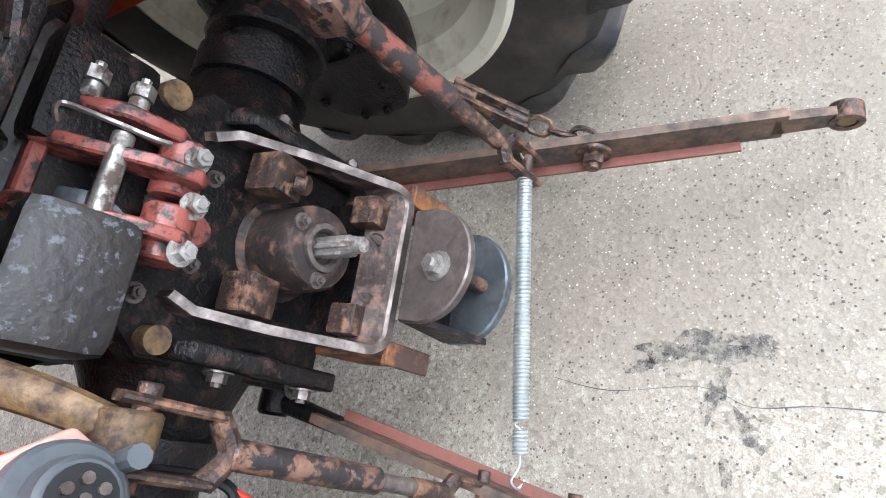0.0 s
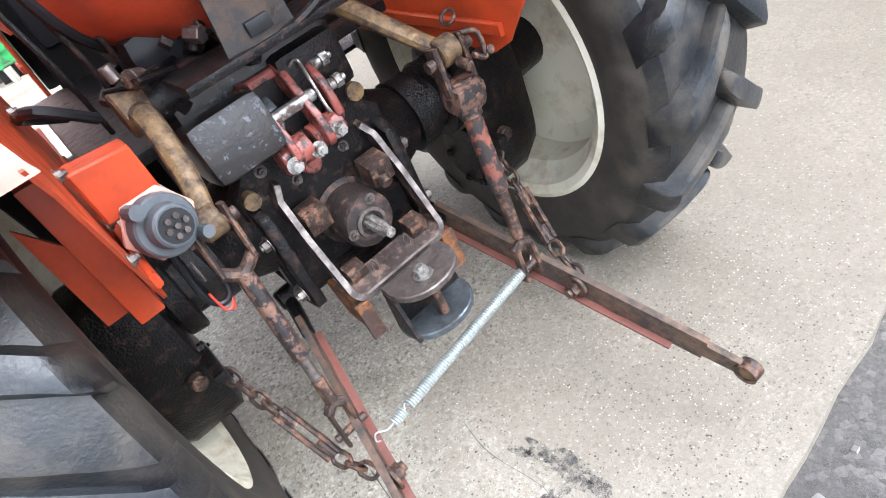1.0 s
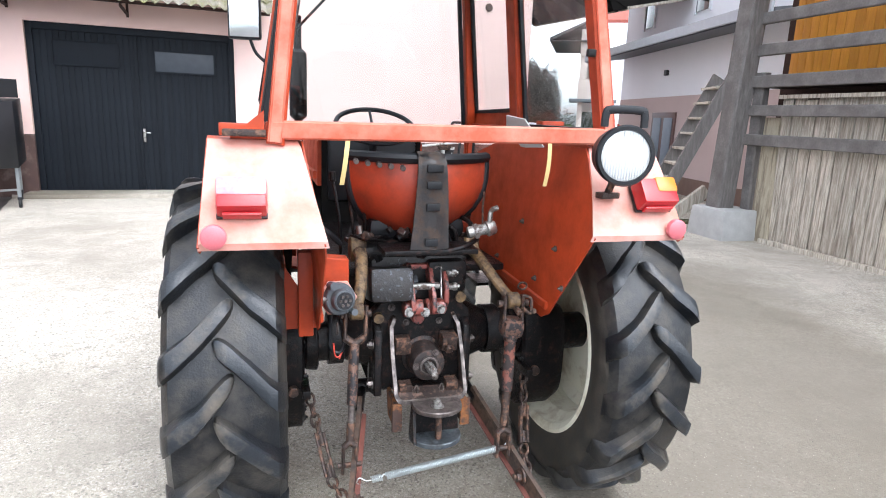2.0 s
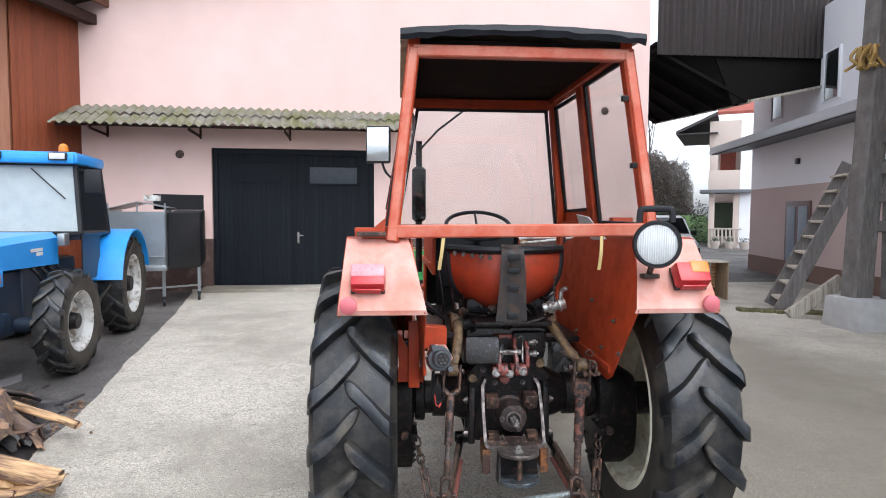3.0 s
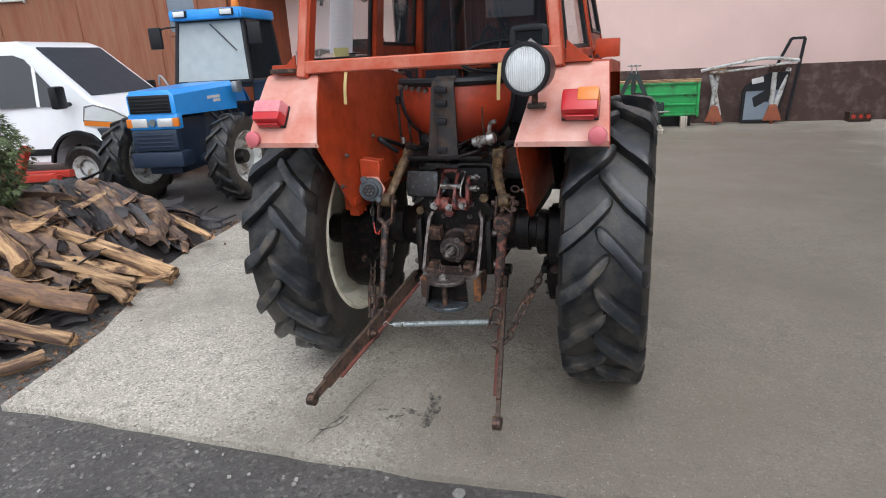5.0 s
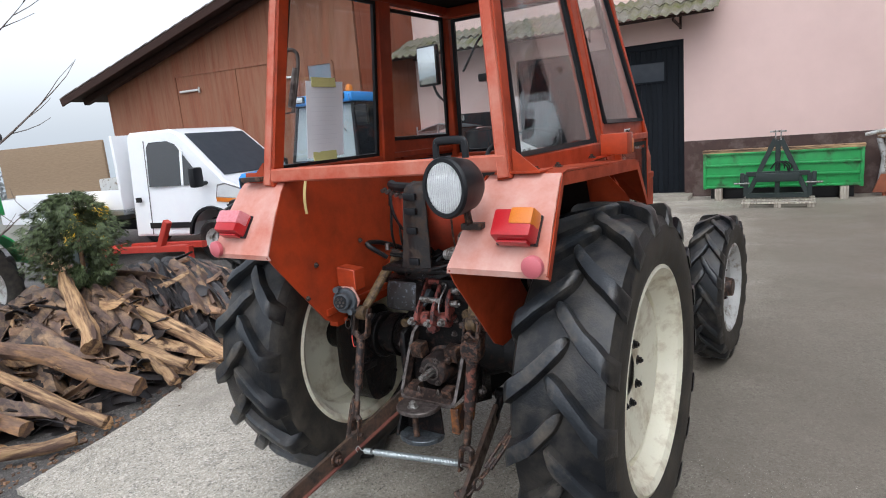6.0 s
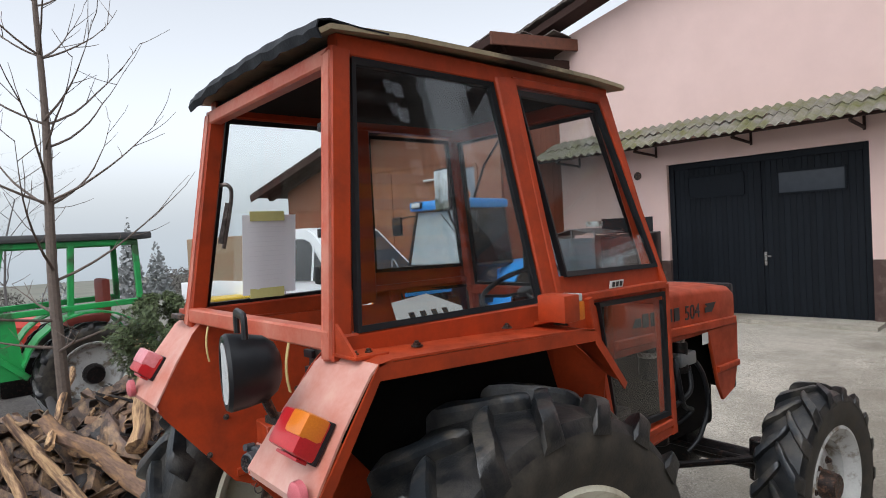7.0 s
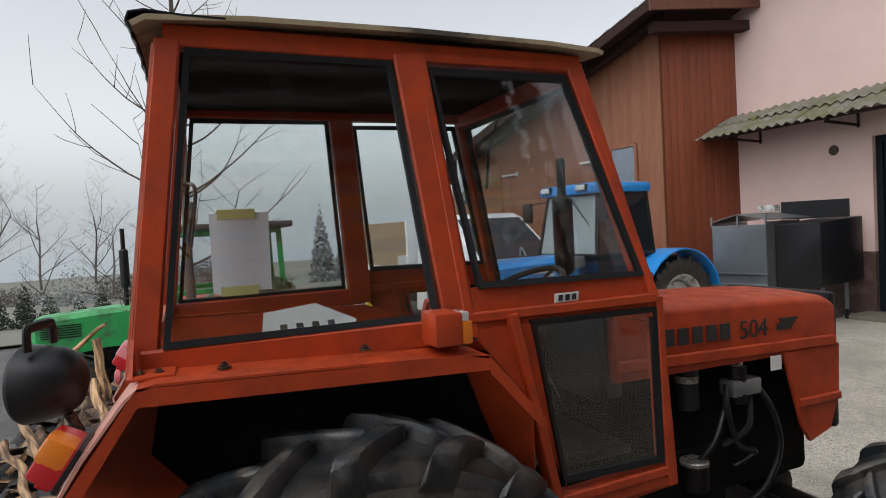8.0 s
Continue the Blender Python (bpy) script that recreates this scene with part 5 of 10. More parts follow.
# lower links: tapered flat bars with an eye at the end
def lower_link(s, p0, p1, label):
    ln = part("lower_link", B(), "rust", tractor)
    p0, p1 = Vector(p0), Vector(p1)
    bm = B()
    for (t0, t1, h0, h1) in ((0.0, 0.12, 0.03, 0.03), (0.10, 0.90, 0.072, 0.066), (0.88, 1.0, 0.045, 0.036)):
        a, b = along(p0, p1, t0), along(p0, p1, t1)
        d = (b - a).normalized()
        up = Vector((0, 0, 1)) - d * d.z
        up.normalize()
        u = d.cross(up)
        loops = []
        for p, h in ((a, h0), (b, h1)):
            loops.append([p + u * x * 0.0085 + up * z * h / 2 for x, z in ((-1, -1), (1, -1), (1, 1), (-1, 1))])
        rings(bm, loops)
    bmesh.ops.recalc_face_normals(bm, faces=bm.faces[:])
    part("bar", bm, mat("brown_rusty_flat_bar", (0.16, 0.10, 0.066), (0.085, 0.055, 0.042), 0.42, 0.4, dirt=(0.03, 0.024, 0.021), dirt_amount=0.36, dirt_scale=22, dirt_sharp=0.25, bump=0.35), ln, label)
    bm = B()
    d = (p1 - p0).normalized()
    # folded lower lip along the bar
    a, b = along(p0, p1, 0.12), along(p0, p1, 0.82)
    beam(bm, a + Vector((-s * 0.012, 0, -0.036)), b + Vector((-s * 0.012, 0, -0.033)), 0.03, 0.006)
    part("lip", bm, mat("pinkish_rust_lip", (0.17, 0.055, 0.04), (0.11, 0.04, 0.03), 0.55, bump=0.3), ln)
    bm = B()
    e = p1
    lathe(bm, [(-0.016, 0.016), (-0.016, 0.027), (0.016, 0.027), (0.016, 0.016)], 20, "x", e, closed=True)
    part("ball_end", bm, "rust", ln)
    bm = B()
    lathe(bm, [(-0.013, 0.0), (-0.013, 0.015), (0.013, 0.015), (0.013, 0.0)], 16, "x", e)
    part("ball", bm, "ochre", ln)
    bm = B()
    q = along(p0, p1, 0.565)
    rod(bm, q + Vector((-s * 0.006, 0, 0)), q + Vector((-s * 0.016, 0, 0)), 0.034, seg=20, bevel=0.002)
    rod(bm, q + Vector((-s * 0.016, 0, 0)), q + Vector((-s * 0.034, 0, 0)), 0.020, seg=6)
    rod(bm, q + Vector((-s * 0.034, 0, 0)), q + Vector((-s * 0.044, 0, 0)), 0.012, seg=12)
    part("washer_bolt", bm, "rust", ln)
    bm = B()
    rod(bm, p0 + Vector((-s * 0.03, 0, 0)), p0 + Vector((s * 0.03, 0, 0)), 0.03, seg=18, bevel=0.006)
    rod(bm, p0, along(p0, p1, 0.14), 0.020, 0.017, 12)
    part("front_ball", bm, "grime", ln)
    return ln


lower_link(1, (0.225, 0.06, 0.49), (0.382, -0.835, 0.170), "brown rusty flat bar")
lower_link(-1, (-0.215, 0.06, 0.49), (-0.425, -0.872, 0.185), "dark rusty flat bar")
bm = B()
for s in (1, -1):
    rod(bm, (s * 0.15, 0.06, 0.50), (s * 0.21, 0.06, 0.49), 0.018, seg=12)
part("link_stub", bm, "grime", rear)


# check chains with turnbuckles
def chain_link(bm, p, d, roll, ln=0.05, w=0.016, r=0.0055):
    d, u, v = side_axes(d)
    u2 = u * math.cos(roll) + v * math.sin(roll)
    pts = []
    for k in range(12):
        a = 2 * math.pi * k / 12
        pts.append(Vector(p) + d * (math.cos(a) * ln * 0.5 + (0.006 if math.cos(a) > 0 else -0.006)) * 0.8 + u2 * math.sin(a) * w)
    tube(bm, pts, r, 6, True)


def check_chain(s, top, mid0, mid1, end):
    ch = part("check_chain", B(), "rust", tractor)
    for a, b in ((Vector(top), Vector(mid0)), (Vector(mid1), Vector(end))):
        n_ = max(2, int((b - a).length / 0.034))
        for k in range(n_):
            bm = B()
            p = along(a, b, (k + 0.5) / n_) + Vector((0, 0, -0.012 * math.sin(math.pi * (k + 0.5) / n_)))
            chain_link(bm, p, b - a, 0.6 + (k % 2) * math.pi / 2)
            part("chain_link", bm, "rust", ch)
    bm = B()
    a, b = Vector(mid0), Vector(mid1)
    for o in (-0.014, 0.014):
        beam(bm, a + Vector((o, 0, 0)), b + Vector((o, 0, 0)), 0.012, 0.02, (0, 1, 0), 0.003)
    rod(bm, a, along(a, b, 0.3), 0.011, seg=10)
    rod(bm, along(a, b, 0.7), b, 0.011, seg=10)
    part("turnbuckle", bm, "rust", ch, "rusty turnbuckle")
    bm = B()
    box(bm, (s * 0.455, top[1] + 0.04, top[2] + 0.01), (0.03, 0.16, 0.035), 0.006)
    part("chain_bracket", bm, "grime", ch)


check_chain(1, (0.445, -0.10, 0.56), (0.40, -0.22, 0.47), (0.355, -0.335, 0.375), (0.325, -0.45, 0.325))
check_chain(-1, (-0.445, -0.12, 0.56), (-0.415, -0.22, 0.45), (-0.385, -0.31, 0.32), (-0.345, -0.40, 0.29))

# return spring across the links
spring = part("tension_spring", B(), "zincspring", tractor)
S0, S1 = Vector((0.262, -0.342, 0.374)), Vector((-0.253, -0.368, 0.324))


def coil(bm, a, b, r, turns, wire, per=10):
    d, u, v = side_axes(b - a)
    n_ = int(turns * per)
    tube(bm, [along(a, b, k / n_) + u * r * math.cos(2 * math.pi * k / per) + v * r * math.sin(2 * math.pi * k / per) for k in range(n_ + 1)], wire, 5)


bm = B()
coil(bm, along(S0, S1, 0.03), along(S0, S1, 0.88), 0.0118, 64, 0.0030)
part("coil", bm, "zincspring", spring, "zinc-plated close-wound coil")
bm = B()
coil(bm, along(S0, S1, 0.91), along(S0, S1, 0.985), 0.0110, 6, 0.0028)
tube(bm, curve_pts([along(S0, S1, 0.88), along(S0, S1, 0.895) + Vector((0, 0.008, 0.006)), along(S0, S1, 0.91)], 4), 0.0022, 6)
part("end_coil", bm, "zincspring", spring)
bm = B()
tube(bm, curve_pts([along(S0, S1, 0.03), along(S0, S1, -0.01), S0 + Vector((0.02, 0.006, 0.012)), S0 + Vector((0.03, 0.0, 0.0)), S0 + Vector((0.018, -0.008, -0.008))], 5), 0.0022, 6)
tube(bm, curve_pts([along(S0, S1, 0.985), S1 + Vector((-0.012, 0, 0)), S1 + Vector((-0.035, 0.006, 0.01)), S1 + Vector((-0.045, 0, -0.004)), S1 + Vector((-0.03, -0.008, -0.01))], 5), 0.0022, 6)
pieces("hook", bm, "zincspring", spring)

# final drive housings inside the wheels
for s in (1, -1):
    fd = part("final_drive", B(), "grime", tractor)
    bm = B()
    pts = []
    for a in np.linspace(0, 360, 22)[:-1]:
        ca, sa = math.cos(radians(a)), math.sin(radians(a))
        y = 0.125 * math.copysign(abs(ca) ** 0.65, ca)
        z = 0.245 * math.copysign(abs(sa) ** 0.65, sa)
        pts.append((s * 0.455, AX + y, 0.60 + z))
    loops = []
    for x, k in ((0.455, 0.9), (0.465, 1.0), (0.60, 1.0), (0.655, 0.86), (0.675, 0.5)):
        loops.append([(s * x, AX + (p[1] - AX) * k, 0.60 + (p[2] - 0.60) * k) for p in pts])
    rings(bm, loops)
    bmesh.ops.recalc_face_normals(bm, faces=bm.faces[:])
    part("casing", bm, "grime", fd)
    for k in range(10):
        a = 2 * math.pi * k / 10
        bm = B()
        bolt(bm, (s * 0.46, AX + 0.108 * math.cos(a), 0.60 + 0.222 * math.sin(a)), (-s, 0, 0), 0.011, 0.01)
        part("casing_bolt", bm, "grime", fd)
    bm = B()
    rod(bm, (s * 0.40, AX, 0.70), (s * 0.45, AX, 0.70), 0.115, 0.11, 24, 0.006)
    part("flange", bm, "grime", fd)
    bm = B()
    rod(bm, (s * 0.50, AX - 0.14, 0.56), (s * 0.50, AX - 0.165, 0.56), 0.022, 0.02, 12, 0.003)
    part("drain_plug", bm, "rust", fd)


# ---- fittings on the tractor ----
# work lamp
lamp = part("work_lamp", B(), "black", tractor, at=pose(0.485, -0.60, 1.505, 0, 0, -13))
bm = B()
lathe(bm, [(0.068, 0.0), (0.066, 0.040), (0.055, 0.062), (0.030, 0.080), (-0.022, 0.090), (-0.055, 0.094), (-0.064, 0.089), (-0.064, 0.078), (-0.04, 0.076), (0.02, 0.06)], 40, "y")
bmesh.ops.recalc_face_normals(bm, faces=bm.faces[:])
part("housing", bm, "black", lamp)
bm = B()
lathe(bm, [(-0.056, 0.078), (-0.061, 0.056), (-0.064, 0.028), (-0.065, 0.0)], 40, "y")
flutes = B()
for k in range(-8, 9):
    h = math.sqrt(max(0.0, 0.074 ** 2 - (k * 0.0086) ** 2))
    rod(flutes, (k * 0.0086, -0.063 + 0.00008 * k * k, -h), (k * 0.0086, -0.063 + 0.00008 * k * k, h), 0.0026, seg=6)
lamp_lens = part("lens", bm, "lens", lamp, "clear fluted lamp lens")
pieces("flute", flutes, "lens", lamp_lens)
bm = B()
tube(bm, curve_pts([(-0.062, -0.02, 0.085), (-0.06, -0.02, 0.125), (-0.045, -0.02, 0.137), (0.045, -0.02, 0.137), (0.06, -0.02, 0.125), (0.062, -0.02, 0.085)], 5), 0.008, 8, flat=1.6)
part("handle", bm, "black", lamp)
bm = B()
rod(bm, (0, 0.03, -0.08), (-0.01, 0.05, -0.13), 0.012, seg=10)
box(bm, (-0.005, 0.06, -0.135), (0.07, 0.04, 0.02), 0.004, (0, 0, 20))
part("bracket", bm, "rust", lamp)


def tail_lamp(x, y, z, tilt, two_tone):
    t = part("tail_lamp", B(), "redlens", tractor, at=pose(x, y, z, -tilt, 0, 0))
    bm = B()
    box(bm, (0, 0, 0.006), (0.135, 0.10, 0.012), 0.004)
    part("base", bm, "black", t)
    bm = B()
    box(bm, (0.0, 0, 0.040), (0.135, 0.098, 0.062), 0.012, taper=(0.96, 0.9))
    part("red_lens", bm, "redlens", t, "glossy red lens")
    if not two_tone:
        bm = B()
        box(bm, (0, 0.018, 0.045), (0.137, 0.064, 0.062), 0.012, taper=(0.96, 0.9))
        part("faded_lens", bm, "bleachedlens", t, "sun-bleached pink upper lens")
    if two_tone:
        bm = B()
        box(bm, (0.028, 0.020, 0.045), (0.082, 0.062, 0.062), 0.012, taper=(0.94, 0.9))
        part("amber_lens", bm, "amber", t, "amber turn lens")
    bm = B()
    box(bm, (0, -0.052, 0.03), (0.10, 0.008, 0.03), 0.002)
    part("lens_edge", bm, "redlens", t)


# slope of the rear plates
tail_lamp(-0.648, -0.535, 1.345, -55, False)
tail_lamp(0.655, -0.535, 1.355, -55, True)
for x in (-0.722, 0.722):
    bm = B()
    lathe(bm, [(-0.018, 0.0), (-0.018, 0.024), (-0.012, 0.033), (0.004, 0.034), (0.004, 0.0)], 28, "y", (x, -0.605, 1.265))
    bmesh.ops.recalc_face_normals(bm, faces=bm.faces[:])
    part("reflector", bm, mat("faded_red_reflector", (0.62, 0.17, 0.19), (0.54, 0.12, 0.14), 0.4, bump=0.2, fine=300), tractor, "round faded red reflector")

# feet of the cab posts on the fenders, hinge blocks
for s in (1, -1):
    bm = B()
    box(bm, (s * 0.60, -0.375, 1.522), (0.16, 0.10, 0.008), 0.002)
    prism(bm, [(s * 0.585, -0.42, 1.525), (s * 0.675, -0.42, 1.525), (s * 0.585, -0.42, 1.60)], (0, 0.008, 0))
    part("post_foot", bm, "orange", cab)
    bm = B()
    for x, y in ((0.64, -0.36), (0.64, -0.40), (0.655, -0.22), (0.655, 0.12)):
        bolt(bm, (s * x, y, 1.52), (0, 0, 1), 0.011, 0.006)
    pieces("post_bolt", bm, "rust", cab)
# side turn lamp on its welded box
bm = B()
box(bm, (0.69, 0.32, 1.56), (0.11, 0.075, 0.085), 0.006)
prism(bm, [(0.60, 0.30, 1.50), (0.60, 0.42, 1.50), (0.70, 0.36, 1.52), (0.70, 0.30, 1.52)], (0, 0, 0.01))
blk = part("turn_lamp_box", bm, "orange", tractor)
bm = B()
box(bm, (0.705, 0.372, 1.548), (0.075, 0.03, 0.06), 0.006)
part("amber_lens", bm, "amber", blk, "amber turn lamp lens")
bm = B()
box(bm, (0.705, 0.368, 1.59), (0.07, 0.022, 0.025), 0.004)
part("clear_lens", bm, "lens", blk)
bm = B()
box(bm, (-0.66, -0.40, 1.543), (0.10, 0.03, 0.036), 0.004)
blk = part("turn_lamp_bracket", bm, "orange", tractor)
bm = B()
box(bm, (-0.64, -0.43, 1.535), (0.12, 0.04, 0.02), 0.004)
part("bracket_foot", bm, "rust", blk)

# hanging straw-coloured straps
for x, y0 in ((-0.34, -0.42), (0.33, -0.425)):
    bm = B()
    sheet(bm, [[(x - 0.007 - 0.02 * t * (1 if x < 0 else 0.5), y0 - 0.012 * math.sin(3 * t), 1.535 - 0.15 * t), (x + 0.007 - 0.02 * t * (1 if x < 0 else 0.5), y0 - 0.012 * math.sin(3 * t), 1.535 - 0.15 * t)] for t in np.linspace(0, 1, 6)], 0.003)
    part("strap", bm, "strap", cab, "pale straw strap end")

# seat: a tub with black piping on a sprung bracket
seat = part("seat", B(), "leather", tractor, at=pose(-0.02, -0.12, -0.02))
bm = B()
rows = []
for v in np.linspace(0, 1, 9):
    row = []
    for u in np.linspace(-1, 1, 15):
        # back shell bulging to the rear, rounded below
        z = 1.462 - 0.325 * v
        wid = 0.285 * math.sqrt(max(0.02, 1 - (v * 0.98) ** 2.6))
        x = u * wid + 0.02
        y = 0.02 + 0.16 * abs(u) ** 2.2 + 0.10 * v ** 2 - 0.03 * math.sin(math.pi * v)
        row.append((x, y, z))
    rows.append(row)
sheet(bm, rows, 0.03)
bmesh.ops.recalc_face_normals(bm, faces=bm.faces[:])
part("backrest", bm, "leather", seat, "orange-red vinyl backrest")
bm = B()
edge_pts = [rows[0][k] for k in range(15)]
tube(bm, [Vector(p) + Vector((0, 0, 0.005)) for p in edge_pts], 0.021, 8)
tube(bm, [Vector(r[0]) for r in rows], 0.014, 8)
tube(bm, [Vector(r[-1]) for r in rows], 0.014, 8)
part("piping", bm, "seal", seat, "black rubber edging")
bm = B()
box(bm, (0.02, 0.32, 1.18), (0.40, 0.36, 0.09), 0.04)
part("cushion", bm, "seal", seat, "black seat cushion")
bm = B()
for k in range(5):
    a = radians(150 + k * 12)
    rod(bm, (-0.24 + 0.04 * k, -0.0 + 0.10 * (1 - k / 5), 1.452 - 0.004 * k), (-0.24 + 0.04 * k, -0.025 + 0.10 * (1 - k / 5), 1.448 - 0.004 * k), 0.010, seg=8)
pieces("stud", bm, "steel", seat)
br = part("seat_bracket", B(), "grime", tractor)
bm = B()
P = curve_pts([(0.0, -0.11, 1.475), (0.0, -0.17, 1.445), (0.0, -0.185, 1.33), (-0.004, -0.19, 1.20), (-0.008, -0.195, 1.11)], 4)
ws = [0.045, 0.05, 0.062, 0.070, 0.074]
sheet(bm, [[(p.x + k * (0.045 + 0.03 * i / (len(P) - 1)), p.y + (0.012 if abs(k) > 0.6 else 0), p.z) for k in (-1, -0.7, -0.35, 0.35, 0.7, 1)] for i, p in enumerate(P)], 0.008)
part("back_plate", bm, mat("scuffed_black_bracket", (0.007, 0.006, 0.006), (0.016, 0.012, 0.011), 0.45, dirt=(0.055, 0.036, 0.026), dirt_amount=0.34, dirt_scale=24, bump=0.4), br, "scuffed dark bracket plate")
bm = B()
for z, w in ((1.42, 0.06), (1.36, 0.055), (1.28, 0.05), (1.15, 0.05)):
    box(bm, (0.0 - (1.42 - z) * 0.02, -0.196, z), (w, 0.016, 0.028), 0.004)
pieces("slot", bm, "black", br)
bm = B()
box(bm, (0.0, -0.12, 1.112), (0.36, 0.16, 0.02), 0.006)
tube(bm, curve_pts([(0.06, -0.19, 1.115), (0.12, -0.19, 1.13), (0.19, -0.15, 1.15)], 5), 0.010, 8)
part("foot", bm, "grime", br)

# hydraulic couplings and a silver tap beside the seat bracket
for p, d, n_ in (((-0.125, 0.0, 1.060), (0.5, -0.85, -0.1), "galv"),):
    bm = B()
    p, d = Vector(p), Vector(d).normalized()
    rod(bm, p - d * 0.09, p, 0.024, seg=18, bevel=0.003)
    rod(bm, p - d * 0.015, p + d * 0.012, 0.029, seg=18, bevel=0.003)
    rod(bm, p + d * 0.012, p + d * 0.02, 0.017, seg=14)
    rod(bm, p + Vector((0.028, 0, -0.012)), p + d * 0.03 + Vector((0.028, 0, -0.014)), 0.011, seg=12)
    part("hydraulic_coupling", bm, n_, tractor, "grey hydraulic quick coupling")
tap = part("silver_tap", B(), "bright", tractor, at=pose(0.04, -0.045, 0.015))
bm = B()
rod(bm, (0.10, -0.13, 1.165), (0.185, -0.14, 1.185), 0.022, seg=16, bevel=0.003)
rod(bm, (0.17, -0.14, 1.18), (0.205, -0.142, 1.19), 0.031, 0.026, 16, 0.004)
rod(bm, (0.125, -0.132, 1.17), (0.14, -0.134, 1.174), 0.030, seg=6)
part("body", bm, "bright", tap, "shiny cast coupling")
bm = B()
tube(bm, curve_pts([(0.18, -0.145, 1.21), (0.185, -0.145, 1.25), (0.21, -0.148, 1.262)], 4), 0.010, 8)
part("lug", bm, "bright", tap)
bm = B()
tube(bm, curve_pts([(0.155, -0.14, 1.20), (0.15, -0.145, 1.26), (0.152, -0.15, 1.325)], 4), 0.004, 6)
part("lever", bm, "rust", tap)

# trailer socket on its orange bracket
sb = part("socket_bracket", B(), "orange", tractor)
bm = B()
box(bm, (-0.46, -0.22, 0.985), (0.05, 0.05, 0.30), 0.004)
prism(bm, [(-0.415, -0.235, 1.01), (-0.312, -0.235, 1.01), (-0.312, -0.235, 1.105), (-0.415, -0.235, 1.115)], (0, 0.07, 0), 0.004)
prism(bm, [(-0.53, -0.20, 0.85), (-0.42, -0.20, 0.85), (-0.42, -0.20, 0.90), (-0.53, -0.20, 1.08)], (0, 0.01, 0))
part("bracket_plate", bm, "orange", sb)
bm = B()
hexa = [(-0.352 + 0.068 * math.cos(radians(a)), -0.252, 0.972 + 0.068 * math.sin(radians(a))) for a in range(0, 360, 60)]
prism(bm, hexa, (0, 0.012, 0), 0.002)
part("mounting_plate", bm, "faded", sb)
bm = B()
d = Vector((0.25, -0.92, 0.12)).normalized()
c0 = Vector((-0.352, -0.255, 0.972))
rod(bm, c0, c0 + d * 0.03, 0.058, 0.055, 26, 0.004)
rod(bm, c0 + d * 0.03, c0 + d * 0.062, 0.040, 0.037, 24, 0.004)
rod(bm, c0 + d * 0.01 + Vector((0.04, 0, -0.045)), c0 + d * 0.05 + Vector((0.04, 0, -0.045)), 0.012, seg=10)
rod(bm, c0 + d * 0.01 + Vector((-0.03, 0, 0.05)), c0 + d * 0.05 + Vector((-0.03, 0, 0.05)), 0.014, seg=10)
part("socket", bm, mat("grey_blue_rubber_socket", (0.05, 0.06, 0.07), (0.075, 0.085, 0.095), 0.5, bump=0.1), sb, "grey trailer lighting socket")
bm = B()
d, u, v = side_axes(d)
rod(bm, c0 + d * 0.0625, c0 + d * 0.064, 0.030, seg=20)
part("socket_mouth", bm, "black", sb)
bm = B()
for k in range(7):
    a = 2 * math.pi * k / 6
    o = (u * math.cos(a) + v * math.sin(a)) * (0.017 if k < 6 else 0)
    rod(bm, c0 + d * 0.064 + o, c0 + d * 0.070 + o, 0.0055, seg=8)
pieces("contact", bm, "steel", sb)
bm = B()
tube(bm, curve_pts([(-0.37, -0.21, 0.92), (-0.375, -0.22, 0.80), (-0.36, -0.23, 0.765), (-0.335, -0.23, 0.768), (-0.325, -0.20, 0.80), (-0.33, -0.10, 0.86)], 5), 0.007, 8)
part("cable", bm, "black", sb)
bm = B()
tube(bm, curve_pts([(-0.365, -0.235, 0.80), (-0.36, -0.24, 0.755), (-0.345, -0.24, 0.75), (-0.335, -0.235, 0.765), (-0.345, -0.238, 0.74)], 5), 0.003, 6)
part("red_wire", bm, "red", sb)

# tangle of levers, hoses and pipes round the lift cover
rnd = random.Random(11)
hoses = part("hose_bundle", B(), "grime", tractor)
for k in range(16):
    bm = B()
    x0 = rnd.uniform(-0.32, 0.30)
    P = [(x0, rnd.uniform(-0.02, 0.05), rnd.uniform(1.06, 1.14)), (x0 + rnd.uniform(-0.1, 0.1), rnd.uniform(-0.10, 0.0), rnd.uniform(1.08, 1.20)),
         (x0 + rnd.uniform(-0.15, 0.15), rnd.uniform(0.05, 0.2), rnd.uniform(1.05, 1.22)), (x0 + rnd.uniform(-0.1, 0.1), rnd.uniform(0.2, 0.4), rnd.uniform(1.0, 1.15))]
    tube(bm, curve_pts(P, 5), rnd.uniform(0.005, 0.014), 8)
    part("hose", bm, rnd.choice(["grime", "black", "rust", "grime"]), hoses)
for k in range(22):
    bm = B()
    p = Vector((rnd.uniform(-0.30, 0.26), rnd.uniform(-0.09, 0.08), rnd.uniform(1.03, 1.17)))
    dd = Vector((rnd.uniform(-1, 1), rnd.uniform(-1, 0.2), rnd.uniform(-0.3, 1)))
    rod(bm, p, p + dd.normalized() * rnd.uniform(0.02, 0.05), rnd.uniform(0.010, 0.02), seg=rnd.choice([6, 12]), bevel=0.002)
    part("union", bm, rnd.choice(["grime", "steel", "grime", "rust"]), hoses)
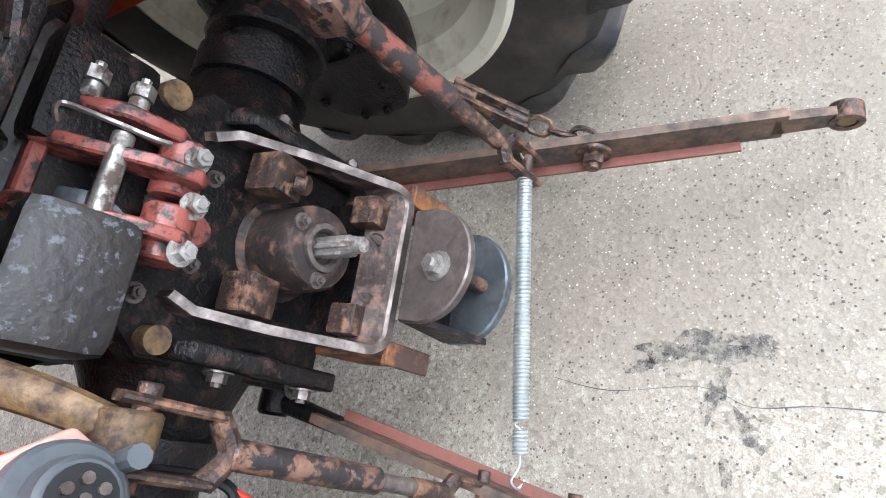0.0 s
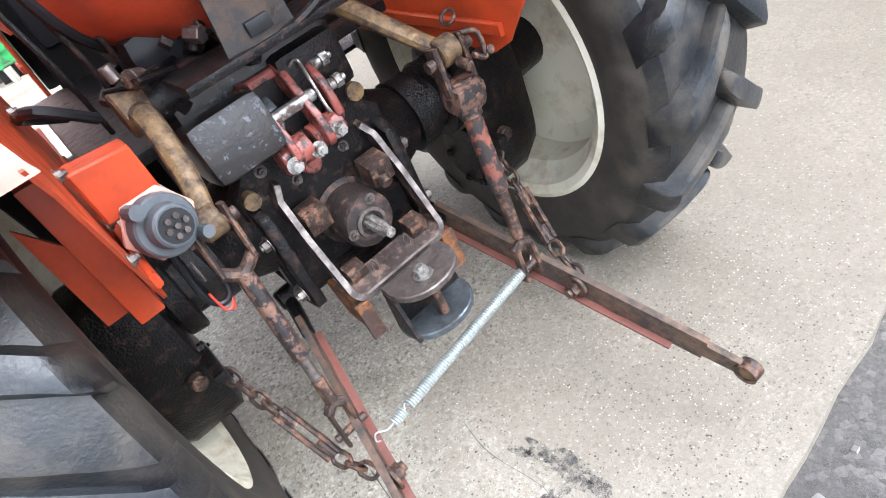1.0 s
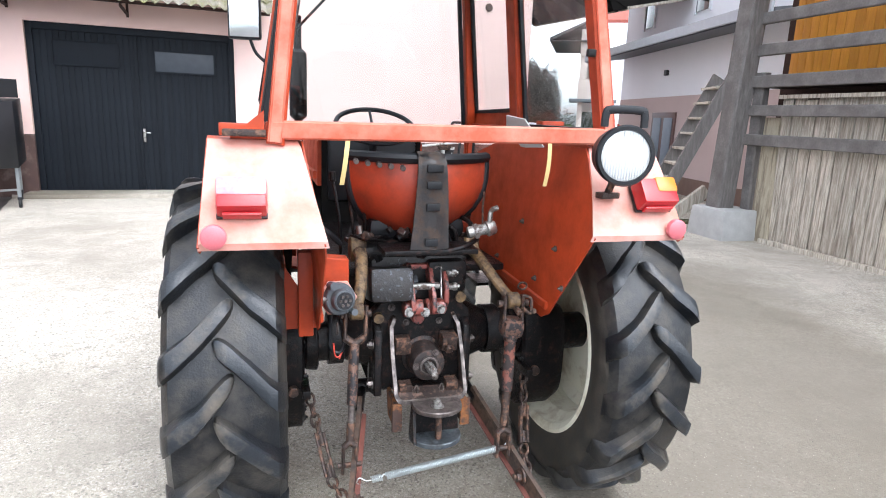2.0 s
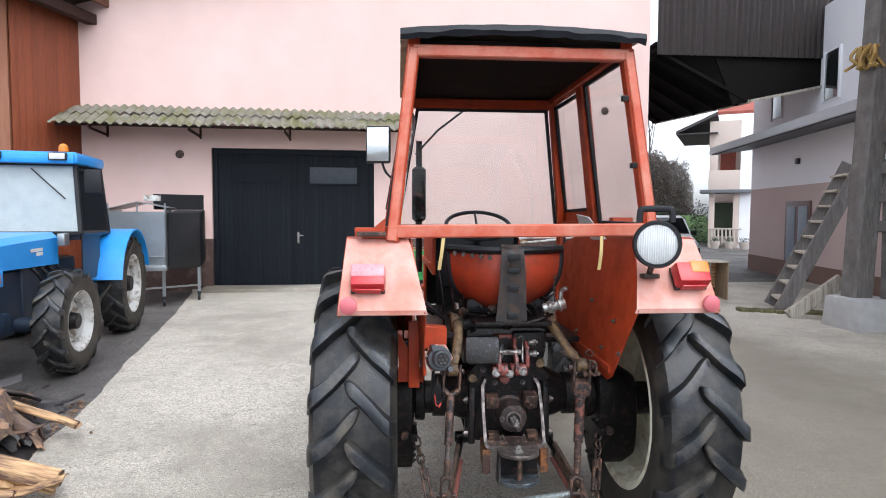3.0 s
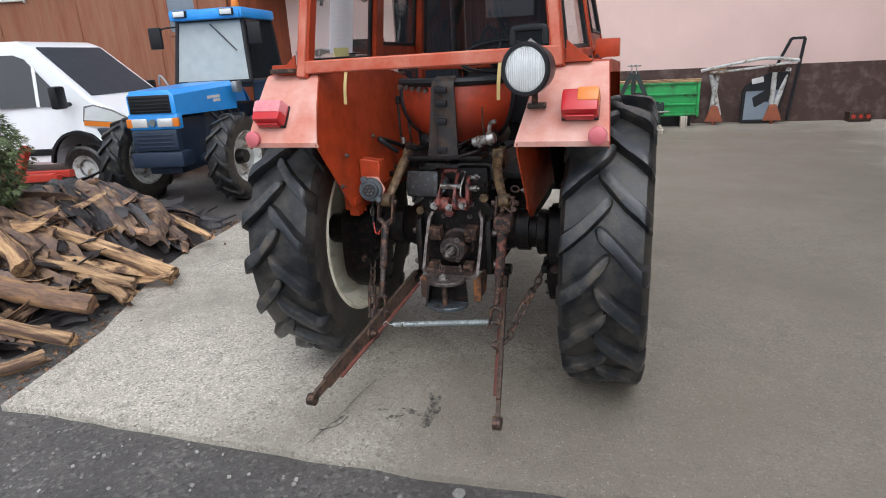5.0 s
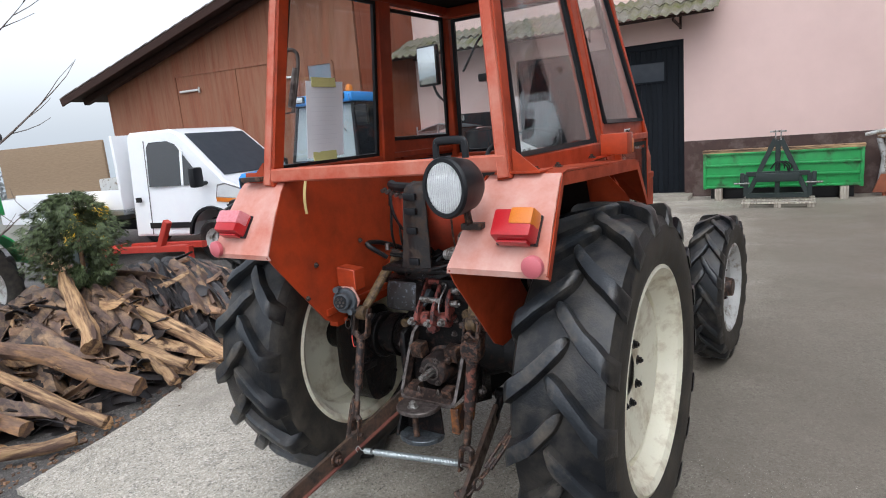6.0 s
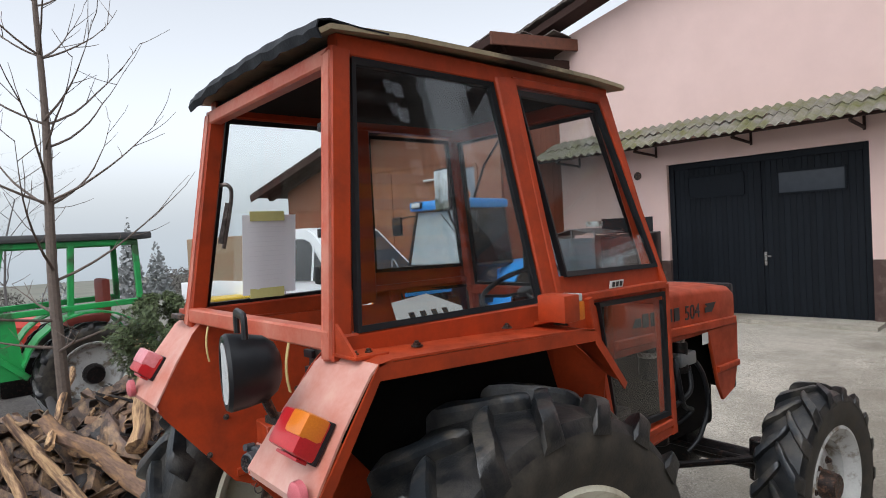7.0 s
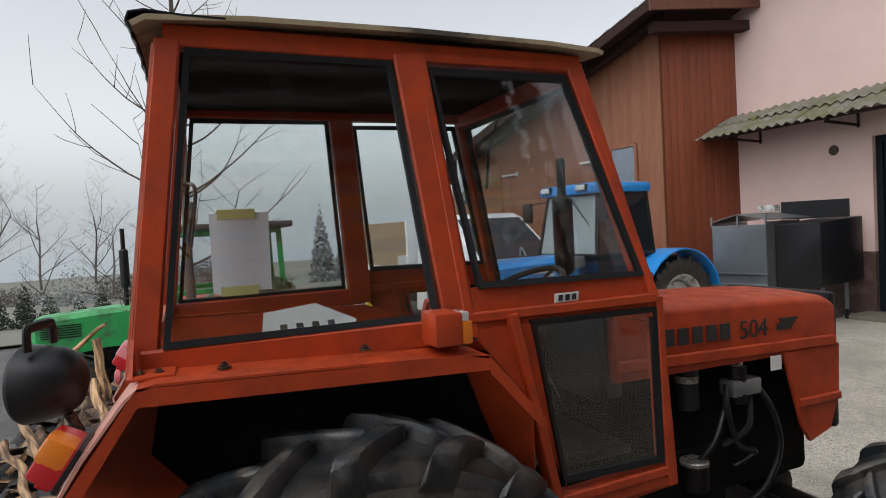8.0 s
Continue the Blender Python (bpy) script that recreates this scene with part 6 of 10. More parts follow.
for k in range(3):
    bm = B()
    x = -0.30 + 0.05 * k
    tube(bm, curve_pts([(x, 0.10, 1.05), (x - 0.01, 0.06, 1.20), (x - 0.03, 0.10, 1.34)], 5), 0.006, 8)
    rod(bm, (x - 0.03, 0.10, 1.34), (x - 0.032, 0.105, 1.38), 0.014, 0.012, 10, 0.003)
    part("lever", bm, "grime", hoses)

# steering wheel, column, dash
sw = part("steering_wheel", B(), "black", tractor, at=pose(-0.02, 0.93, 1.545, 24, 0, 0))
bm = B()
tube(bm, [(0.205 * math.cos(a), 0.205 * math.sin(a), 0) for a in np.linspace(0, 2 * math.pi, 37)[:-1]], 0.013, 8, True)
part("rim", bm, "black", sw)
for a in (90, 210, 330):
    bm = B()
    tube(bm, [(0, 0, -0.03), (0.1 * math.cos(radians(a)), 0.1 * math.sin(radians(a)), -0.025), (0.205 * math.cos(radians(a)), 0.205 * math.sin(radians(a)), 0)], 0.008, 8)
    part("spoke", bm, "black", sw)
bm = B()
rod(bm, (0, 0, -0.05), (0, 0, -0.01), 0.035, seg=16, bevel=0.005)
rod(bm, (0, 0, -0.5), (0, 0, -0.05), 0.022, seg=12)
part("hub", bm, "black", sw)
bm = B()
box(bm, (0, 1.17, 1.30), (0.50, 0.14, 0.36), 0.03)
part("dashboard", bm, "black", tractor)
# firewall blackened to paint the dim inside of the cab
bm = B()
prism(bm, [(-0.28, 1.13, 0.96), (0.28, 1.13, 0.96), (0.28, 1.13, 1.50), (-0.28, 1.13, 1.50)], (0, 0.006, 0))
part("firewall", bm, "undercoat", cab, "firewall sheet painted black for the shade in the cab")
bm = B()
prism(bm, [(0.35, -0.10, 1.515), (0.48, -0.12, 1.52), (0.50, 0.13, 1.525), (0.40, 0.16, 1.52), (0.33, 0.05, 1.51)], (0, 0, 0.004))
plate = part("loose_white_sheet", bm, "whitedecal", cab, "loose white sheet with black marks", at=pose(0.02, 0, 0.02, 0, -28, 0) @ Matrix.Identity(4))
plate.matrix_basis = pose(0.41, 0.0, 1.555, 0, 55, 0) @ pose(-0.41, 0, -1.515)
for k in range(4):
    bm = B()
    box(bm, (0.42, -0.05 + k * 0.045, 1.523), (0.05, 0.02, 0.003))
    o = part("black_bar", bm, "ink", plate)

# paper sheet taped to the left window
ps = part("notice_sheet", B(), "paper", cab)
bm = B()
sheet(bm, [[(-0.523 + 0.004 * math.sin(6 * t) + (z - 1.6) * 0.13, -0.215 + 0.235 * t, z) for t in np.linspace(0, 1, 8)] for z in np.linspace(1.60, 1.93, 8)], 0.002)
part("paper", bm, "paper", ps, "white printed paper sheet")
for z in (1.925, 1.605):
    bm = B()
    box(bm, (-0.517 + (z - 1.6) * 0.13, -0.11, z), (0.004, 0.15, 0.04))
    part("tape", bm, "tape", ps, "yellowed tape")
for k in range(12):
    bm = B()
    z = 1.66 + k * 0.02
    box(bm, (-0.5165 + (z - 1.6) * 0.13, -0.11, z), (0.0008, 0.17 * (0.6 + 0.4 * abs(math.sin(k * 2.1))), 0.0022))
    part("print_line", bm, M.setdefault("paleink", mat("pale_grey_print", (0.82, 0.82, 0.86), (0.79, 0.79, 0.83), 0.8, bump=0.0)), ps)

# left rear window stay
bm = B()
tube(bm, curve_pts([(-0.49, -0.30, 2.05), (-0.47, -0.27, 2.05), (-0.465, -0.26, 2.0), (-0.50, -0.29, 1.80)], 4), 0.008, 8)
rod(bm, (-0.475, -0.27, 1.98), (-0.50, -0.30, 1.82), 0.012, seg=8)
part("window_stay", bm, "steel", cab)
# small hinges on the right rear post
for z in (1.83, 2.12):
    bm = B()
    p = lerp(C["rb"], C["rt"], (z - 1.5) / 0.83)
    box(bm, (p[0] - 0.04, p[1] - 0.02, z), (0.03, 0.02, 0.025), 0.004)
    part("hinge", bm, "grime", cab)

# mirror on its arm
mi = part("mirror", B(), "black", tractor, at=pose(-0.66, 1.02, 2.06, 0, 0, -8))
bm = B()
box(bm, (0, 0, 0), (0.16, 0.035, 0.24), 0.03)
part("shell", bm, "black", mi)
bm = B()
box(bm, (0, -0.019, 0), (0.14, 0.004, 0.215), 0.0015)
part("glass", bm, mat("mirror_glass", (0.75, 0.76, 0.76), (0.68, 0.69, 0.69), 0.10, 1.0, bump=0.0), mi)
bm = B()
tube(bm, curve_pts([(0.02, 0.0, -0.10), (0.05, 0.01, -0.18), (0.12, 0.02, -0.24)], 4), 0.008, 8)
part("arm", bm, "black", mi)

# exhaust stack and wiper
ex = part("exhaust", B(), "grime", tractor)
bm = B()
rod(bm, (-0.385, 1.41, 1.20), (-0.385, 1.41, 1.62), 0.024, seg=16)
rod(bm, (-0.385, 1.41, 1.56), (-0.385, 1.41, 1.95), 0.05, 0.05, 20, 0.02)
rod(bm, (-0.385, 1.41, 1.93), (-0.385, 1.41, 2.13), 0.022, seg=14)
part("silencer", bm, "grime", ex)
bm = B()
tube(bm, [(-0.42, 1.02, 2.0), (-0.28, 0.97, 2.15), (-0.12, 0.94, 2.27)], 0.007, 6)
part("wiper", bm, "black", cab)

# side of the hood: decals, lamp bracket; pumps and hoses under it
dec = part("decal_strip", B(), "greydecal", hood)
bm = B()
prism(bm, [(0.3205, 1.29, 1.325), (0.3205, 1.365, 1.322), (0.3205, 1.365, 1.365), (0.3205, 1.32, 1.368)], (0.003, 0, 0))
part("decal_block", bm, "ink", dec)
bm = B()
prism(bm, [(0.3205, 1.985, 1.315), (0.3205, 2.06, 1.312), (0.3205, 2.11, 1.362), (0.3205, 1.99, 1.363), (0.3205, 2.01, 1.345), (0.3205, 1.985, 1.34)], (0.003, 0, 0))
part("decal_block", bm, "ink", dec)
for k in range(5):
    bm = B()
    y = 1.385 + k * 0.072
    box(bm, (0.321, y + 0.02, 1.348 - 0.02 * k * 0.078), (0.004, 0.050, 0.066))
    part("letter_bar", bm, "ink", dec)
tc = bpy.data.curves.new("number_text", "FONT")
tc.body, tc.size, tc.extrude = "504", 0.108, 0.0015
to = new("number_text", tc)
to.parent = dec
to.matrix_basis = pose(0.3225, 1.768, 1.300, 90, 0, 90)
tc.materials.append(M["ink"])
bm = B()
box(bm, (0.604, 0.765, 1.592), (0.004, 0.085, 0.028), 0.001, (0, 10, 0))
st = part("sticker", bm, "whitedecal", cab, "small white sticker with dark marks")
for k in range(3):
    bm = B()
    box(bm, (0.607, 0.742 + k * 0.024, 1.592), (0.003, 0.014, 0.018), 0, (0, 10, 0))
    part("dark_mark", bm, "ink", st)
en = part("engine_fittings", B(), "grime", tractor)
for p, r, h, m in (((0.22, 1.575, 1.02), 0.05, 0.17, "black"), ((0.22, 1.575, 1.13), 0.051, 0.035, "bright"), ((0.26, 1.565, 0.70), 0.055, 0.10, "grime"), ((0.26, 1.565, 0.80), 0.058, 0.02, "bright"), ((0.27, 1.80, 1.02), 0.04, 0.16, "grime"), ((0.27, 1.80, 1.16), 0.027, 0.06, "bright"), ((0.27, 1.80, 1.215), 0.012, 0.025, "bright")):
    bm = B()
    rod(bm, p, (p[0], p[1], p[2] + h), r, r, 18, 0.004)
    part("canister", bm, m, en)
bm = B()
box(bm, (0.27, 1.82, 1.09), (0.08, 0.16, 0.07), 0.012)
part("pump_head", bm, "galv", en)
for P in ([(0.27, 1.74, 1.10), (0.31, 1.70, 1.02), (0.30, 1.76, 0.86), (0.28, 1.88, 0.80), (0.24, 1.80, 0.74)], [(0.27, 1.88, 1.11), (0.32, 1.93, 1.0), (0.32, 1.98, 0.82), (0.30, 1.92, 0.66), (0.26, 1.86, 0.58)],
          [(0.27, 1.74, 1.04), (0.30, 1.64, 0.90), (0.26, 1.58, 0.80)], [(0.28, 1.86, 1.04), (0.32, 1.80, 0.93), (0.28, 1.70, 0.86)]):
    bm = B()
    tube(bm, curve_pts(P, 5), 0.013, 8)
    part("hose", bm, "black", en)
bm = B()
box(bm, (0.33, 1.96, 1.18), (0.004, 0.06, 0.06))
part("label_plate", bm, "whitedecal", en)

# front axle with drive housings
fa = part("front_axle", B(), "grime", tractor)
bm = B()
rod(bm, (-0.60, 2.17, 0.50), (0.60, 2.17, 0.50), 0.055, 0.055, 16)
box(bm, (0, 2.17, 0.50), (0.30, 0.22, 0.20), 0.05)
for s in (1, -1):
    rod(bm, (s * 0.50, 2.17, 0.40), (s * 0.50, 2.17, 0.62), 0.055, 0.05, 16, 0.006)
part("beam", bm, "grime", fa)
bm = B()
rod(bm, (-0.55, 2.02, 0.55), (0.58, 2.02, 0.55), 0.016, seg=10)
rod(bm, (0.30, 1.55, 0.60), (0.55, 2.05, 0.56), 0.018, seg=10)
part("tie_rod", bm, "grime", fa)
# step on the right
stp = part("step", B(), "grime", tractor)
bm = B()
tube(bm, curve_pts([(0.56, 0.98, 0.93), (0.60, 0.99, 0.80), (0.62, 0.98, 0.70), (0.62, 0.78, 0.70)], 5), 0.012, 8)
box(bm, (0.60, 0.88, 0.70), (0.12, 0.22, 0.018), 0.005)
part("tread", bm, "grime", stp)
# wide black sheet under the fender, sides of the footwell
for s in (1, -1):
    bm = B()
    prism(bm, [(s * 0.42, 0.60, 0.86), (s * 0.58, 0.66, 0.88), (s * 0.58, 1.15, 0.92), (s * 0.42, 1.15, 0.92)], (0, 0, 0.012))
    part("footwell_floor", bm, "orange", cab)


# ---- double door ----
door_1 = setting(thing("door_1", "", "", at=house), "closed black-blue boarded double door with grey panes", "door")
bm = B()
box(bm, ((D0 + D1) / 2, 0.16, DH / 2), (D1 - D0, 0.04, DH))
part("backing", bm, "doorwood", door_1)
bw = 0.098
bm = B()
box(bm, (0, 0, 0), (bw - 0.004, 0.022, 1.0), 0.002)
plank = part("board", bm, "doorwood", door_1)
nb = int((D1 - D0 - 0.2) / bw)
for k in range(nb):
    x = D0 + 0.1 + bw * (k + 0.5)
    o = new("board", plank.data)
    o.parent = door_1
    o.matrix_basis = Matrix.Translation((x, 0.135, DH / 2)) @ Matrix.Diagonal((1, 1, DH - 0.12, 1))
bpy.data.objects.remove(plank)
bm = B()
for x0, x1, z0, z1 in ((D0, D0 + 0.1, 0, DH), (D1 - 0.1, D1, 0, DH), (D0 + 0.1, D1 - 0.1, DH - 0.12, DH), (4.195, 4.255, 0.02, DH - 0.12)):
    box(bm, ((x0 + x1) / 2, 0.11, (z0 + z1) / 2), (x1 - x0, 0.05, z1 - z0), 0.006)
part("door_frame", bm, "doorwood", door_1)
for x0, x1, z0, z1, m in ((4.52, 5.55, 2.22, 2.60, "greypane"), (2.92, 3.95, 2.27, 2.68, "doorwood")):
    bm = B()
    box(bm, ((x0 + x1) / 2, 0.118, (z0 + z1) / 2), (x1 - x0, 0.02, z1 - z0), 0.004)
    w = part("pane", bm, m, door_1, "dark grey upper pane" if m == "greypane" else "")
    bm = B()
    for a, b in (((x0, z0), (x1, z0)), ((x1, z0), (x1, z1)), ((x1, z1), (x0, z1)), ((x0, z1), (x0, z0))):
        beam(bm, (a[0], 0.105, a[1]), (b[0], 0.105, b[1]), 0.03, 0.03, (0, 1, 0))
    part("pane_trim", bm, "doorwood", w)
bm = B()
box(bm, (4.29, 0.085, 1.08), (0.045, 0.012, 0.24), 0.005)
tube(bm, curve_pts([(4.29, 0.08, 1.13), (4.29, 0.03, 1.13), (4.33, 0.025, 1.13), (4.40, 0.028, 1.125)], 4), 0.010, 8)
part("door_handle", bm, "bright", door_1, "pale metal lever handle")
bm = B()
box(bm, ((D0 + D1) / 2, -0.25, 0.02), (D1 - D0 + 0.3, 0.7, 0.10), 0.02)
setting(part("door_sill", bm, "concrete", at=house), "worn concrete sill before the door", "sill")

# round vent holes and rusty stains on the wall
for x, z in ((1.93, 2.80), (11.05, 3.92)):
    bm = B()
    rod(bm, (x, -0.02, z), (x, 0.01, z), 0.085, 0.08, 16, 0.01)
    setting(part("wall_vent", bm, "rust", at=house), "small round rusty wall vent", "vent")

# ---- corrugated awning over the door ----
awning = setting(thing("awning", "", "", at=house), "mossy corrugated fibre-cement awning over the door", "awning")
AW0, AW1 = -0.10, 6.55
nsheet = 7
rnd = random.Random(3)
for r_, (ya, za, yb, zb) in enumerate(((0.02, 3.76, -0.50, 3.53), (-0.42, 3.545, -0.98, 3.28))):
    for k in range(nsheet):
        x0 = AW0 + (AW1 - AW0) * k / nsheet - 0.03
        x1 = AW0 + (AW1 - AW0) * (k + 1) / nsheet + 0.03
        dz = rnd.uniform(-0.012, 0.012)
        n_ = 34
        grid = []
        for t in np.linspace(0, 1, 5):
            y, z = ya + (yb - ya) * t, za + (zb - za) * t + dz - 0.015 * r_
            grid.append([(x0 + (x1 - x0) * j / n_, y + (0.03 * noise.noise((x0, j * 0.4, 3)) if t == 1 else 0), z + 0.026 * math.cos(2 * math.pi * (x0 + (x1 - x0) * j / n_) / 0.177) + 0.008 * (k % 2)) for j in range(n_ + 1)])
        bm = B()
        sheet(bm, [list(reversed(g)) for g in grid], 0.008)
        part("corrugated_sheet", bm, "moss", awning)
for x in (0.55, 2.35, 4.15, 5.85):
    bm = B()
    beam(bm, (x, 0.0, 3.12), (x, 0.0, 3.62), 0.04, 0.04, (0, 1, 0))
    beam(bm, (x, 0.0, 3.16), (x, -0.88, 3.20), 0.035, 0.04)
    beam(bm, (x, -0.88, 3.20), (x, 0.0, 3.62), 0.03, 0.03)
    part("bracket", bm, "eaveswood", awning, "dark bracket")
for y, z in ((-0.85, 3.26), (-0.40, 3.46)):
    bm = B()
    beam(bm, (AW0 + 0.05, y, z), (AW1 - 0.05, y, z), 0.05, 0.05)
    part("batten", bm, "eaveswood", awning)

# ---- brown timber barn ----
BC, BANG = Vector((-7.35, 8.35, 0)), 10.0
barn_m = pose(BC.x, BC.y, 0, 0, 0, BANG)
barn = setting(thing("barn", "", "", at=barn_m), "red-brown boarded timber barn with a tiled lean-to roof", "barn")
BL = 7.75


def barn_top(x):
    return 5.62 + x * 0.285


bd = 0.152
nb = int(BL / bd)
for k in range(nb):
    x = -bd * (k + 0.5)
    top = barn_top(x) - 0.1
    bm = B()
    prism(bm, [(x - bd / 2 + 0.001, -0.012, -0.25), (x + bd / 2 - 0.001, -0.012, -0.25), (x + bd / 2 - 0.001, -0.012, top + bd / 2 * 0.285), (x - bd / 2 + 0.001, -0.012, top - bd / 2 * 0.285)], (0, 0.034, 0))
    part("board", bm, "barnwood", barn)
bm = B()
prism(bm, [(-BL, 0.02, -0.3), (0, 0.02, -0.3), (0, 0.02, barn_top(0) - 0.1), (-BL, 0.02, barn_top(-BL) - 0.1)], (0, 0.12, 0))
prism(bm, [(-0.14, 0.14, -0.3), (0.05, 0.14, -0.3), (0.69, 1.5, -0.3), (0.45, 1.5, -0.3)], (0, 0, barn_top(0) + 0.25))
part("frame", bm, "barnwood", barn)
for k in range(12):
    y = 0.03 + 0.13 * (k + 0.5)
    bm = B()
    box(bm, (0.012 + y * 0.48, y * 0.995, 2.65), (0.026 + 0.004 * (k % 2), 0.141, 5.8), 0.003, (0, 0, -25.6))
    part("side_board", bm, mat("deep_red_brown_boards", (0.24, 0.056, 0.018), (0.165, 0.038, 0.014), 0.55, bump=0.35, stretch=(5, 5, 0.5), island=0.14) if k == 0 else bpy.data.materials["deep_red_brown_boards"], barn)
# sliding door rails, seams, shutters and pale tubes
for a, b, w, m in (((-5.25, -0.024, 3.52), (-1.6, -0.024, 3.52), 0.07, "barnwood"), ((-3.35, -0.024, 0.2), (-3.35, -0.024, 3.5), 0.04, "barnwood"), ((-5.25, -0.024, 0.2), (-5.25, -0.024, 3.5), 0.04, "barnwood"), ((-1.6, -0.024, 0.2), (-1.6, -0.024, 3.5), 0.04, "barnwood")):
    bm = B()
    beam(bm, a, b, 0.02, w, (0, 0, 1) if a[2] == b[2] else (1, 0, 0))
    part("batten", bm, m, barn)
for x0 in (-5.1, -2.2):
    bm = B()
    rod(bm, (x0, -0.07, 3.12), (x0 + 0.62, -0.07, 3.12), 0.028, seg=12, bevel=0.005)
    box(bm, (x0 + 0.62, -0.07, 3.12), (0.03, 0.05, 0.13), 0.01)
    part("tube_lamp", bm, "whitedecal", barn, "pale tube lamp")
win = part("window", B(), "bluegrey", barn)
bm = B()
box(bm, (-0.98, -0.025, 2.80), (0.60, 0.02, 1.02), 0.004)
part("shutter", bm, "bluegrey", win, "grey-blue shutter")
for a, b in (((-1.31, 2.26), (-1.31, 3.34)), ((-0.65, 2.26), (-0.65, 3.34)), ((-1.31, 2.26), (-0.65, 2.26)), ((-1.31, 3.34), (-0.65, 3.34))):
    bm = B()
    beam(bm, (a[0], -0.03, a[1]), (b[0], -0.03, b[1]), 0.07, 0.05, (0, 1, 0), 0.004)
    part("window_frame", bm, "barnwood", win)
# lean-to roof: rafters, fascia, tile courses
roof_b = part("roof", B(), "tile", barn)
bm = B()
ang = math.degrees(math.atan(0.285))
prism(bm, [(-BL - 0.75, -0.75, barn_top(-BL - 0.75)), (0.45, -0.75, barn_top(0.45)), (1.35, 1.6, barn_top(1.0)), (-BL - 0.75, 2.2, barn_top(-BL - 0.75))], (0, 0, 0.05))
part("decking", bm, "eaveswood", roof_b)
nt = 30
for k in range(nt):
    x = -BL - 0.75 + 0.331 * (k + 0.5)
    for j in range(9):
        if x > 0.42 + 0.38 * j * 0.345:
            continue
        bm = B()
        box(bm, (x, -0.62 + j * 0.345, barn_top(x) + 0.085 + 0.004 * ((k + j) % 2)), (0.40, 0.335, 0.03), 0.008, (0, -ang - 2.5, 0))
        part("roof_tile", bm, "tile", roof_b)
for a, b, w, h in (((0.46, -0.8, barn_top(0.46) - 0.02), (1.34, 1.55, barn_top(0.8) - 0.02), 0.06, 0.26), ((0.22, -0.5, barn_top(0.3) - 0.32), (1.0, 1.5, barn_top(0.5) - 0.32), 0.20, 0.20),
                   ((-BL - 0.75, -0.76, barn_top(-BL - 0.75) - 0.03), (0.45, -0.76, barn_top(0.45) - 0.03), 0.05, 0.18), ((-BL - 0.5, -0.25, barn_top(-BL - 0.5) - 0.1), (0.4, -0.25, barn_top(0.4) - 0.1), 0.16, 0.16)):
    bm = B()
    beam(bm, a, b, w, h, (0, 0, 1), 0.01)
    part("rafter", bm, mat("red_brown_fascia", (0.15, 0.05, 0.026), (0.10, 0.035, 0.02), 0.65, bump=0.3) if w == 0.06 else "eaveswood", roof_b)
# wall lamp bracket
bm = B()
tube(bm, curve_pts([(-1.75, -0.02, 4.35), (-1.70, -0.25, 4.40), (-1.5, -0.40, 4.25)], 5), 0.02, 8)
rod(bm, (-1.5, -0.40, 4.30), (-1.48, -0.42, 4.18), 0.05, 0.08, 12)
part("wall_lamp", bm, "black", barn)

# ---- galvanised feed bin on a wheeled stand, black hopper behind it ----
feeder = thing("feed_bin", "galvanised feed bin with black hopper on a wheeled stand", "feed bin", at=pose(-4.95, 7.75, 0, 0, 0, 14))
bm = B()
prism(bm, [(-0.43, -0.2, 0.70), (0.43, -0.2, 0.70), (0.43, -0.2, 1.62), (-0.43, -0.2, 1.62)], (0, 0.02, 0), 0.004)
prism(bm, [(0.43, -0.2, 0.62), (0.43, -0.2, 1.66), (0.43, 0.9, 1.66), (0.43, 0.6, 0.62)], (-0.015, 0, 0))
prism(bm, [(-0.43, -0.2, 0.62), (-0.43, -0.2, 1.66), (-0.43, 0.9, 1.66), (-0.43, 0.6, 0.62)], (0.015, 0, 0))
part("bin", bm, "galv", feeder, "dull galvanised sheet bin")
bm = B()
box(bm, (0, -0.22, 0.66), (0.88, 0.03, 0.09), 0.004)
box(bm, (0, -0.22, 0.86), (0.86, 0.02, 0.02), 0.003)
part("lip", bm, "galv", feeder)
bm = B()
prism(bm, [(-0.45, -0.22, 1.66), (0.0, -0.22, 1.78), (0.0, 1.3, 1.78), (-0.45, 1.3, 1.66)], (0, 0, 0.012))
prism(bm, [(0.0, -0.22, 1.78), (0.47, -0.22, 1.68), (0.47, 1.3, 1.68), (0.0, 1.3, 1.78)], (0, 0, 0.012))
for x in (-0.43, 0.0, 0.43):
    beam(bm, (x, -0.2, 1.6), (x, -0.2, 1.76), 0.025, 0.025, (0, 1, 0))
part("lid", bm, "galv", feeder)
bm = B()
prism(bm, [(0.44, 0.05, 0.62), (0.44, 0.05, 1.60), (0.44, 1.6, 1.66), (0.44, 1.6, 0.62)], (0.5, 0.35, 0), 0.01)
prism(bm, [(0.1, 1.0, 1.66), (0.95, 1.4, 1.66), (0.95, 1.4, 1.95), (0.1, 1.0, 1.95)], (0, 0.04, 0))
part("hopper", bm, "black", feeder, "black sheet hopper")
for x, y in ((-0.38, -0.1), (0.38, -0.1), (-0.38, 1.2), (0.85, 1.5), (0.9, 0.5)):
    bm = B()
    beam(bm, (x, y, 0.16), (x, y, 0.66), 0.05, 0.05, (0, 1, 0), 0.004)
    part("leg", bm, "galv", feeder)
    bm = B()
    rod(bm, (x - 0.02, y, 0.06), (x + 0.02, y, 0.06), 0.07, seg=16, bevel=0.01)
    box(bm, (x, y, 0.14), (0.06, 0.06, 0.05), 0.006)
    part("castor", bm, "black", feeder)
bm = B()
beam(bm, (-0.38, -0.1, 0.28), (0.9, 0.5, 0.28), 0.03, 0.03)
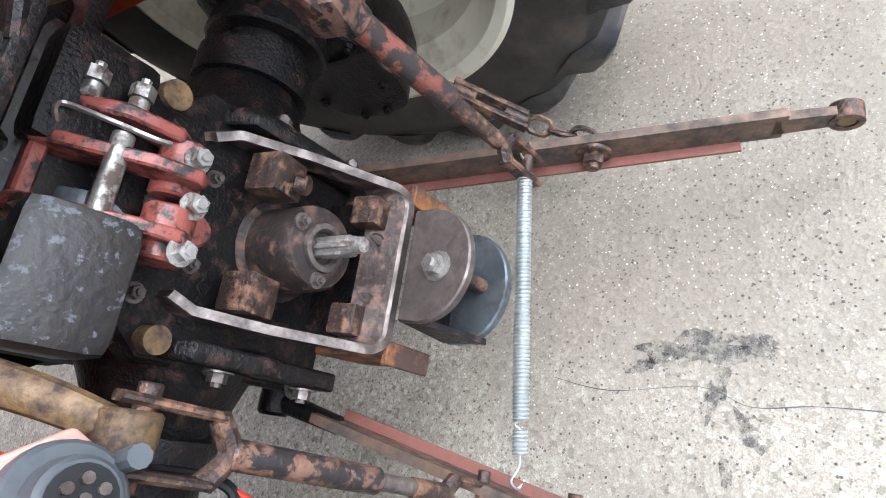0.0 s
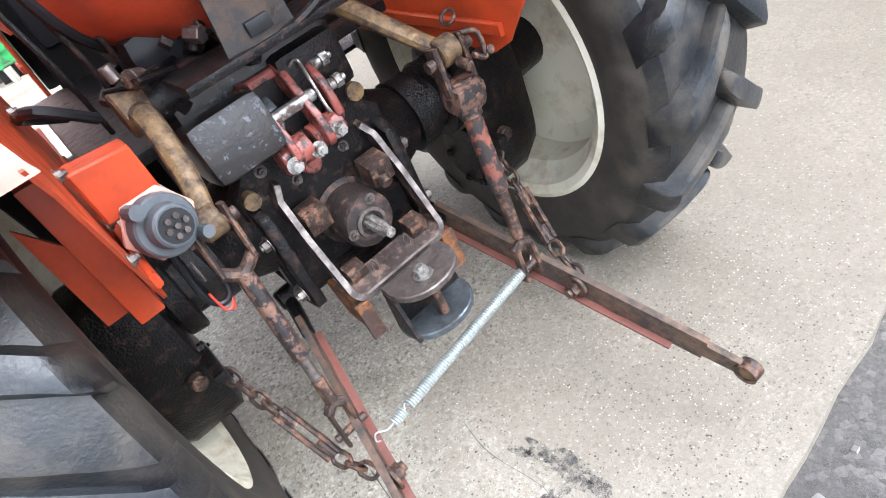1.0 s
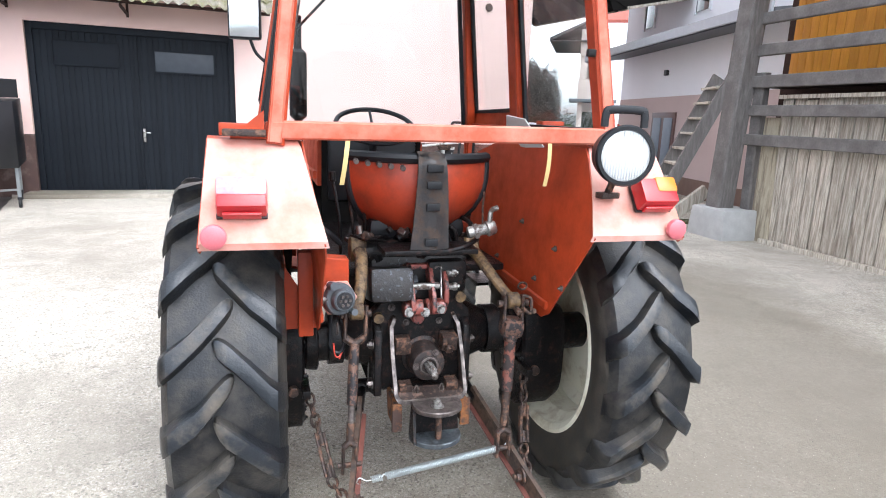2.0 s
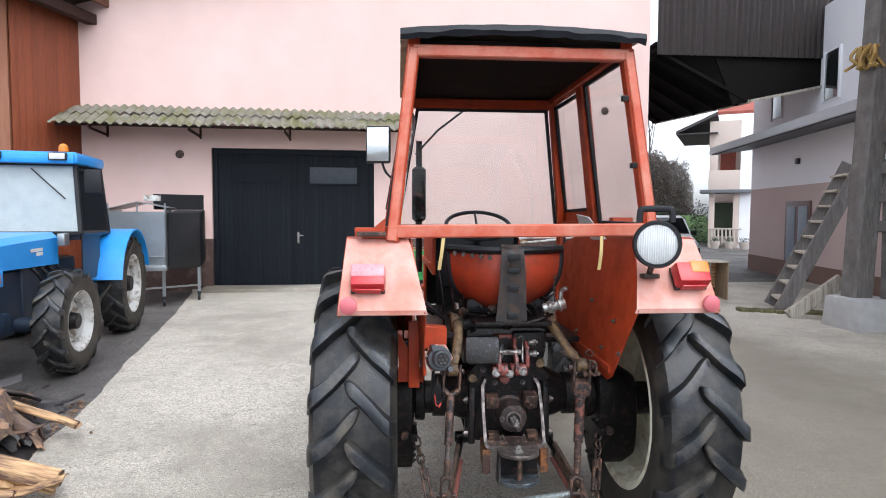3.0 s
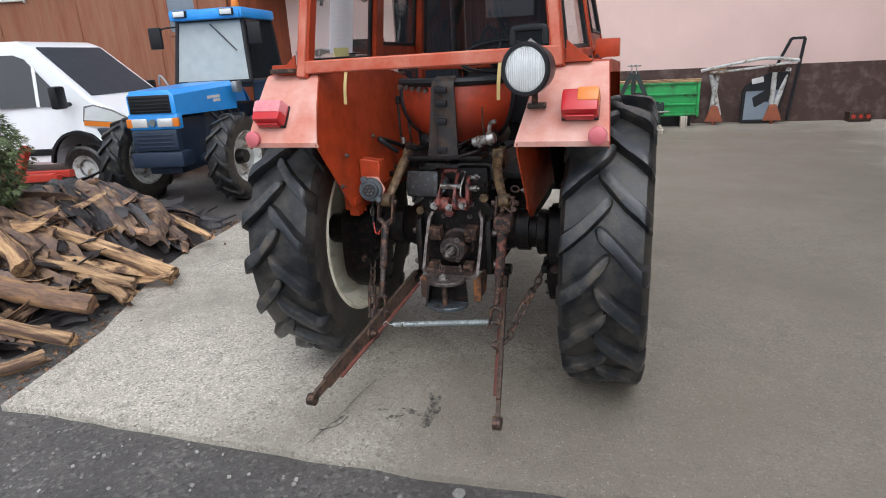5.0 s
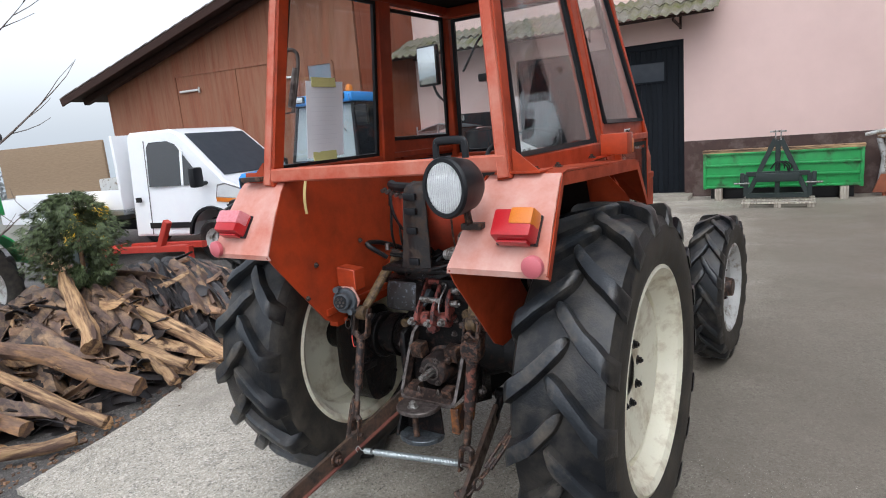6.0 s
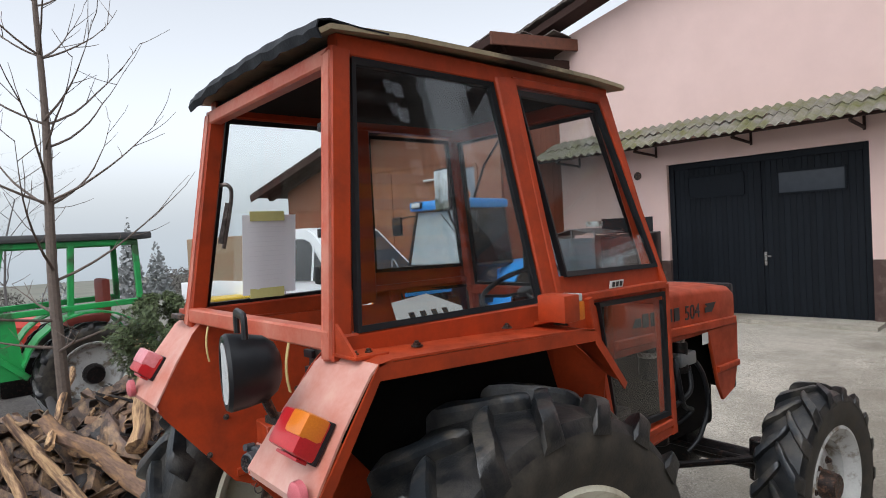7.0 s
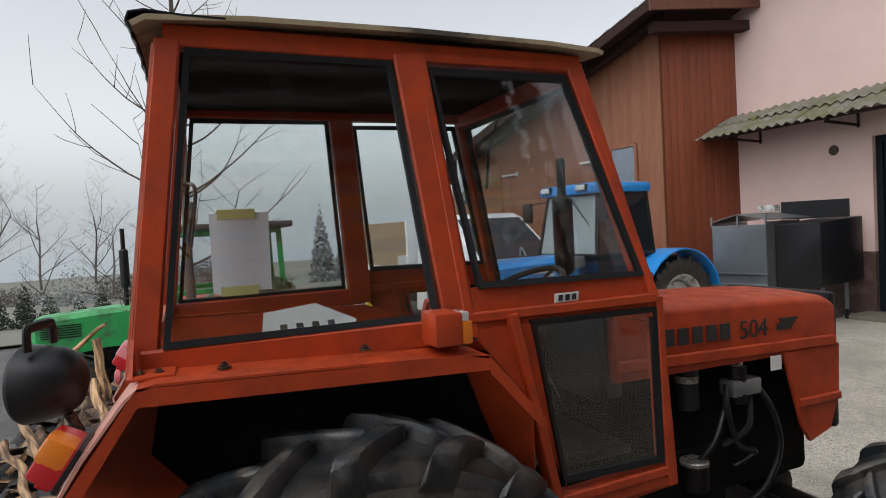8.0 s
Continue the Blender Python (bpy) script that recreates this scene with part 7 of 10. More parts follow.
beam(bm, (-0.38, -0.1, 0.30), (-0.38, 1.2, 0.30), 0.03, 0.03)
part("brace", bm, "galv", feeder)
bm = B()
box(bm, (0.15, 0.5, 1.86), (0.26, 0.2, 0.10), 0.01)
part("top_box", bm, "whiterim", feeder)

# ---- green side board, three-point frame and stands by the wall ----
gb = thing("trailer_box", "green ribbed steel trailer box with a timber top rail", "trailer box", at=pose(0.58, 9.75, 0, 0, 0, 3.4))
bm = B()
box(bm, (0, 0, 0.52), (2.38, 0.05, 0.62), 0.01)
part("panel", bm, "green", gb)
for z in (0.24, 0.43, 0.62, 0.82):
    bm = B()
    box(bm, (0, -0.035, z), (2.38, 0.05, 0.035), 0.010)
    part("rib", bm, "green", gb)
for x in (-1.18, 1.18):
    bm = B()
    box(bm, (x, -0.02, 0.52), (0.05, 0.08, 0.64), 0.008)
    part("end_post", bm, "green", gb)
bm = B()
box(bm, (0, 0.02, 0.865), (2.44, 0.11, 0.06), 0.01)
part("top_rail", bm, "log", gb, "pale timber top rail")
for x in (-0.95, 0.95):
    bm = B()
    box(bm, (x, 0.02, 0.08), (0.12, 0.22, 0.26), 0.01)
    part("support", bm, "greywood", gb)
# black upright board fills the gap below the panel
bm = B()
box(bm, (0.0, 0.2, 0.10), (2.2, 0.05, 0.28), 0.005)
part("underside", bm, "black", gb)

fr3 = thing("three_point_frame", "dark steel A-frame implement standing on a pallet", "implement", at=pose(0.60, 9.15, 0.09, 0, 0, 3))
for a, b in (((-0.42, 0, 0.10), (-0.04, 0.05, 0.98)), ((0.42, 0, 0.10), (0.04, 0.05, 0.98)), ((0, 0.05, 0.06), (0, 0.05, 0.95)), ((-0.46, 0, 0.42), (0.46, 0, 0.42)), ((-0.46, 0, 0.06), (0.46, 0, 0.06)), ((-0.46, 0, 0.06), (-0.46, 0, 0.42)), ((0.46, 0, 0.06), (0.46, 0, 0.42))):
    bm = B()
    beam(bm, a, b, 0.075, 0.06, (0, 1, 0), 0.006)
    part("bar", bm, "darkmetal", fr3)
bm = B()
box(bm, (0, -0.03, 0.36), (0.62, 0.10, 0.14), 0.01)
part("tool_plate", bm, "darkmetal", fr3)
for x in (-0.52, 0.52):
    bm = B()
    rod(bm, (x - 0.12, -0.04, 0.27), (x + 0.12, -0.04, 0.27), 0.016, seg=10)
    part("pin", bm, "bright", fr3, "bright hitch pin")
    bm = B()
    box(bm, (x, 0.0, 0.33), (0.06, 0.10, 0.22), 0.008)
    part("lug", bm, "darkmetal", fr3)
bm = B()
rod(bm, (-0.12, 0.02, 1.10), (0.12, 0.02, 1.10), 0.014, seg=10)
for x in (-0.04, 0.04):
    beam(bm, (x, 0.04, 0.96), (x, 0.03, 1.12), 0.02, 0.05, (0, 1, 0))
part("top_pin", bm, "bright", fr3)
for k in range(3):
    bm = B()
    tube(bm, curve_pts([(0.10 * k - 0.1, -0.02, 0.50), (0.05 * k, -0.06, 0.62), (0.12 + 0.04 * k, -0.05, 0.55), (0.16, -0.04, 0.44)], 5), 0.012, 8)
    part("hose", bm, "black", fr3)
pal = thing("pallet", "grey timber pallet under the dark steel frame", "pallet", at=pose(0.62, 9.12, 0, 0, 0, 3))
for y in (-0.3, 0.0, 0.3):
    bm = B()
    box(bm, (0, y, 0.075), (1.05, 0.12, 0.025), 0.004)
    part("board", bm, "greywood", pal)
for x in (-0.46, 0, 0.46):
    bm = B()
    box(bm, (x, 0, 0.03), (0.1, 0.7, 0.06), 0.004)
    part("bearer", bm, "greywood", pal)

rack = thing("boom_rack", "rusty steel stands holding a bent white and grey boom", "implement rack", at=pose(0, 0, 0, 0, 0, 0))
for x0, w in ((2.08, 0.16), (3.10, 0.20)):
    y0 = wall_y(x0) - 0.30
    for a, b in (((x0 - 0.10, y0, 0.95), (x0 + 0.09, y0, 0.18)), ((x0 + 0.02, y0 + 0.05, 0.95), (x0 - 0.06, y0, 0.18))) if x0 < 2.5 else (((x0 - 0.03, y0, 1.0), (x0 - 0.03, y0, 0.18)), ((x0 + 0.22, y0 + 0.1, 1.0), (x0 + 0.0, y0, 0.20))):
        bm = B()
        rod(bm, a, b, 0.045, seg=14, bevel=0.006)
        part("white_leg", bm, "whiterim", rack, "white painted tube leg")
    bm = B()
    prism(bm, [(x0 - 0.16, y0 - 0.05, 0.06), (x0 + 0.16, y0 - 0.05, 0.06), (x0 + 0.05, y0 - 0.05, 0.36), (x0 - 0.06, y0 - 0.05, 0.36)], (0, 0.10, 0), 0.006)
    rod(bm, (x0, y0, -0.03), (x0, y0, 0.10), 0.03, seg=10)
    part("foot", bm, mat("rusty_orange_foot", (0.34, 0.10, 0.045), (0.25, 0.07, 0.035), 0.6, bump=0.3) if x0 < 2.5 else bpy.data.materials["rusty_orange_foot"], rack, "rusty orange foot")
    bm = B()
    box(bm, (x0, y0, 1.0), (0.24, 0.1, 0.12), 0.01, taper=(1.3, 1))
    part("head", bm, "log" if x0 < 2.5 else "rust", rack)
bm = B()
tube(bm, curve_pts([(1.78, 9.92, 1.02), (2.3, 9.9, 1.12), (2.9, 9.95, 1.20), (3.42, 10.0, 1.14)], 6), 0.03, 10)
tube(bm, curve_pts([(1.95, 9.95, 0.98), (2.6, 9.93, 1.03), (3.4, 10.0, 1.12)], 6), 0.022, 10)
part("boom", bm, "whiterim", rack, "bent grey tube boom")
bm = B()
prism(bm, [(2.55, 10.15, 0.02), (3.18, 10.18, 0.02), (3.34, 10.2, 0.95), (2.95, 10.2, 0.92), (2.62, 10.2, 0.72), (2.55, 10.2, 0.60)], (0, 0.05, 0), 0.01)
dp = thing("cab_door", "black framed machine door leaning against the wall", "door panel")
part("panel", bm, "black", dp)
bm = B()
prism(bm, [(2.60, 10.135, 0.08), (3.12, 10.165, 0.08), (3.2, 10.185, 0.62), (2.62, 10.185, 0.60)], (0, 0.01, 0))
part("pane", bm, "bluegrey", dp)
bm = B()
box(bm, (2.80, 10.16, 0.80), (0.20, 0.02, 0.10), 0.004, (0, -12, 0))
part("label", bm, "whitedecal", dp)
for a, b in (((3.05, 10.2, 0.95), (3.30, 10.25, 1.52)), ((3.30, 10.25, 1.52), (3.52, 10.25, 1.52)), ((3.52, 10.25, 1.52), (3.36, 10.2, 0.05))):
    bm = B()
    beam(bm, a, b, 0.05, 0.06, (0, 1, 0), 0.006)
    part("frame_bar", bm, "black", dp)
rb = thing("red_metal_box", "small rusty red metal box by the wall", "box", at=pose(4.55, wall_y(4.55) - 0.22, 0, 0, 0, 5))
bm = B()
box(bm, (0, 0, 0.09), (0.36, 0.24, 0.17), 0.012)
part("body", bm, "rust", rb)
for k in range(3):
    bm = B()
    rod(bm, (-0.12 + 0.12 * k, -0.12, 0.10), (-0.12 + 0.12 * k, -0.15, 0.10), 0.035, seg=12)
    part("cap", bm, "red", rb)


# ---- hay-loft overhang past the corner of the pink building, its shade painted near black ----
loft = setting(thing("loft", "", ""), "timber hay-loft overhang, its shade painted black, with a sheet-metal edge", "roof")
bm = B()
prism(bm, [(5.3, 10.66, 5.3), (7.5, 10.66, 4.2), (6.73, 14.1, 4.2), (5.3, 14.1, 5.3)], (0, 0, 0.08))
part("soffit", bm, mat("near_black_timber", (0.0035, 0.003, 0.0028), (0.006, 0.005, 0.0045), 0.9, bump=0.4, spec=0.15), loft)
# added dark plates that stand for the deep shade under the roof
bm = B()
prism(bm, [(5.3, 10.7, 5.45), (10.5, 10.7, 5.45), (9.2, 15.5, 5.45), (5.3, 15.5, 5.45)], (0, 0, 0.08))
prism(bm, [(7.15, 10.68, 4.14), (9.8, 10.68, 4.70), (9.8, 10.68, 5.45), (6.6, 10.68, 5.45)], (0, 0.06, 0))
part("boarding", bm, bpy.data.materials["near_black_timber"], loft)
bm = B()
grid = []
for z in (5.22, 9.0):
    grid.append([(5.31 + 0.03 * j, 10.62 + 0.02 * math.cos(j * 1.4), z) for j in range(160)])
sheet(bm, grid, 0.01)
part("cladding", bm, mat("dark_corrugated_cladding", (0.022, 0.016, 0.015), (0.032, 0.024, 0.022), 0.6, bump=0.2, spec=0.3), loft)
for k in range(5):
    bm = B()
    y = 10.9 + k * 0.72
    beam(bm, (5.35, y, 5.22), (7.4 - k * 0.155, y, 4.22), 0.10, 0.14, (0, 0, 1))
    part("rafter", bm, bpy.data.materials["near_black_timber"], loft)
bm = B()
beam(bm, (7.53, 10.66, 4.22), (6.76, 14.1, 4.22), 0.06, 0.08)
beam(bm, (7.53, 10.64, 4.22), (9.8, 10.64, 4.70), 0.06, 0.06)
part("eaves_board", bm, "greywood", loft)

# ---- open timber shed with stairs, grey planks and honey boards ----
shed = setting(thing("shed", "", ""), "weathered timber corn shed with grey planks, rails and honey-coloured boards", "shed")
SX = 6.38
bm = B()
box(bm, (6.12, 5.22, 0.20), (0.72, 0.78, 0.48), 0.04, taper=(0.92, 0.92))
part("footing", bm, mat("pale_concrete_footing", (0.42, 0.42, 0.41), (0.34, 0.34, 0.33), 0.85, bump=0.3), shed, "pale concrete footing")
bm = B()
beam(bm, (6.06, 5.30, 0.42), (6.23, 5.13, 7.2), 0.30, 0.30, (0, 1, 0), 0.03)
beam(bm, (6.35, 5.05, 0.42), (6.30, 5.05, 2.4), 0.14, 0.18, (0, 1, 0), 0.02)
part("post", bm, "darkbeam", shed, "dark weathered oak post")
for y in (1.0, -2.0):
    bm = B()
    beam(bm, (6.5, y, -0.03), (6.5, y, 7.2), 0.26, 0.26, (0, 1, 0), 0.03)
    part("post", bm, "darkbeam", shed)
for z, w in ((1.46, 0.16), (1.87, 0.15), (2.27, 0.17), (2.70, 0.16), (3.13, 0.16), (3.48, 0.16), (3.9, 0.16), (4.3, 0.16), (4.75, 0.16), (5.2, 0.16), (5.65, 0.16), (6.1, 0.16), (6.55, 0.16)):
    bm = B()
    y1 = 5.45
    beam(bm, (SX - 0.16, y1, z), (SX - 0.16, -3.5, z - 0.02), 0.07, w, (0, 0, 1), 0.012)
    part("rail", bm, "darkbeam", shed, "grey weathered rail")
for k in range(64):
    bm = B()
    y = 5.1 - 0.135 * (k + 0.5)
    box(bm, (SX + 0.42, y, 3.55), (0.03, 0.128, 2.35), 0.004)
    part("honey_board", bm, "honey", shed)
rnd = random.Random(8)
for k in range(44):
    w = 0.19
    y = 4.72 - w * (k + 0.5)
    bm = B()
    box(bm, (SX + 0.03, y, 1.0 + (0.05 if k % 2 else 0)), (0.035, w - 0.014, 2.08 - 0.02 * (k % 3)), 0.006, (0, rnd.uniform(-0.5, 0.5), 0))
    part("plank", bm, "greywood", shed)
bm = B()
prism(bm, [(SX - 0.02, 5.02, -0.02), (SX - 0.02, 4.62, -0.02), (SX - 0.02, 4.70, 1.78), (SX - 0.02, 5.10, 1.78)], (0.05, 0, 0), 0.004)
part("wide_plank", bm, mat("pale_mottled_plank", (0.46, 0.41, 0.31), (0.34, 0.29, 0.21), 0.85, bump=0.4, stretch=(5, 5, 0.6), dirt=(0.22, 0.18, 0.13), dirt_amount=0.35), shed)
bm = B()
beam(bm, (SX - 0.04, 4.72, 2.06), (SX - 0.04, -3.2, 2.06), 0.08, 0.05, (0, 0, 1))
beam(bm, (SX - 0.04, 4.72, 0.02), (SX - 0.04, -3.2, 0.02), 0.08, 0.08, (0, 0, 1))
part("gate_rail", bm, "greywood", shed)
bm = B()
prism(bm, [(SX + 0.5, 5.3, -0.05), (SX + 0.5, -3.6, -0.05), (SX + 0.5, -3.6, 7.1), (SX + 0.5, 5.3, 7.1)], (0.1, 0, 0))
prism(bm, [(SX - 0.8, 5.6, 7.1), (SX + 3.5, 5.6, 8.2), (SX + 3.5, -3.8, 8.2), (SX - 0.8, -3.8, 7.1)], (0, 0, 0.08))
prism(bm, [(SX - 0.1, 5.15, 2.2), (SX + 0.45, 5.15, 2.2), (SX + 0.45, -3.3, 2.2), (SX - 0.1, -3.3, 2.2)], (0, 0, 0.05))
part("back_wall", bm, "eaveswood", shed)
bm = B()
rnd2 = random.Random(5)
for k in range(26):
    a = Vector((6.0 + rnd2.uniform(-0.12, 0.12), 5.15 + rnd2.uniform(-0.15, 0.15), 3.95))
    tube(bm, curve_pts([a, a + Vector((rnd2.uniform(-0.1, 0.1), rnd2.uniform(-0.1, 0.1), -0.15)), a + Vector((rnd2.uniform(-0.14, 0.14), rnd2.uniform(-0.14, 0.14), -0.30))], 3), 0.022, 6)
corn = part("corn_bunch", bm, mat("dry_corn_husk", (0.42, 0.27, 0.08), (0.25, 0.15, 0.05), 0.8, bump=0.3, island=0.3))
tagged(corn, "bunch of dry corn cobs hanging on the post", "corn", "", "stuff")

# outdoor stairs, seen side-on
stairs = setting(thing("stairs", "", ""), "steep grey weathered timber stairs", "stairs")
for dx in (0.0, 0.75):
    bm = B()
    beam(bm, (5.75 + dx * 0.4, 6.55 + dx, 0.02), (6.95 + dx * 0.4, 6.35 + dx, 2.5), 0.05, 0.22, (0, 0, 1), 0.006)
    part("stringer", bm, "darkbeam", stairs)
for k in range(9):
    t = (k + 0.6) / 9.5
    bm = B()
    x, z = 5.75 + 1.2 * t, 0.02 + 2.48 * t
    prism(bm, [(x - 0.06, 6.55, z), (x + 0.16, 6.52, z), (x + 0.46, 7.28, z), (x + 0.24, 7.31, z)], (0, 0, 0.04), 0.004)
    part("tread", bm, "greywood", stairs)
bm = B()
beam(bm, (5.6, 6.1, 0.02), (6.3, 5.9, 0.62), 0.10, 0.20, (0, 0, 1), 0.01)
part("loose_plank", bm, "greywood", stairs)

# ---- white and mauve neighbour house, its long wall facing the yard ----
nh = setting(thing("neighbour_house", "", "", at=pose(10.04, 14.64, 0, 0, 0, -101.3)), "white and mauve rendered house with a dark balcony roof", "house")
bm = B()
prism(bm, [(0, 0, -0.1), (9, 0, -0.1), (9, 0, 2.35), (0, 0, 2.35)], (0, 6, 0))
part("lower_wall", bm, "mauve", nh)
bm = B()
prism(bm, [(0.003, 0.003, 2.35), (9, 0.003, 2.35), (9, 0.003, 6.4), (0.003, 0.003, 6.4)], (0, 6, 0))
part("upper_wall", bm, "whitewall", nh)
bm = B()
prism(bm, [(-0.01, -0.015, -0.1), (9, -0.015, -0.1), (9, -0.015, 0.42), (-0.01, -0.015, 0.42)], (0, 0.014, 0))
part("plinth", bm, mat("brown_house_plinth", (0.20, 0.13, 0.10), (0.16, 0.10, 0.08), 0.9, bump=0.2), nh)
bm = B()
prism(bm, [(-0.35, -1.05, 3.42), (9, -1.05, 3.42), (9, -0.02, 3.55), (-0.1, -0.02, 3.55)], (0, 0, 0.10), 0.01)
part("canopy", bm, mat("dark_grey_canopy", (0.055, 0.06, 0.07), (0.04, 0.044, 0.05), 0.5, bump=0.1), nh, "dark grey canopy")
bm = B()
beam(bm, (-0.38, -1.09, 3.54), (9, -1.09, 3.54), 0.05, 0.20, (0, 0, 1), 0.01)
part("canopy_edge", bm, mat("pale_grey_sheet_edge", (0.42, 0.44, 0.47), (0.36, 0.38, 0.41), 0.5, bump=0.05), nh)
dr = part("door", B(), "eaveswood", nh)
bm = B()
box(bm, (3.2, -0.01, 0.98), (1.35, 0.06, 1.95), 0.01)
part("door_leaf", bm, mat("brown_red_door", (0.10, 0.045, 0.038), (0.08, 0.036, 0.03), 0.5, bump=0.1), dr)
for x in (2.88, 3.52):
    bm = B()
    box(bm, (x, -0.045, 1.12), (0.46, 0.02, 1.4), 0.006)
    part("pane", bm, "bluegrey", dr)
bm = B()
box(bm, (3.1, -0.03, 2.95), (0.16, 0.08, 0.14), 0.02)
part("wall_lamp", bm, "black", nh)
for x in (1.7, 4.6):
    w = part("window", B(), "darkpane", nh)
    bm = B()
    box(bm, (x, -0.004, 4.75), (0.62, 0.05, 1.05), 0.01)
    part("pane", bm, "darkpane", w)
    for dx in (-0.34, 0.34):
        bm = B()
        box(bm, (x + dx, -0.012, 4.75), (0.07, 0.07, 1.15), 0.01)
        part("window_frame", bm, "whitewall", w)

# ---- farther house with arcade, balcony and deep eaves ----
fh = setting(thing("far_house", "", "", at=pose(14.65, 26.0, 0, 0, 0, -30)), "pale two-storey house with balcony and deep eaves", "house")
bm = B()
prism(bm, [(1.42, 0.0, -0.1), (9, 0.0, -0.1), (9, 0.0, 5.3), (1.42, 0.0, 5.3)], (0, 7, 0))
part("wall", bm, "whitewall", fh)
bm = B()
prism(bm, [(0.05, 1.6, -0.1), (1.42, 1.6, -0.1), (1.42, 1.6, 6.1), (0.05, 1.6, 6.1)], (0, 5, 0))
part("rear_wall", bm, "beige", fh)
for x in (0.2, 1.28):
    bm = B()
    box(bm, (x, 0.12, 1.3), (0.26, 0.26, 2.8), 0.02)
    part("pillar", bm, "beige", fh)
for x in (0.24,):
    bm = B()
    box(bm, (x, 0.12, 4.3), (0.36, 0.26, 1.3), 0.02)
    part("pillar", bm, "beige", fh)
bm = B()
box(bm, (0.8, 0.4, 2.72), (2.3, 1.5, 0.16), 0.02)
part("balcony_slab", bm, mat("slate_balcony_edge", (0.16, 0.17, 0.18), (0.12, 0.13, 0.14), 0.6, bump=0.1), fh)
bm = B()
box(bm, (0.72, 0.05, 3.28), (1.4, 0.14, 0.94), 0.02)
part("balcony_wall", bm, "beige", fh)
bm = B()
box(bm, (0.72, 0.05, 5.5), (1.4, 0.3, 1.25), 0.02)
part("terrace_wall", bm, "beige", fh)
# solid dark panel fills the arcade
bm = B()
box(bm, (0.75, 1.55, 1.35), (1.2, 0.1, 1.7), 0.01)
part("arcade_opening", bm, "hedge", fh)
# added red panel stands for a roof glimpsed past the balcony, not glazing
bm = B()
box(bm, (0.85, 1.57, 4.2), (0.7, 0.06, 1.1), 0.01)
part("window", bm, "redtile", fh)
for k in range(8):
    bm = B()
    box(bm, (0.2 + 0.17 * k, 0.0, 0.55), (0.09, 0.10, 0.62), 0.02)
    part("baluster", bm, "potclay", fh)
bm = B()
box(bm, (0.8, 0.0, 0.9), (1.5, 0.14, 0.08), 0.02)
part("balustrade_rail", bm, "potclay", fh)
bm = B()
prism(bm, [(-1.5, -0.4, 5.55), (0.35, -0.4, 6.4), (0.35, 5.0, 6.4), (-1.5, 5.0, 5.55)], (0, 0, 0.14))
prism(bm, [(-1.5, -0.4, 5.52), (0.4, -0.4, 5.52), (0.4, 5.0, 5.52), (-1.5, 5.0, 5.52)], (0, 0, 0.05))
part("eaves", bm, mat("dark_far_eaves", (0.06, 0.055, 0.055), (0.045, 0.04, 0.04), 0.7, bump=0.1), fh)
bm = B()
prism(bm, [(0.35, -0.2, 6.4), (10, -0.2, 6.4), (10, 3.5, 8.0), (0.35, 3.5, 8.0)], (0, 0, 0.15))
part("roof", bm, "redtile", fh)
for k in range(5):
    pot = thing("flower_pot", "pale stone flower pot before the far house", "flower pot", at=pose(14.5 + 0.52 * k, 24.9 - 0.35 * k, -0.03), group="flower pots")
    bm = B()
    lathe(bm, [(0, 0), (0, 0.16), (0.3, 0.24), (0.34, 0.24), (0.34, 0.20), (0.28, 0.19), (0.28, 0)], 14, "z")
    part("bowl", bm, "potclay", pot)
    bm = B()
    r5 = random.Random(k)
    for q in range(40):
        a, rr = r5.uniform(0, 6.3), r5.uniform(0, 0.22)
        p = Vector((rr * math.cos(a), rr * math.sin(a), 0.3 + r5.uniform(0, 0.2)))
        prism(bm, [p, p + Vector((0.05, 0.02, 0.03)), p + Vector((0.01, 0.05, 0.06))], (0.003, 0, 0.003))
    part("plant", bm, "hedge", pot)

# ---- slatted crate ----
crate = thing("crate", "weathered wooden crate lying open on its side", "crate", at=pose(5.30, 8.22, 0, 0, 0, -8) @ Matrix.Diagonal((1.1, 1.1, 1.12, 1)))
for k in range(6):
    bm = B()
    box(bm, (-0.25 + 0.10 * k, 0.26, 0.33), (0.075, 0.016, 0.60), 0.003)
    part("back_slat", bm, "log", crate)
for x in (-0.30, 0.30):
    for k in range(3):
        bm = B()
        box(bm, (x, -0.19 + 0.185 * k, 0.33), (0.018, 0.178, 0.62), 0.003)
        part("side_board", bm, "tanboard", crate)
for z in (0.012, 0.648):
    for k in range(3):
        bm = B()
        box(bm, (0, -0.19 + 0.185 * k, z), (0.64, 0.176, 0.02), 0.003)
        part("end_board", bm, "greywood", crate)
for x in (-0.27, 0.27):
    bm = B()
    beam(bm, (x, 0.22, 0.03), (x, 0.22, 0.635), 0.035, 0.05)
    part("corner_batten", bm, "greywood", crate)

# a low mossy kerb by the stairs
bm = B()
for k in range(60):
    x = 5.2 + 0.03 * k
    box(bm, (x, 6.75 - 0.35 * (x - 5.2) + 0.04 * math.sin(k), 0.02), (0.09, 0.16 + 0.05 * math.sin(k * 2.3), 0.07), 0.01, (0, 0, k * 20))
tagged(part("leaf_litter", bm, mat("mossy_litter", (0.16, 0.14, 0.07), (0.09, 0.09, 0.04), 0.95, bump=0.5, island=0.4)), "mossy strip of litter on the concrete", "litter", "", "stuff")


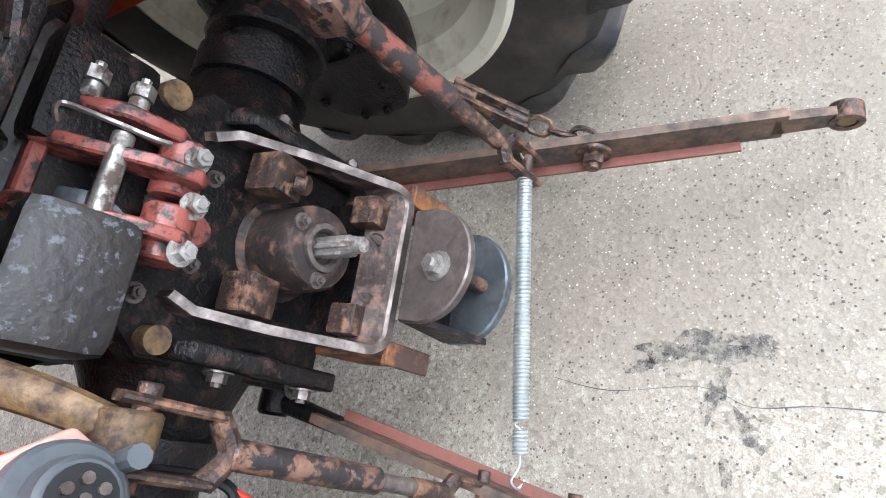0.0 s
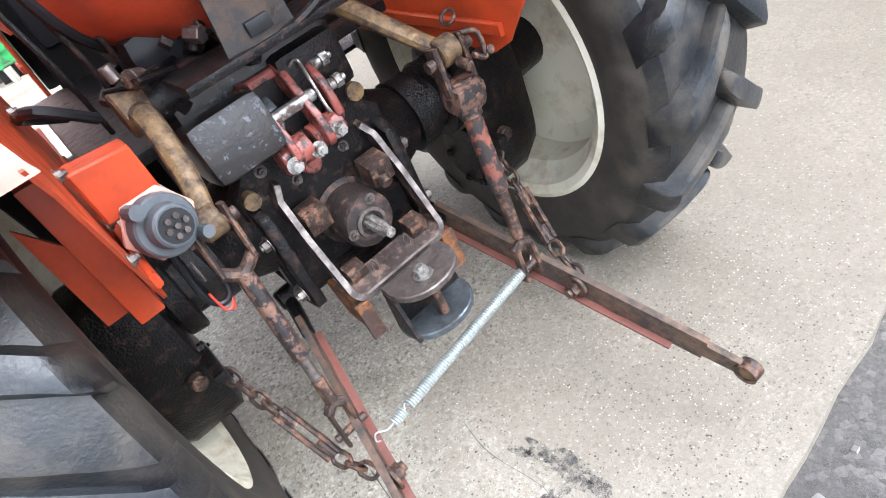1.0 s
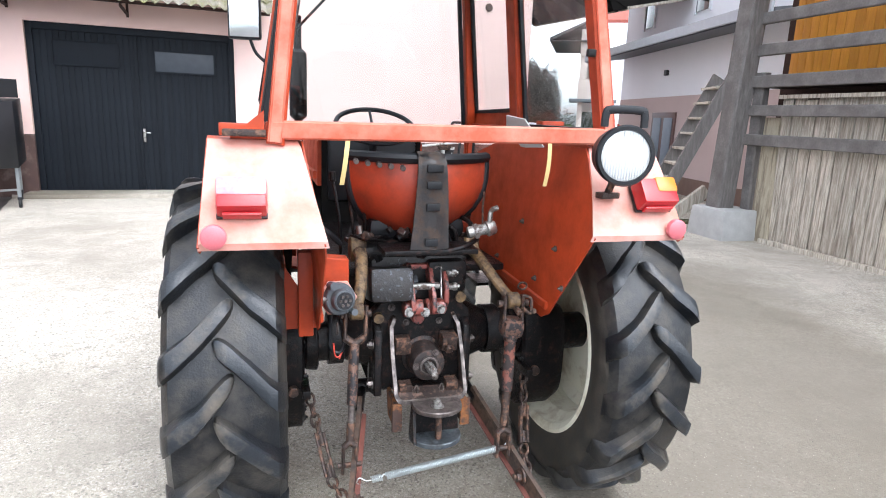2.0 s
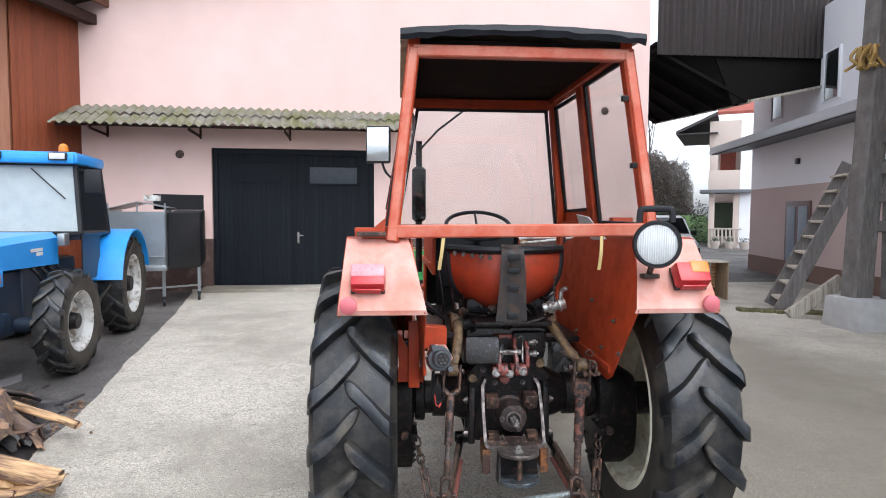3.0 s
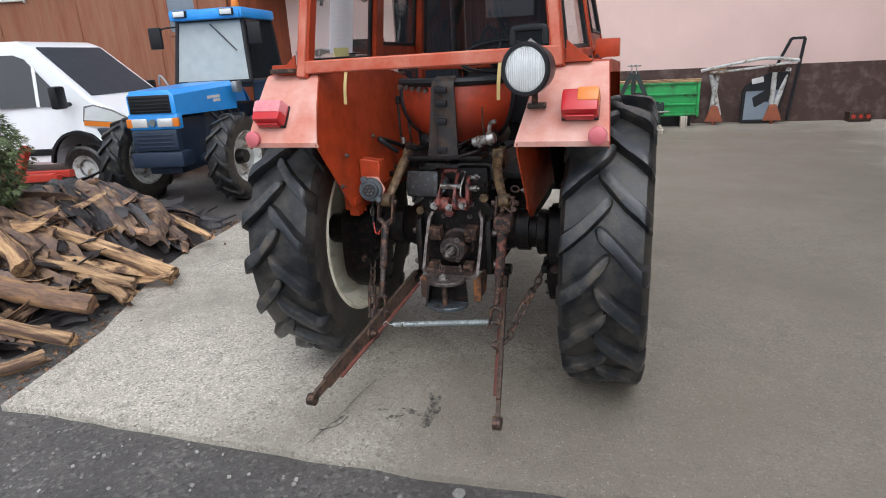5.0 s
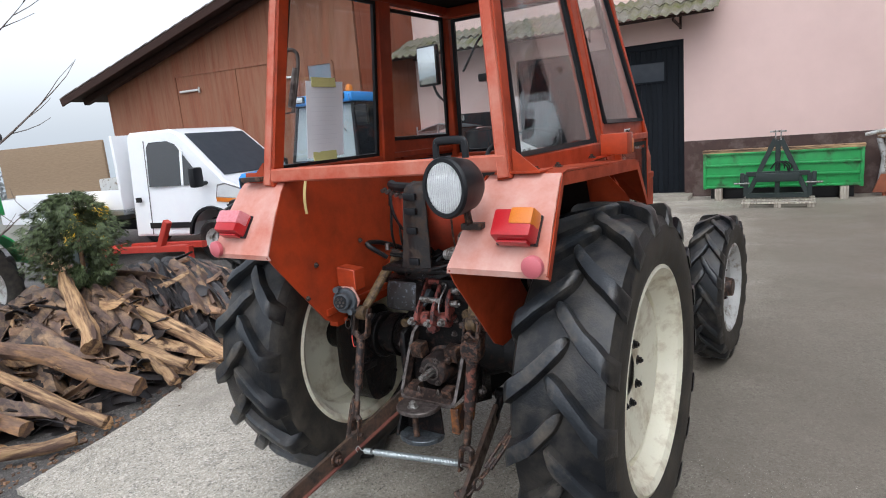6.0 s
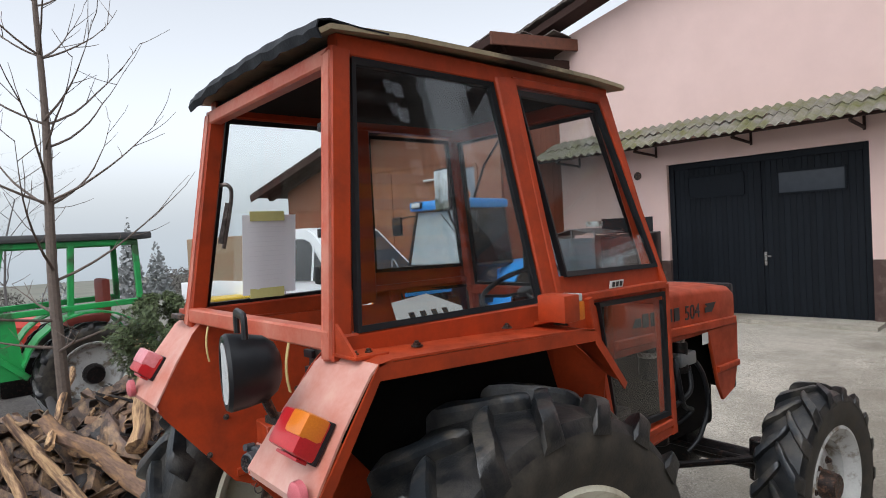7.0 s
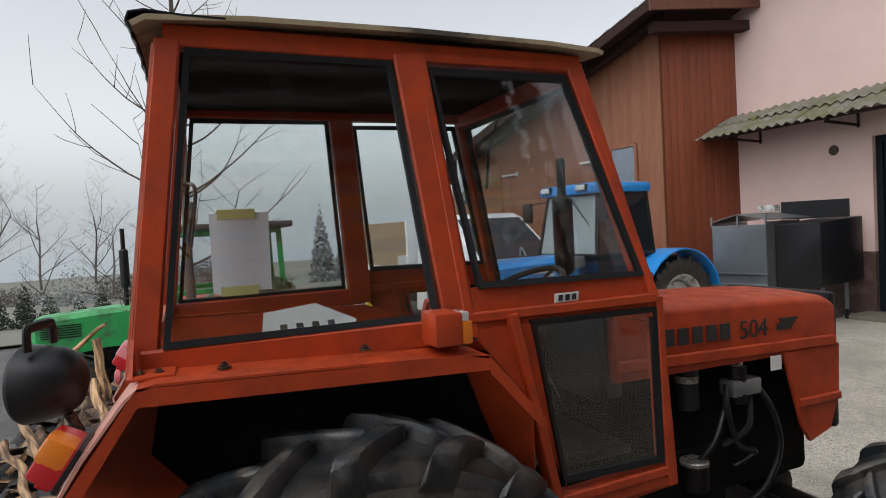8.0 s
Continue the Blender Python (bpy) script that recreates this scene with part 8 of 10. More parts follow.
# ---- vehicles behind ----
def simple_wheel(parent, p, r, w, rim_r, lugs, side, rim_mat, spin=0, steer=0, lug_h=0.03, hub_mat="grime"):
    wh = part("wheel", B(), "rubber", parent, at=pose(*p, spin, 0, steer))
    if lugs:
        ty = part("tyre", tyre_mesh(r, w, rim_r, lugs, lug_h, 48, 0.05), "rubber", wh)
        ty.data.materials.append(M["lugtop"])
        ty.data.materials.append(M["sidewall"])
    else:
        bm = B()
        lathe(bm, [(-w * 0.45, rim_r), (-w * 0.5, rim_r + 0.03), (-w * 0.5, r - 0.04), (-w * 0.38, r), (w * 0.38, r), (w * 0.5, r - 0.04), (w * 0.5, rim_r + 0.03), (w * 0.45, rim_r)], 40, closed=True)
        bmesh.ops.recalc_face_normals(bm, faces=bm.faces[:])
        part("tyre", bm, "rubber", wh)
    part("rim", rim_mesh(rim_r, w * 0.8, side * 0.02, rim_r * 0.3, dish=-0.03), rim_mat, wh)
    bm = B()
    rod(bm, (side * -0.02, 0, 0), (side * (w * 0.32), 0, 0), rim_r * 0.32, rim_r * 0.26, 16, 0.006)
    part("hub", bm, hub_mat, wh)
    return wh


# blue orchard tractor, its nose towards the slab (local -y is its front)
blue = thing("blue_tractor", "blue cab tractor with amber beacon parked on wet asphalt", "tractor", at=pose(-4.79, 4.50, -0.035, 0, 0, 10.5) @ Matrix.Diagonal((1, 1.08, 1, 1)))
for x, side in ((-0.68, -1), (0.68, 1)):
    simple_wheel(blue, (x, -1.06, 0.53), 0.53, 0.29, 0.31, 15, side, "whiterim", 6 * side, -4)
for x, side in ((-0.66, -1), (0.66, 1)):
    simple_wheel(blue, (x, 1.05, 0.66), 0.66, 0.33, 0.40, 17, side, "whiterim", 3 * side)
bm = B()
loops = []
for y, hw, z0, z1 in ((-1.62, 0.27, 1.12, 1.355), (-1.60, 0.29, 1.10, 1.385), (-1.0, 0.31, 1.08, 1.405), (-0.30, 0.34, 1.06, 1.42)):
    k = 0.06
    loops.append([(-hw, y, z0), (hw, y, z0), (hw, y, z1 - k), (hw - k, y, z1), (-hw + k, y, z1), (-hw, y, z1 - k)])
rings(bm, loops)
part("hood", bm, "blue", blue, "glossy blue hood")
bm = B()
box(bm, (0, -1.625, 1.235), (0.50, 0.03, 0.20), 0.02)
for k in range(5):
    box(bm, (0, -1.645, 1.16 + 0.037 * k), (0.48, 0.012, 0.012), 0.003)
part("grille", bm, "black", blue)
bm = B()
box(bm, (0, -1.60, 0.83), (0.56, 0.10, 0.24), 0.02)
for k in range(4):
    box(bm, (0, -1.655, 0.76 + 0.045 * k), (0.46, 0.012, 0.014), 0.003)
part("lower_grille", bm, "navy", blue)
bm = B()
box(bm, (0, -1.57, 1.04), (0.62, 0.10, 0.18), 0.025)
part("nose", bm, "blue", blue)
for x in (-0.155, 0.155):
    bm = B()
    box(bm, (x, -1.63, 1.03), (0.19, 0.03, 0.10), 0.015)
    part("headlight", bm, "lens", blue, "clear headlight")
for x in (-0.285, 0.285):
    bm = B()
    box(bm, (x, -1.62, 1.03), (0.07, 0.04, 0.10), 0.012)
    part("turn_lamp", bm, "amber", blue)
bm = B()
rod(bm, (0, -1.62, 1.03), (0, -1.65, 1.03), 0.045, 0.04, 16)
part("badge", bm, "galv", blue)
bm = B()
box(bm, (0, -1.55, 0.61), (0.64, 0.24, 0.18), 0.03)
box(bm, (0, -1.1, 0.74), (0.42, 0.9, 0.64), 0.04)
rod(bm, (-0.6, -1.06, 0.51), (0.6, -1.06, 0.51), 0.08, seg=16)
part("front_frame", bm, "navy", blue)
bm = B()
box(bm, (0, -0.2, 0.80), (0.48, 1.5, 0.60), 0.05)
box(bm, (0, 0.9, 0.62), (0.60, 0.7, 0.5), 0.06)
rod(bm, (-0.6, 1.05, 0.66), (0.6, 1.05, 0.66), 0.10, seg=16)
part("gearbox", bm, "navy", blue)
bm = B()
for s in (1, -1):
    for k in range(4):
        tube(bm, curve_pts([(s * 0.28, -0.9 + 0.2 * k, 1.09), (s * 0.38, -0.85 + 0.2 * k, 0.92), (s * 0.34, -0.7 + 0.2 * k, 0.66)], 4), 0.02, 6)
    rod(bm, (s * 0.36, -0.3, 0.70), (s * 0.36, -0.3, 1.0), 0.07, seg=14)
pieces("pipe", bm, "black", blue)
bcab = part("cab", B(), "blue", blue, at=pose(0, 0.10, 0) @ Matrix.Diagonal((1, 0.84, 1, 1)))
cp = {"fbl": (-0.54, -0.34, 1.40), "fbr": (0.54, -0.34, 1.40), "ftl": (-0.46, -0.18, 2.21), "ftr": (0.46, -0.18, 2.21), "rbl": (-0.56, 0.82, 1.38), "rbr": (0.56, 0.82, 1.38), "rtl": (-0.48, 0.80, 2.21), "rtr": (0.48, 0.80, 2.21)}
for a, b in (("fbl", "ftl"), ("fbr", "ftr"), ("rbl", "rtl"), ("rbr", "rtr"), ("fbl", "fbr"), ("fbl", "rbl"), ("fbr", "rbr"), ("rbl", "rbr"), ("ftl", "ftr")):
    bm = B()
    beam(bm, cp[a], cp[b], 0.05, 0.05, (0, 1, 0.01) if a[1:] != b[1:] and a[0] == b[0] and a[1] != "b" else (0.01, 0.02, 1) if cp[a][2] == cp[b][2] else (0, 1, 0), 0.006)
    part("post", bm, "black", bcab)
# the windscreen's painted paleness stands for the bright wall behind it
for q, m in ((("fbl", "fbr", "ftr", "ftl"), "screen"), (("fbr", "rbr", "rtr", "ftr"), "darkpane"), (("fbl", "rbl", "rtl", "ftl"), "darkpane"), (("rbl", "rbr", "rtr", "rtl"), "darkpane")):
    bm = B()
    pts = [Vector(cp[k]) for k in q]
    nn = (pts[1] - pts[0]).cross(pts[3] - pts[0]).normalized() * 0.008
    rings(bm, [[p - nn for p in pts], [p + nn for p in pts]])
    bmesh.ops.recalc_face_normals(bm, faces=bm.faces[:])
    part("window", bm, m, bcab, "opaque cab window")
bm = B()
box(bm, (0, 0.29, 2.275), (1.05, 1.20, 0.14), 0.05)
box(bm, (0, -0.27, 2.26), (0.98, 0.14, 0.11), 0.03)
part("roof", bm, "blue", bcab, "blue cab roof")
for x in (-0.33, 0.33):
    bm = B()
    box(bm, (x, -0.35, 2.285), (0.19, 0.06, 0.09), 0.015)
    lp = part("roof_lamp", bm, "black", bcab)
    bm = B()
    box(bm, (x, -0.383, 2.285), (0.16, 0.012, 0.07), 0.008)
    part("lens", bm, "lens", lp)
bm = B()
rod(bm, (0.25, 0.15, 2.335), (0.25, 0.15, 2.385), 0.05, seg=14)
lathe(bm, [(2.385, 0.055), (2.445, 0.05), (2.475, 0.02), (2.477, 0.0)], 16, "z", (0.25, 0.15, 0))
part("beacon", bm, "amber", bcab, "amber beacon")
bm = B()
tube(bm, [(0.02, -0.235, 2.15), (0.38, -0.30, 1.80)], 0.008, 6)
part("wiper", bm, "black", bcab)
bm = B()
box(bm, (0, 0.25, 1.36), (1.04, 1.12, 0.08), 0.02)
part("cab_floor", bm, "navy", bcab)
for s in (1, -1):
    bm = B()
    rows = []
    for a in np.linspace(10, 165, 12):
        rows.append([(s * x, 1.05 + 0.74 * math.cos(radians(a)) * -1, 0.66 + 0.74 * math.sin(radians(a))) for x in (0.46, 0.60, 0.84)])
    sheet(bm, rows, 0.02)
    bmesh.ops.recalc_face_normals(bm, faces=bm.faces[:])
    prism(bm, [(s * 0.47, 0.36, 0.62), (s * 0.47, 0.36, 1.3), (s * 0.47, 1.5, 1.3), (s * 0.47, 1.6, 0.9)], (s * 0.02, 0, 0))
    part("fender", bm, "blue", blue)
    bm = B()
    prism(bm, [(s * 0.53, -0.32, 0.84), (s * 0.53, 0.38, 0.84), (s * 0.55, 0.40, 1.40), (s * 0.54, -0.33, 1.40)], (s * 0.015, 0, 0))
    part("lower_door", bm, "black", bcab)
    m_ = part("mirror", B(), "black", bcab)
    bm = B()
    box(bm, (s * 0.70, -0.40, 2.00), (0.18, 0.06, 0.28), 0.03)
    part("shell", bm, "black", m_)
    bm = B()
    tube(bm, curve_pts([(s * 0.48, -0.20, 2.14), (s * 0.62, -0.34, 2.12), (s * 0.68, -0.38, 2.04)], 4), 0.012, 6)
    part("arm", bm, "black", m_)
bm = B()
tube(bm, curve_pts([(-0.44, -0.38, 1.10), (-0.50, -0.44, 1.38), (-0.60, -0.46, 1.53), (-0.62, -0.46, 1.28)], 5), 0.012, 6)
part("hand_rail", bm, "galv", blue)
for s in (1, -1):
    for k, (w_, z_) in enumerate(((0.30, 1.25), (0.24, 1.205))):
        bm = B()
        box(bm, (s * 0.322, -0.82 + 0.10 * k, z_), (0.004, w_, 0.035))
        part("name_bar", bm, "whitedecal", blue)
bm = B()
box(bm, (0.43, -0.40, 1.34), (0.08, 0.16, 0.14), 0.02)
part("air_box", bm, "galv", blue)

# white light truck (local x is its front, its right side at y = 0)
truck = thing("light_truck", "white light truck with an open load bed, parked on wet asphalt", "truck", at=pose(-6.66, 3.60, -0.06, 0, 0, 11))
bm = B()
side_prof = [(0.86, 0.42), (0.92, 0.62), (0.88, 0.98), (0.62, 1.16), (0.30, 1.28), (-0.52, 2.02), (-0.72, 2.10), (-1.60, 2.10), (-1.66, 2.02), (-1.66, 0.42), (-0.45, 0.42), (-0.42, 0.62), (-0.22, 0.80), (0.0, 0.86), (0.22, 0.80), (0.42, 0.62), (0.45, 0.42)]


def inset(x, z):
    return 0.06 + (0.13 * max(0, (z - 1.1)) if z > 1.1 else 0.0)


left = [(x, inset(x, z), z) for x, z in side_prof]
right = [(x, 1.9 - inset(x, z), z) for x, z in side_prof]
bm2 = B()
va = [bm2.verts.new(p) for p in left]
vb = [bm2.verts.new(p) for p in right]
bm2.faces.new(va)
bm2.faces.new(list(reversed(vb)))
for i in range(len(va)):
    j = (i + 1) % len(va)
    bm2.faces.new((va[j], va[i], vb[i], vb[j]))
bmesh.ops.recalc_face_normals(bm2, faces=bm2.faces[:])
bmesh.ops.bevel(bm2, geom=[e for e in bm2.edges if abs(e.verts[0].co.y - e.verts[1].co.y) < 0.15], offset=0.035, segments=2, affect="EDGES")
bm.free()
tcab = part("cab", bm2, "white", truck, "white cab")


def tside(x, z, d=0.004):
    return (x, inset(x, z) - d, z)


bm = B()
prism(bm, [tside(x, z) for x, z in ((-1.20, 1.22), (-0.05, 1.22), (-0.20, 1.40), (-0.62, 1.86), (-0.78, 1.92), (-1.16, 1.92), (-1.22, 1.84))], (0, 0.008, 0))
part("side_window", bm, "darkpane", tcab, "dark side window")
bm = B()
prism(bm, [tside(-0.52, 1.22, 0.012), tside(-0.47, 1.22, 0.012), tside(-0.47, 1.74, 0.012), tside(-0.52, 1.80, 0.012)], (0, 0.012, 0))
part("window_pillar", bm, "white", tcab)
bm = B()
nw = Vector((0.67, 0, 0.74)).normalized() * 0.006
ws_pts = [Vector(p) for p in ((0.24, 0.20, 1.335), (0.24, 1.70, 1.335), (-0.50, 1.62, 2.00), (-0.50, 0.28, 2.00))]
rings(bm, [[p + nw * 0.5 for p in ws_pts], [p + nw * 3 for p in ws_pts]])
bmesh.ops.recalc_face_normals(bm, faces=bm.faces[:])
part("windscreen", bm, "greypane", tcab, "dark windscreen")
bm = B()
prism(bm, [tside(0.84, 0.96), tside(0.80, 1.015), tside(0.60, 1.12), tside(0.34, 1.20), tside(0.20, 1.18), tside(0.16, 1.02)], (0, 0.03, 0))
part("headlight", bm, "lens", tcab, "large clear headlight")
bm = B()
prism(bm, [tside(0.86, 0.945, 0.002), tside(0.81, 1.03, 0.002), tside(0.60, 1.14, 0.002), tside(0.33, 1.222, 0.002), tside(0.18, 1.20, 0.002), tside(0.135, 1.0, 0.002)], (0, 0.02, 0))
part("headlight_seal", bm, "greydecal", tcab)
bm = B()
arch = [(0.46 * math.cos(radians(a)), 0.36 + 0.50 * math.sin(radians(a))) for a in np.linspace(10, 170, 16)]
for (x0, z0), (x1, z1) in zip(arch, arch[1:]):
    beam(bm, tside(x0, z0, 0.006), tside(x1, z1, 0.006), 0.04, 0.06, (0, 1, 0))
part("wheel_arch", bm, "black", tcab, "black plastic wheel arch")
bm = B()
prism(bm, [tside(0.15, 0.945, 0.008), tside(0.86, 0.89, 0.008), tside(0.86, 0.95, 0.008), tside(0.15, 1.01, 0.008)], (0, 0.02, 0))
part("turn_lamp", bm, "amber", tcab)
bm = B()
prism(bm, [tside(0.46, 0.30, 0.01), tside(0.90, 0.34, 0.01), tside(0.935, 0.60, 0.01), tside(0.895, 0.88, 0.01), tside(0.30, 0.90, 0.01), tside(0.42, 0.72, 0.01)], (0, 1.80, 0), 0.02)
prism(bm, [(0.86, 0.5, 0.72), (0.90, 0.5, 0.92), (0.90, 1.4, 0.92), (0.86, 1.4, 0.72)], (0.02, 0, 0))
part("bumper", bm, mat("grey_plastic_bumper", (0.028, 0.036, 0.048), (0.022, 0.028, 0.038), 0.6, bump=0.05), tcab, "dark grey bumper")
bm = B()
prism(bm, [tside(-1.30, 0.55, 0.012), tside(-0.45, 0.55, 0.012), tside(-0.45, 0.64, 0.012), tside(-1.30, 0.64, 0.012)], (0, 0.012, 0))
prism(bm, [tside(-1.52, 0.98, 0.012), tside(-1.40, 0.98, 0.012), tside(-1.40, 1.06, 0.012), tside(-1.52, 1.06, 0.012)], (0, 0.012, 0))
part("side_strip", bm, "black", tcab)
bm = B()
prism(bm, [tside(-1.28, 0.45, 0.005), tside(-1.262, 0.45, 0.005), tside(-1.262, 1.95, 0.005), tside(-1.28, 1.95, 0.005)], (0, 0.004, 0))
part("door_seam", bm, "greydecal", tcab)
mr = part("mirror", B(), "black", tcab)
bm = B()
box(bm, (0.0, -0.14, 1.34), (0.12, 0.20, 0.30), 0.04)
part("shell", bm, "black", mr)
bm = B()
tube(bm, [(0.0, 0.06, 1.24), (0.0, -0.10, 1.24)], 0.03, 8)
part("arm", bm, "black", mr)
bm = B()
box(bm, (0.0, 2.02, 1.34), (0.12, 0.18, 0.28), 0.04)
part("far_mirror", bm, "black", tcab)
bm = B()
for y in (0.5, 1.0):
    tube(bm, [(0.20, y, 1.36), (0.02, y + 0.45, 1.50)], 0.012, 6)
part("wiper", bm, "black", tcab)
for x, y in ((0.0, 0.16), (0.0, 1.74), (-3.0, 0.16), (-3.0, 1.74)):
    w = part("wheel", B(), "rubber", truck, at=pose(x, y, 0.33, 0, 0, 90))
    bm = B()
    lathe(bm, [(-0.09, 0.20), (-0.105, 0.23), (-0.105, 0.30), (-0.08, 0.335), (0.08, 0.335), (0.105, 0.30), (0.105, 0.23), (0.09, 0.20)], 36, closed=True)
    bmesh.ops.recalc_face_normals(bm, faces=bm.faces[:])
    part("tyre", bm, "rubber", w)
    part("rim", rim_mesh(0.205, 0.17, -0.02, 0.06, dish=0.0), "whiterim", w)
bm = B()
beam(bm, (-4.4, 0.55, 0.55), (-0.4, 0.55, 0.55), 0.10, 0.16)
beam(bm, (-4.4, 1.35, 0.55), (-0.4, 1.35, 0.55), 0.10, 0.16)
part("chassis", bm, "black", truck)
bm = B()
box(bm, (-3.05, 0.95, 0.84), (2.6, 1.95, 0.10), 0.01)
part("bed_floor", bm, "galv", truck)
for y in (0.0, 1.9):
    bm = B()
    box(bm, (-3.05, y, 1.04), (2.6, 0.04, 0.34), 0.01)
    part("bed_side", bm, "white", truck)
bm = B()
box(bm, (-1.78, 0.95, 1.45), (0.06, 1.9, 1.25), 0.01)
part("bed_headboard", bm, "white", truck)
bm = B()
box(bm, (-2.1, 0.35, 1.15), (0.5, 0.5, 0.5), 0.03)
part("tool_box", bm, "whiterim", truck)

# trailer with a tan board behind the truck
tr = thing("board_trailer", "low white trailer carrying a tall tan board", "trailer", at=pose(-11.3, 3.62, -0.06, 0, 0, 9))
bm = B()
box(bm, (0, 0, 1.58), (3.1, 0.05, 0.98), 0.01)
part("board", bm, "tanboard", tr, "tan plywood board")
bm = B()
box(bm, (0, 0.4, 0.82), (3.2, 1.2, 0.5), 0.02)
part("body", bm, "white", tr)
for x in (-0.5, 0.5):
    w = part("wheel", B(), "rubber", tr, at=pose(x, -0.15, 0.3, 0, 0, 90))
    bm = B()
    lathe(bm, [(-0.09, 0.15), (-0.10, 0.26), (-0.07, 0.30), (0.07, 0.30), (0.10, 0.26), (0.09, 0.15)], 28, closed=True)
    part("tyre", bm, "rubber", w)

# red implement by the truck, yellow skip behind the bush
ri = thing("red_implement", "low red steel implement on the asphalt", "implement", at=pose(-6.9, 3.0, -0.05, 0, 0, 8))
for a, b in (((-1.6, 0.1, 0.25), (0.3, 0.1, 0.32)), ((-1.4, 0.5, 0.25), (0.2, 0.5, 0.30)), ((-0.3, 0.1, 0.30), (-0.05, 0.1, 0.72)), ((-1.6, 0.1, 0.25), (-1.6, 0.5, 0.25)), ((0.3, 0.1, 0.02), (0.3, 0.1, 0.35)), ((-1.5, 0.1, 0.02), (-1.5, 0.1, 0.30))):
    bm = B()
    beam(bm, a, b, 0.10, 0.10, (0, 0.01, 1) if abs(a[2] - b[2]) < 0.2 else (0, 1, 0), 0.01)
    part("bar", bm, "red", ri)
ys = thing("yellow_skip", "yellow steel tipping skip", "skip", at=pose(-9.0, 2.88, -0.12, 0, 0, 80))
bm = B()
prism(bm, [(-0.26, -0.3, 0.40), (0.26, -0.3, 0.40), (0.34, -0.3, 1.02), (-0.34, -0.3, 1.02)], (0, 0.6, 0), 0.02)
part("bucket", bm, "yellow", ys)
bm = B()
box(bm, (0, 0, 0.20), (0.45, 0.4, 0.45), 0.02)
part("base", bm, "darkmetal", ys)

# green tractor with an open-sided cab (local -y is its front)
gt = thing("green_tractor", "green cab tractor with grey wheels standing behind the bark heap", "tractor", at=pose(-7.02, 0.15, -0.275, 0, 0, 1))
for x, side in ((-0.62, -1), (0.62, 1)):
    simple_wheel(gt, (x, 0.05, 0.63), 0.63, 0.34, 0.40, 18, side, "whiterim", 4)
    simple_wheel(gt, (x * 1.02, -2.0, 0.42), 0.42, 0.22, 0.24, 14, side, "whiterim", 4)
bm = B()
loops = []
for y, hw, z0, z1 in ((-2.42, 0.26, 0.72, 1.20), (-2.38, 0.29, 0.70, 1.235), (-1.6, 0.30, 0.80, 1.29), (-0.95, 0.31, 0.80, 1.33)):
    loops.append([(-hw, y, z0), (hw, y, z0), (hw, y, z1 - 0.06), (hw - 0.06, y, z1), (-hw + 0.06, y, z1), (-hw, y, z1 - 0.06)])
rings(bm, loops)
part("hood", bm, "green", gt)
for k in range(6):
    bm = B()
    box(bm, (0.302, -2.1, 0.98 + 0.03 * k), (0.012, 0.45, 0.014), 0.003)
    part("louvre", bm, "black", gt)
bm = B()
box(bm, (0, -1.5, 0.66), (0.42, 1.5, 0.34), 0.05)
box(bm, (0, -0.2, 0.66), (0.52, 1.3, 0.46), 0.05)
rod(bm, (-0.5, 0.05, 0.63), (0.5, 0.05, 0.63), 0.11, seg=16)
rod(bm, (-0.55, -2.0, 0.42), (0.55, -2.0, 0.42), 0.06, seg=14)
part("frame", bm, "grime", gt)
bm = B()
rod(bm, (0.20, -1.35, 1.28), (0.20, -1.35, 1.65), 0.03, seg=12)
rod(bm, (0.20, -1.35, 1.55), (0.20, -1.35, 2.05), 0.06, 0.055, 16, 0.02)
rod(bm, (0.20, -1.35, 2.03), (0.20, -1.35, 2.32), 0.028, seg=12)
part("exhaust", bm, "black", gt)
gcab = part("cab", B(), "green", gt)
for s in (1, -1):
    for a, b in (((0.60, -0.98, 1.05), (0.56, -0.78, 2.22)), ((0.60, 0.62, 1.42), (0.56, 0.60, 2.22)), ((0.60, -0.15, 1.35), (0.57, -0.10, 2.22)), ((0.60, -0.98, 1.42), (0.60, 0.62, 1.46)), ((0.60, -0.98, 1.05), (0.60, -0.60, 0.70)), ((0.57, -0.80, 2.20), (0.57, 0.62, 2.20))):
        bm = B()
        beam(bm, mir(s, a), mir(s, b), 0.07, 0.07, (0, 1, 0) if abs(a[2] - b[2]) > 0.3 else (0, 0, 1), 0.01)
        part("post", bm, "green", gcab)
    bm = B()
    rows = []
    for a in np.linspace(15, 165, 12):
        rows.append([(s * x, 0.05 - 0.72 * math.cos(radians(a)), 0.66 + 0.72 * math.sin(radians(a))) for x in (0.40, 0.60, 0.80)])
    sheet(bm, rows, 0.02)
    bmesh.ops.recalc_face_normals(bm, faces=bm.faces[:])
    part("fender", bm, "green", gt)
    bm = B()
    prism(bm, [mir(s, p) for p in ((0.60, -0.98, 0.70), (0.60, -0.62, 0.70), (0.60, -0.70, 1.42), (0.60, -0.98, 1.42))], (-s * 0.02, 0, 0))
    part("side_panel", bm, "green", gcab)
bm = B()
box(bm, (0, -0.08, 2.28), (1.30, 1.75, 0.09), 0.035)
part("roof", bm, mat("dark_grey_cab_roof", (0.05, 0.05, 0.052), (0.08, 0.08, 0.08), 0.6, bump=0.2), gcab, "dark grey cab roof")
bm = B()
box(bm, (0, 0.1, 1.25), (0.5, 0.5, 0.12), 0.04)
box(bm, (0, 0.32, 1.5), (0.48, 0.1, 0.5), 0.04)
part("seat", bm, mat("dull_red_seat", (0.30, 0.05, 0.035), (0.24, 0.04, 0.03), 0.6, bump=0.1), gcab)

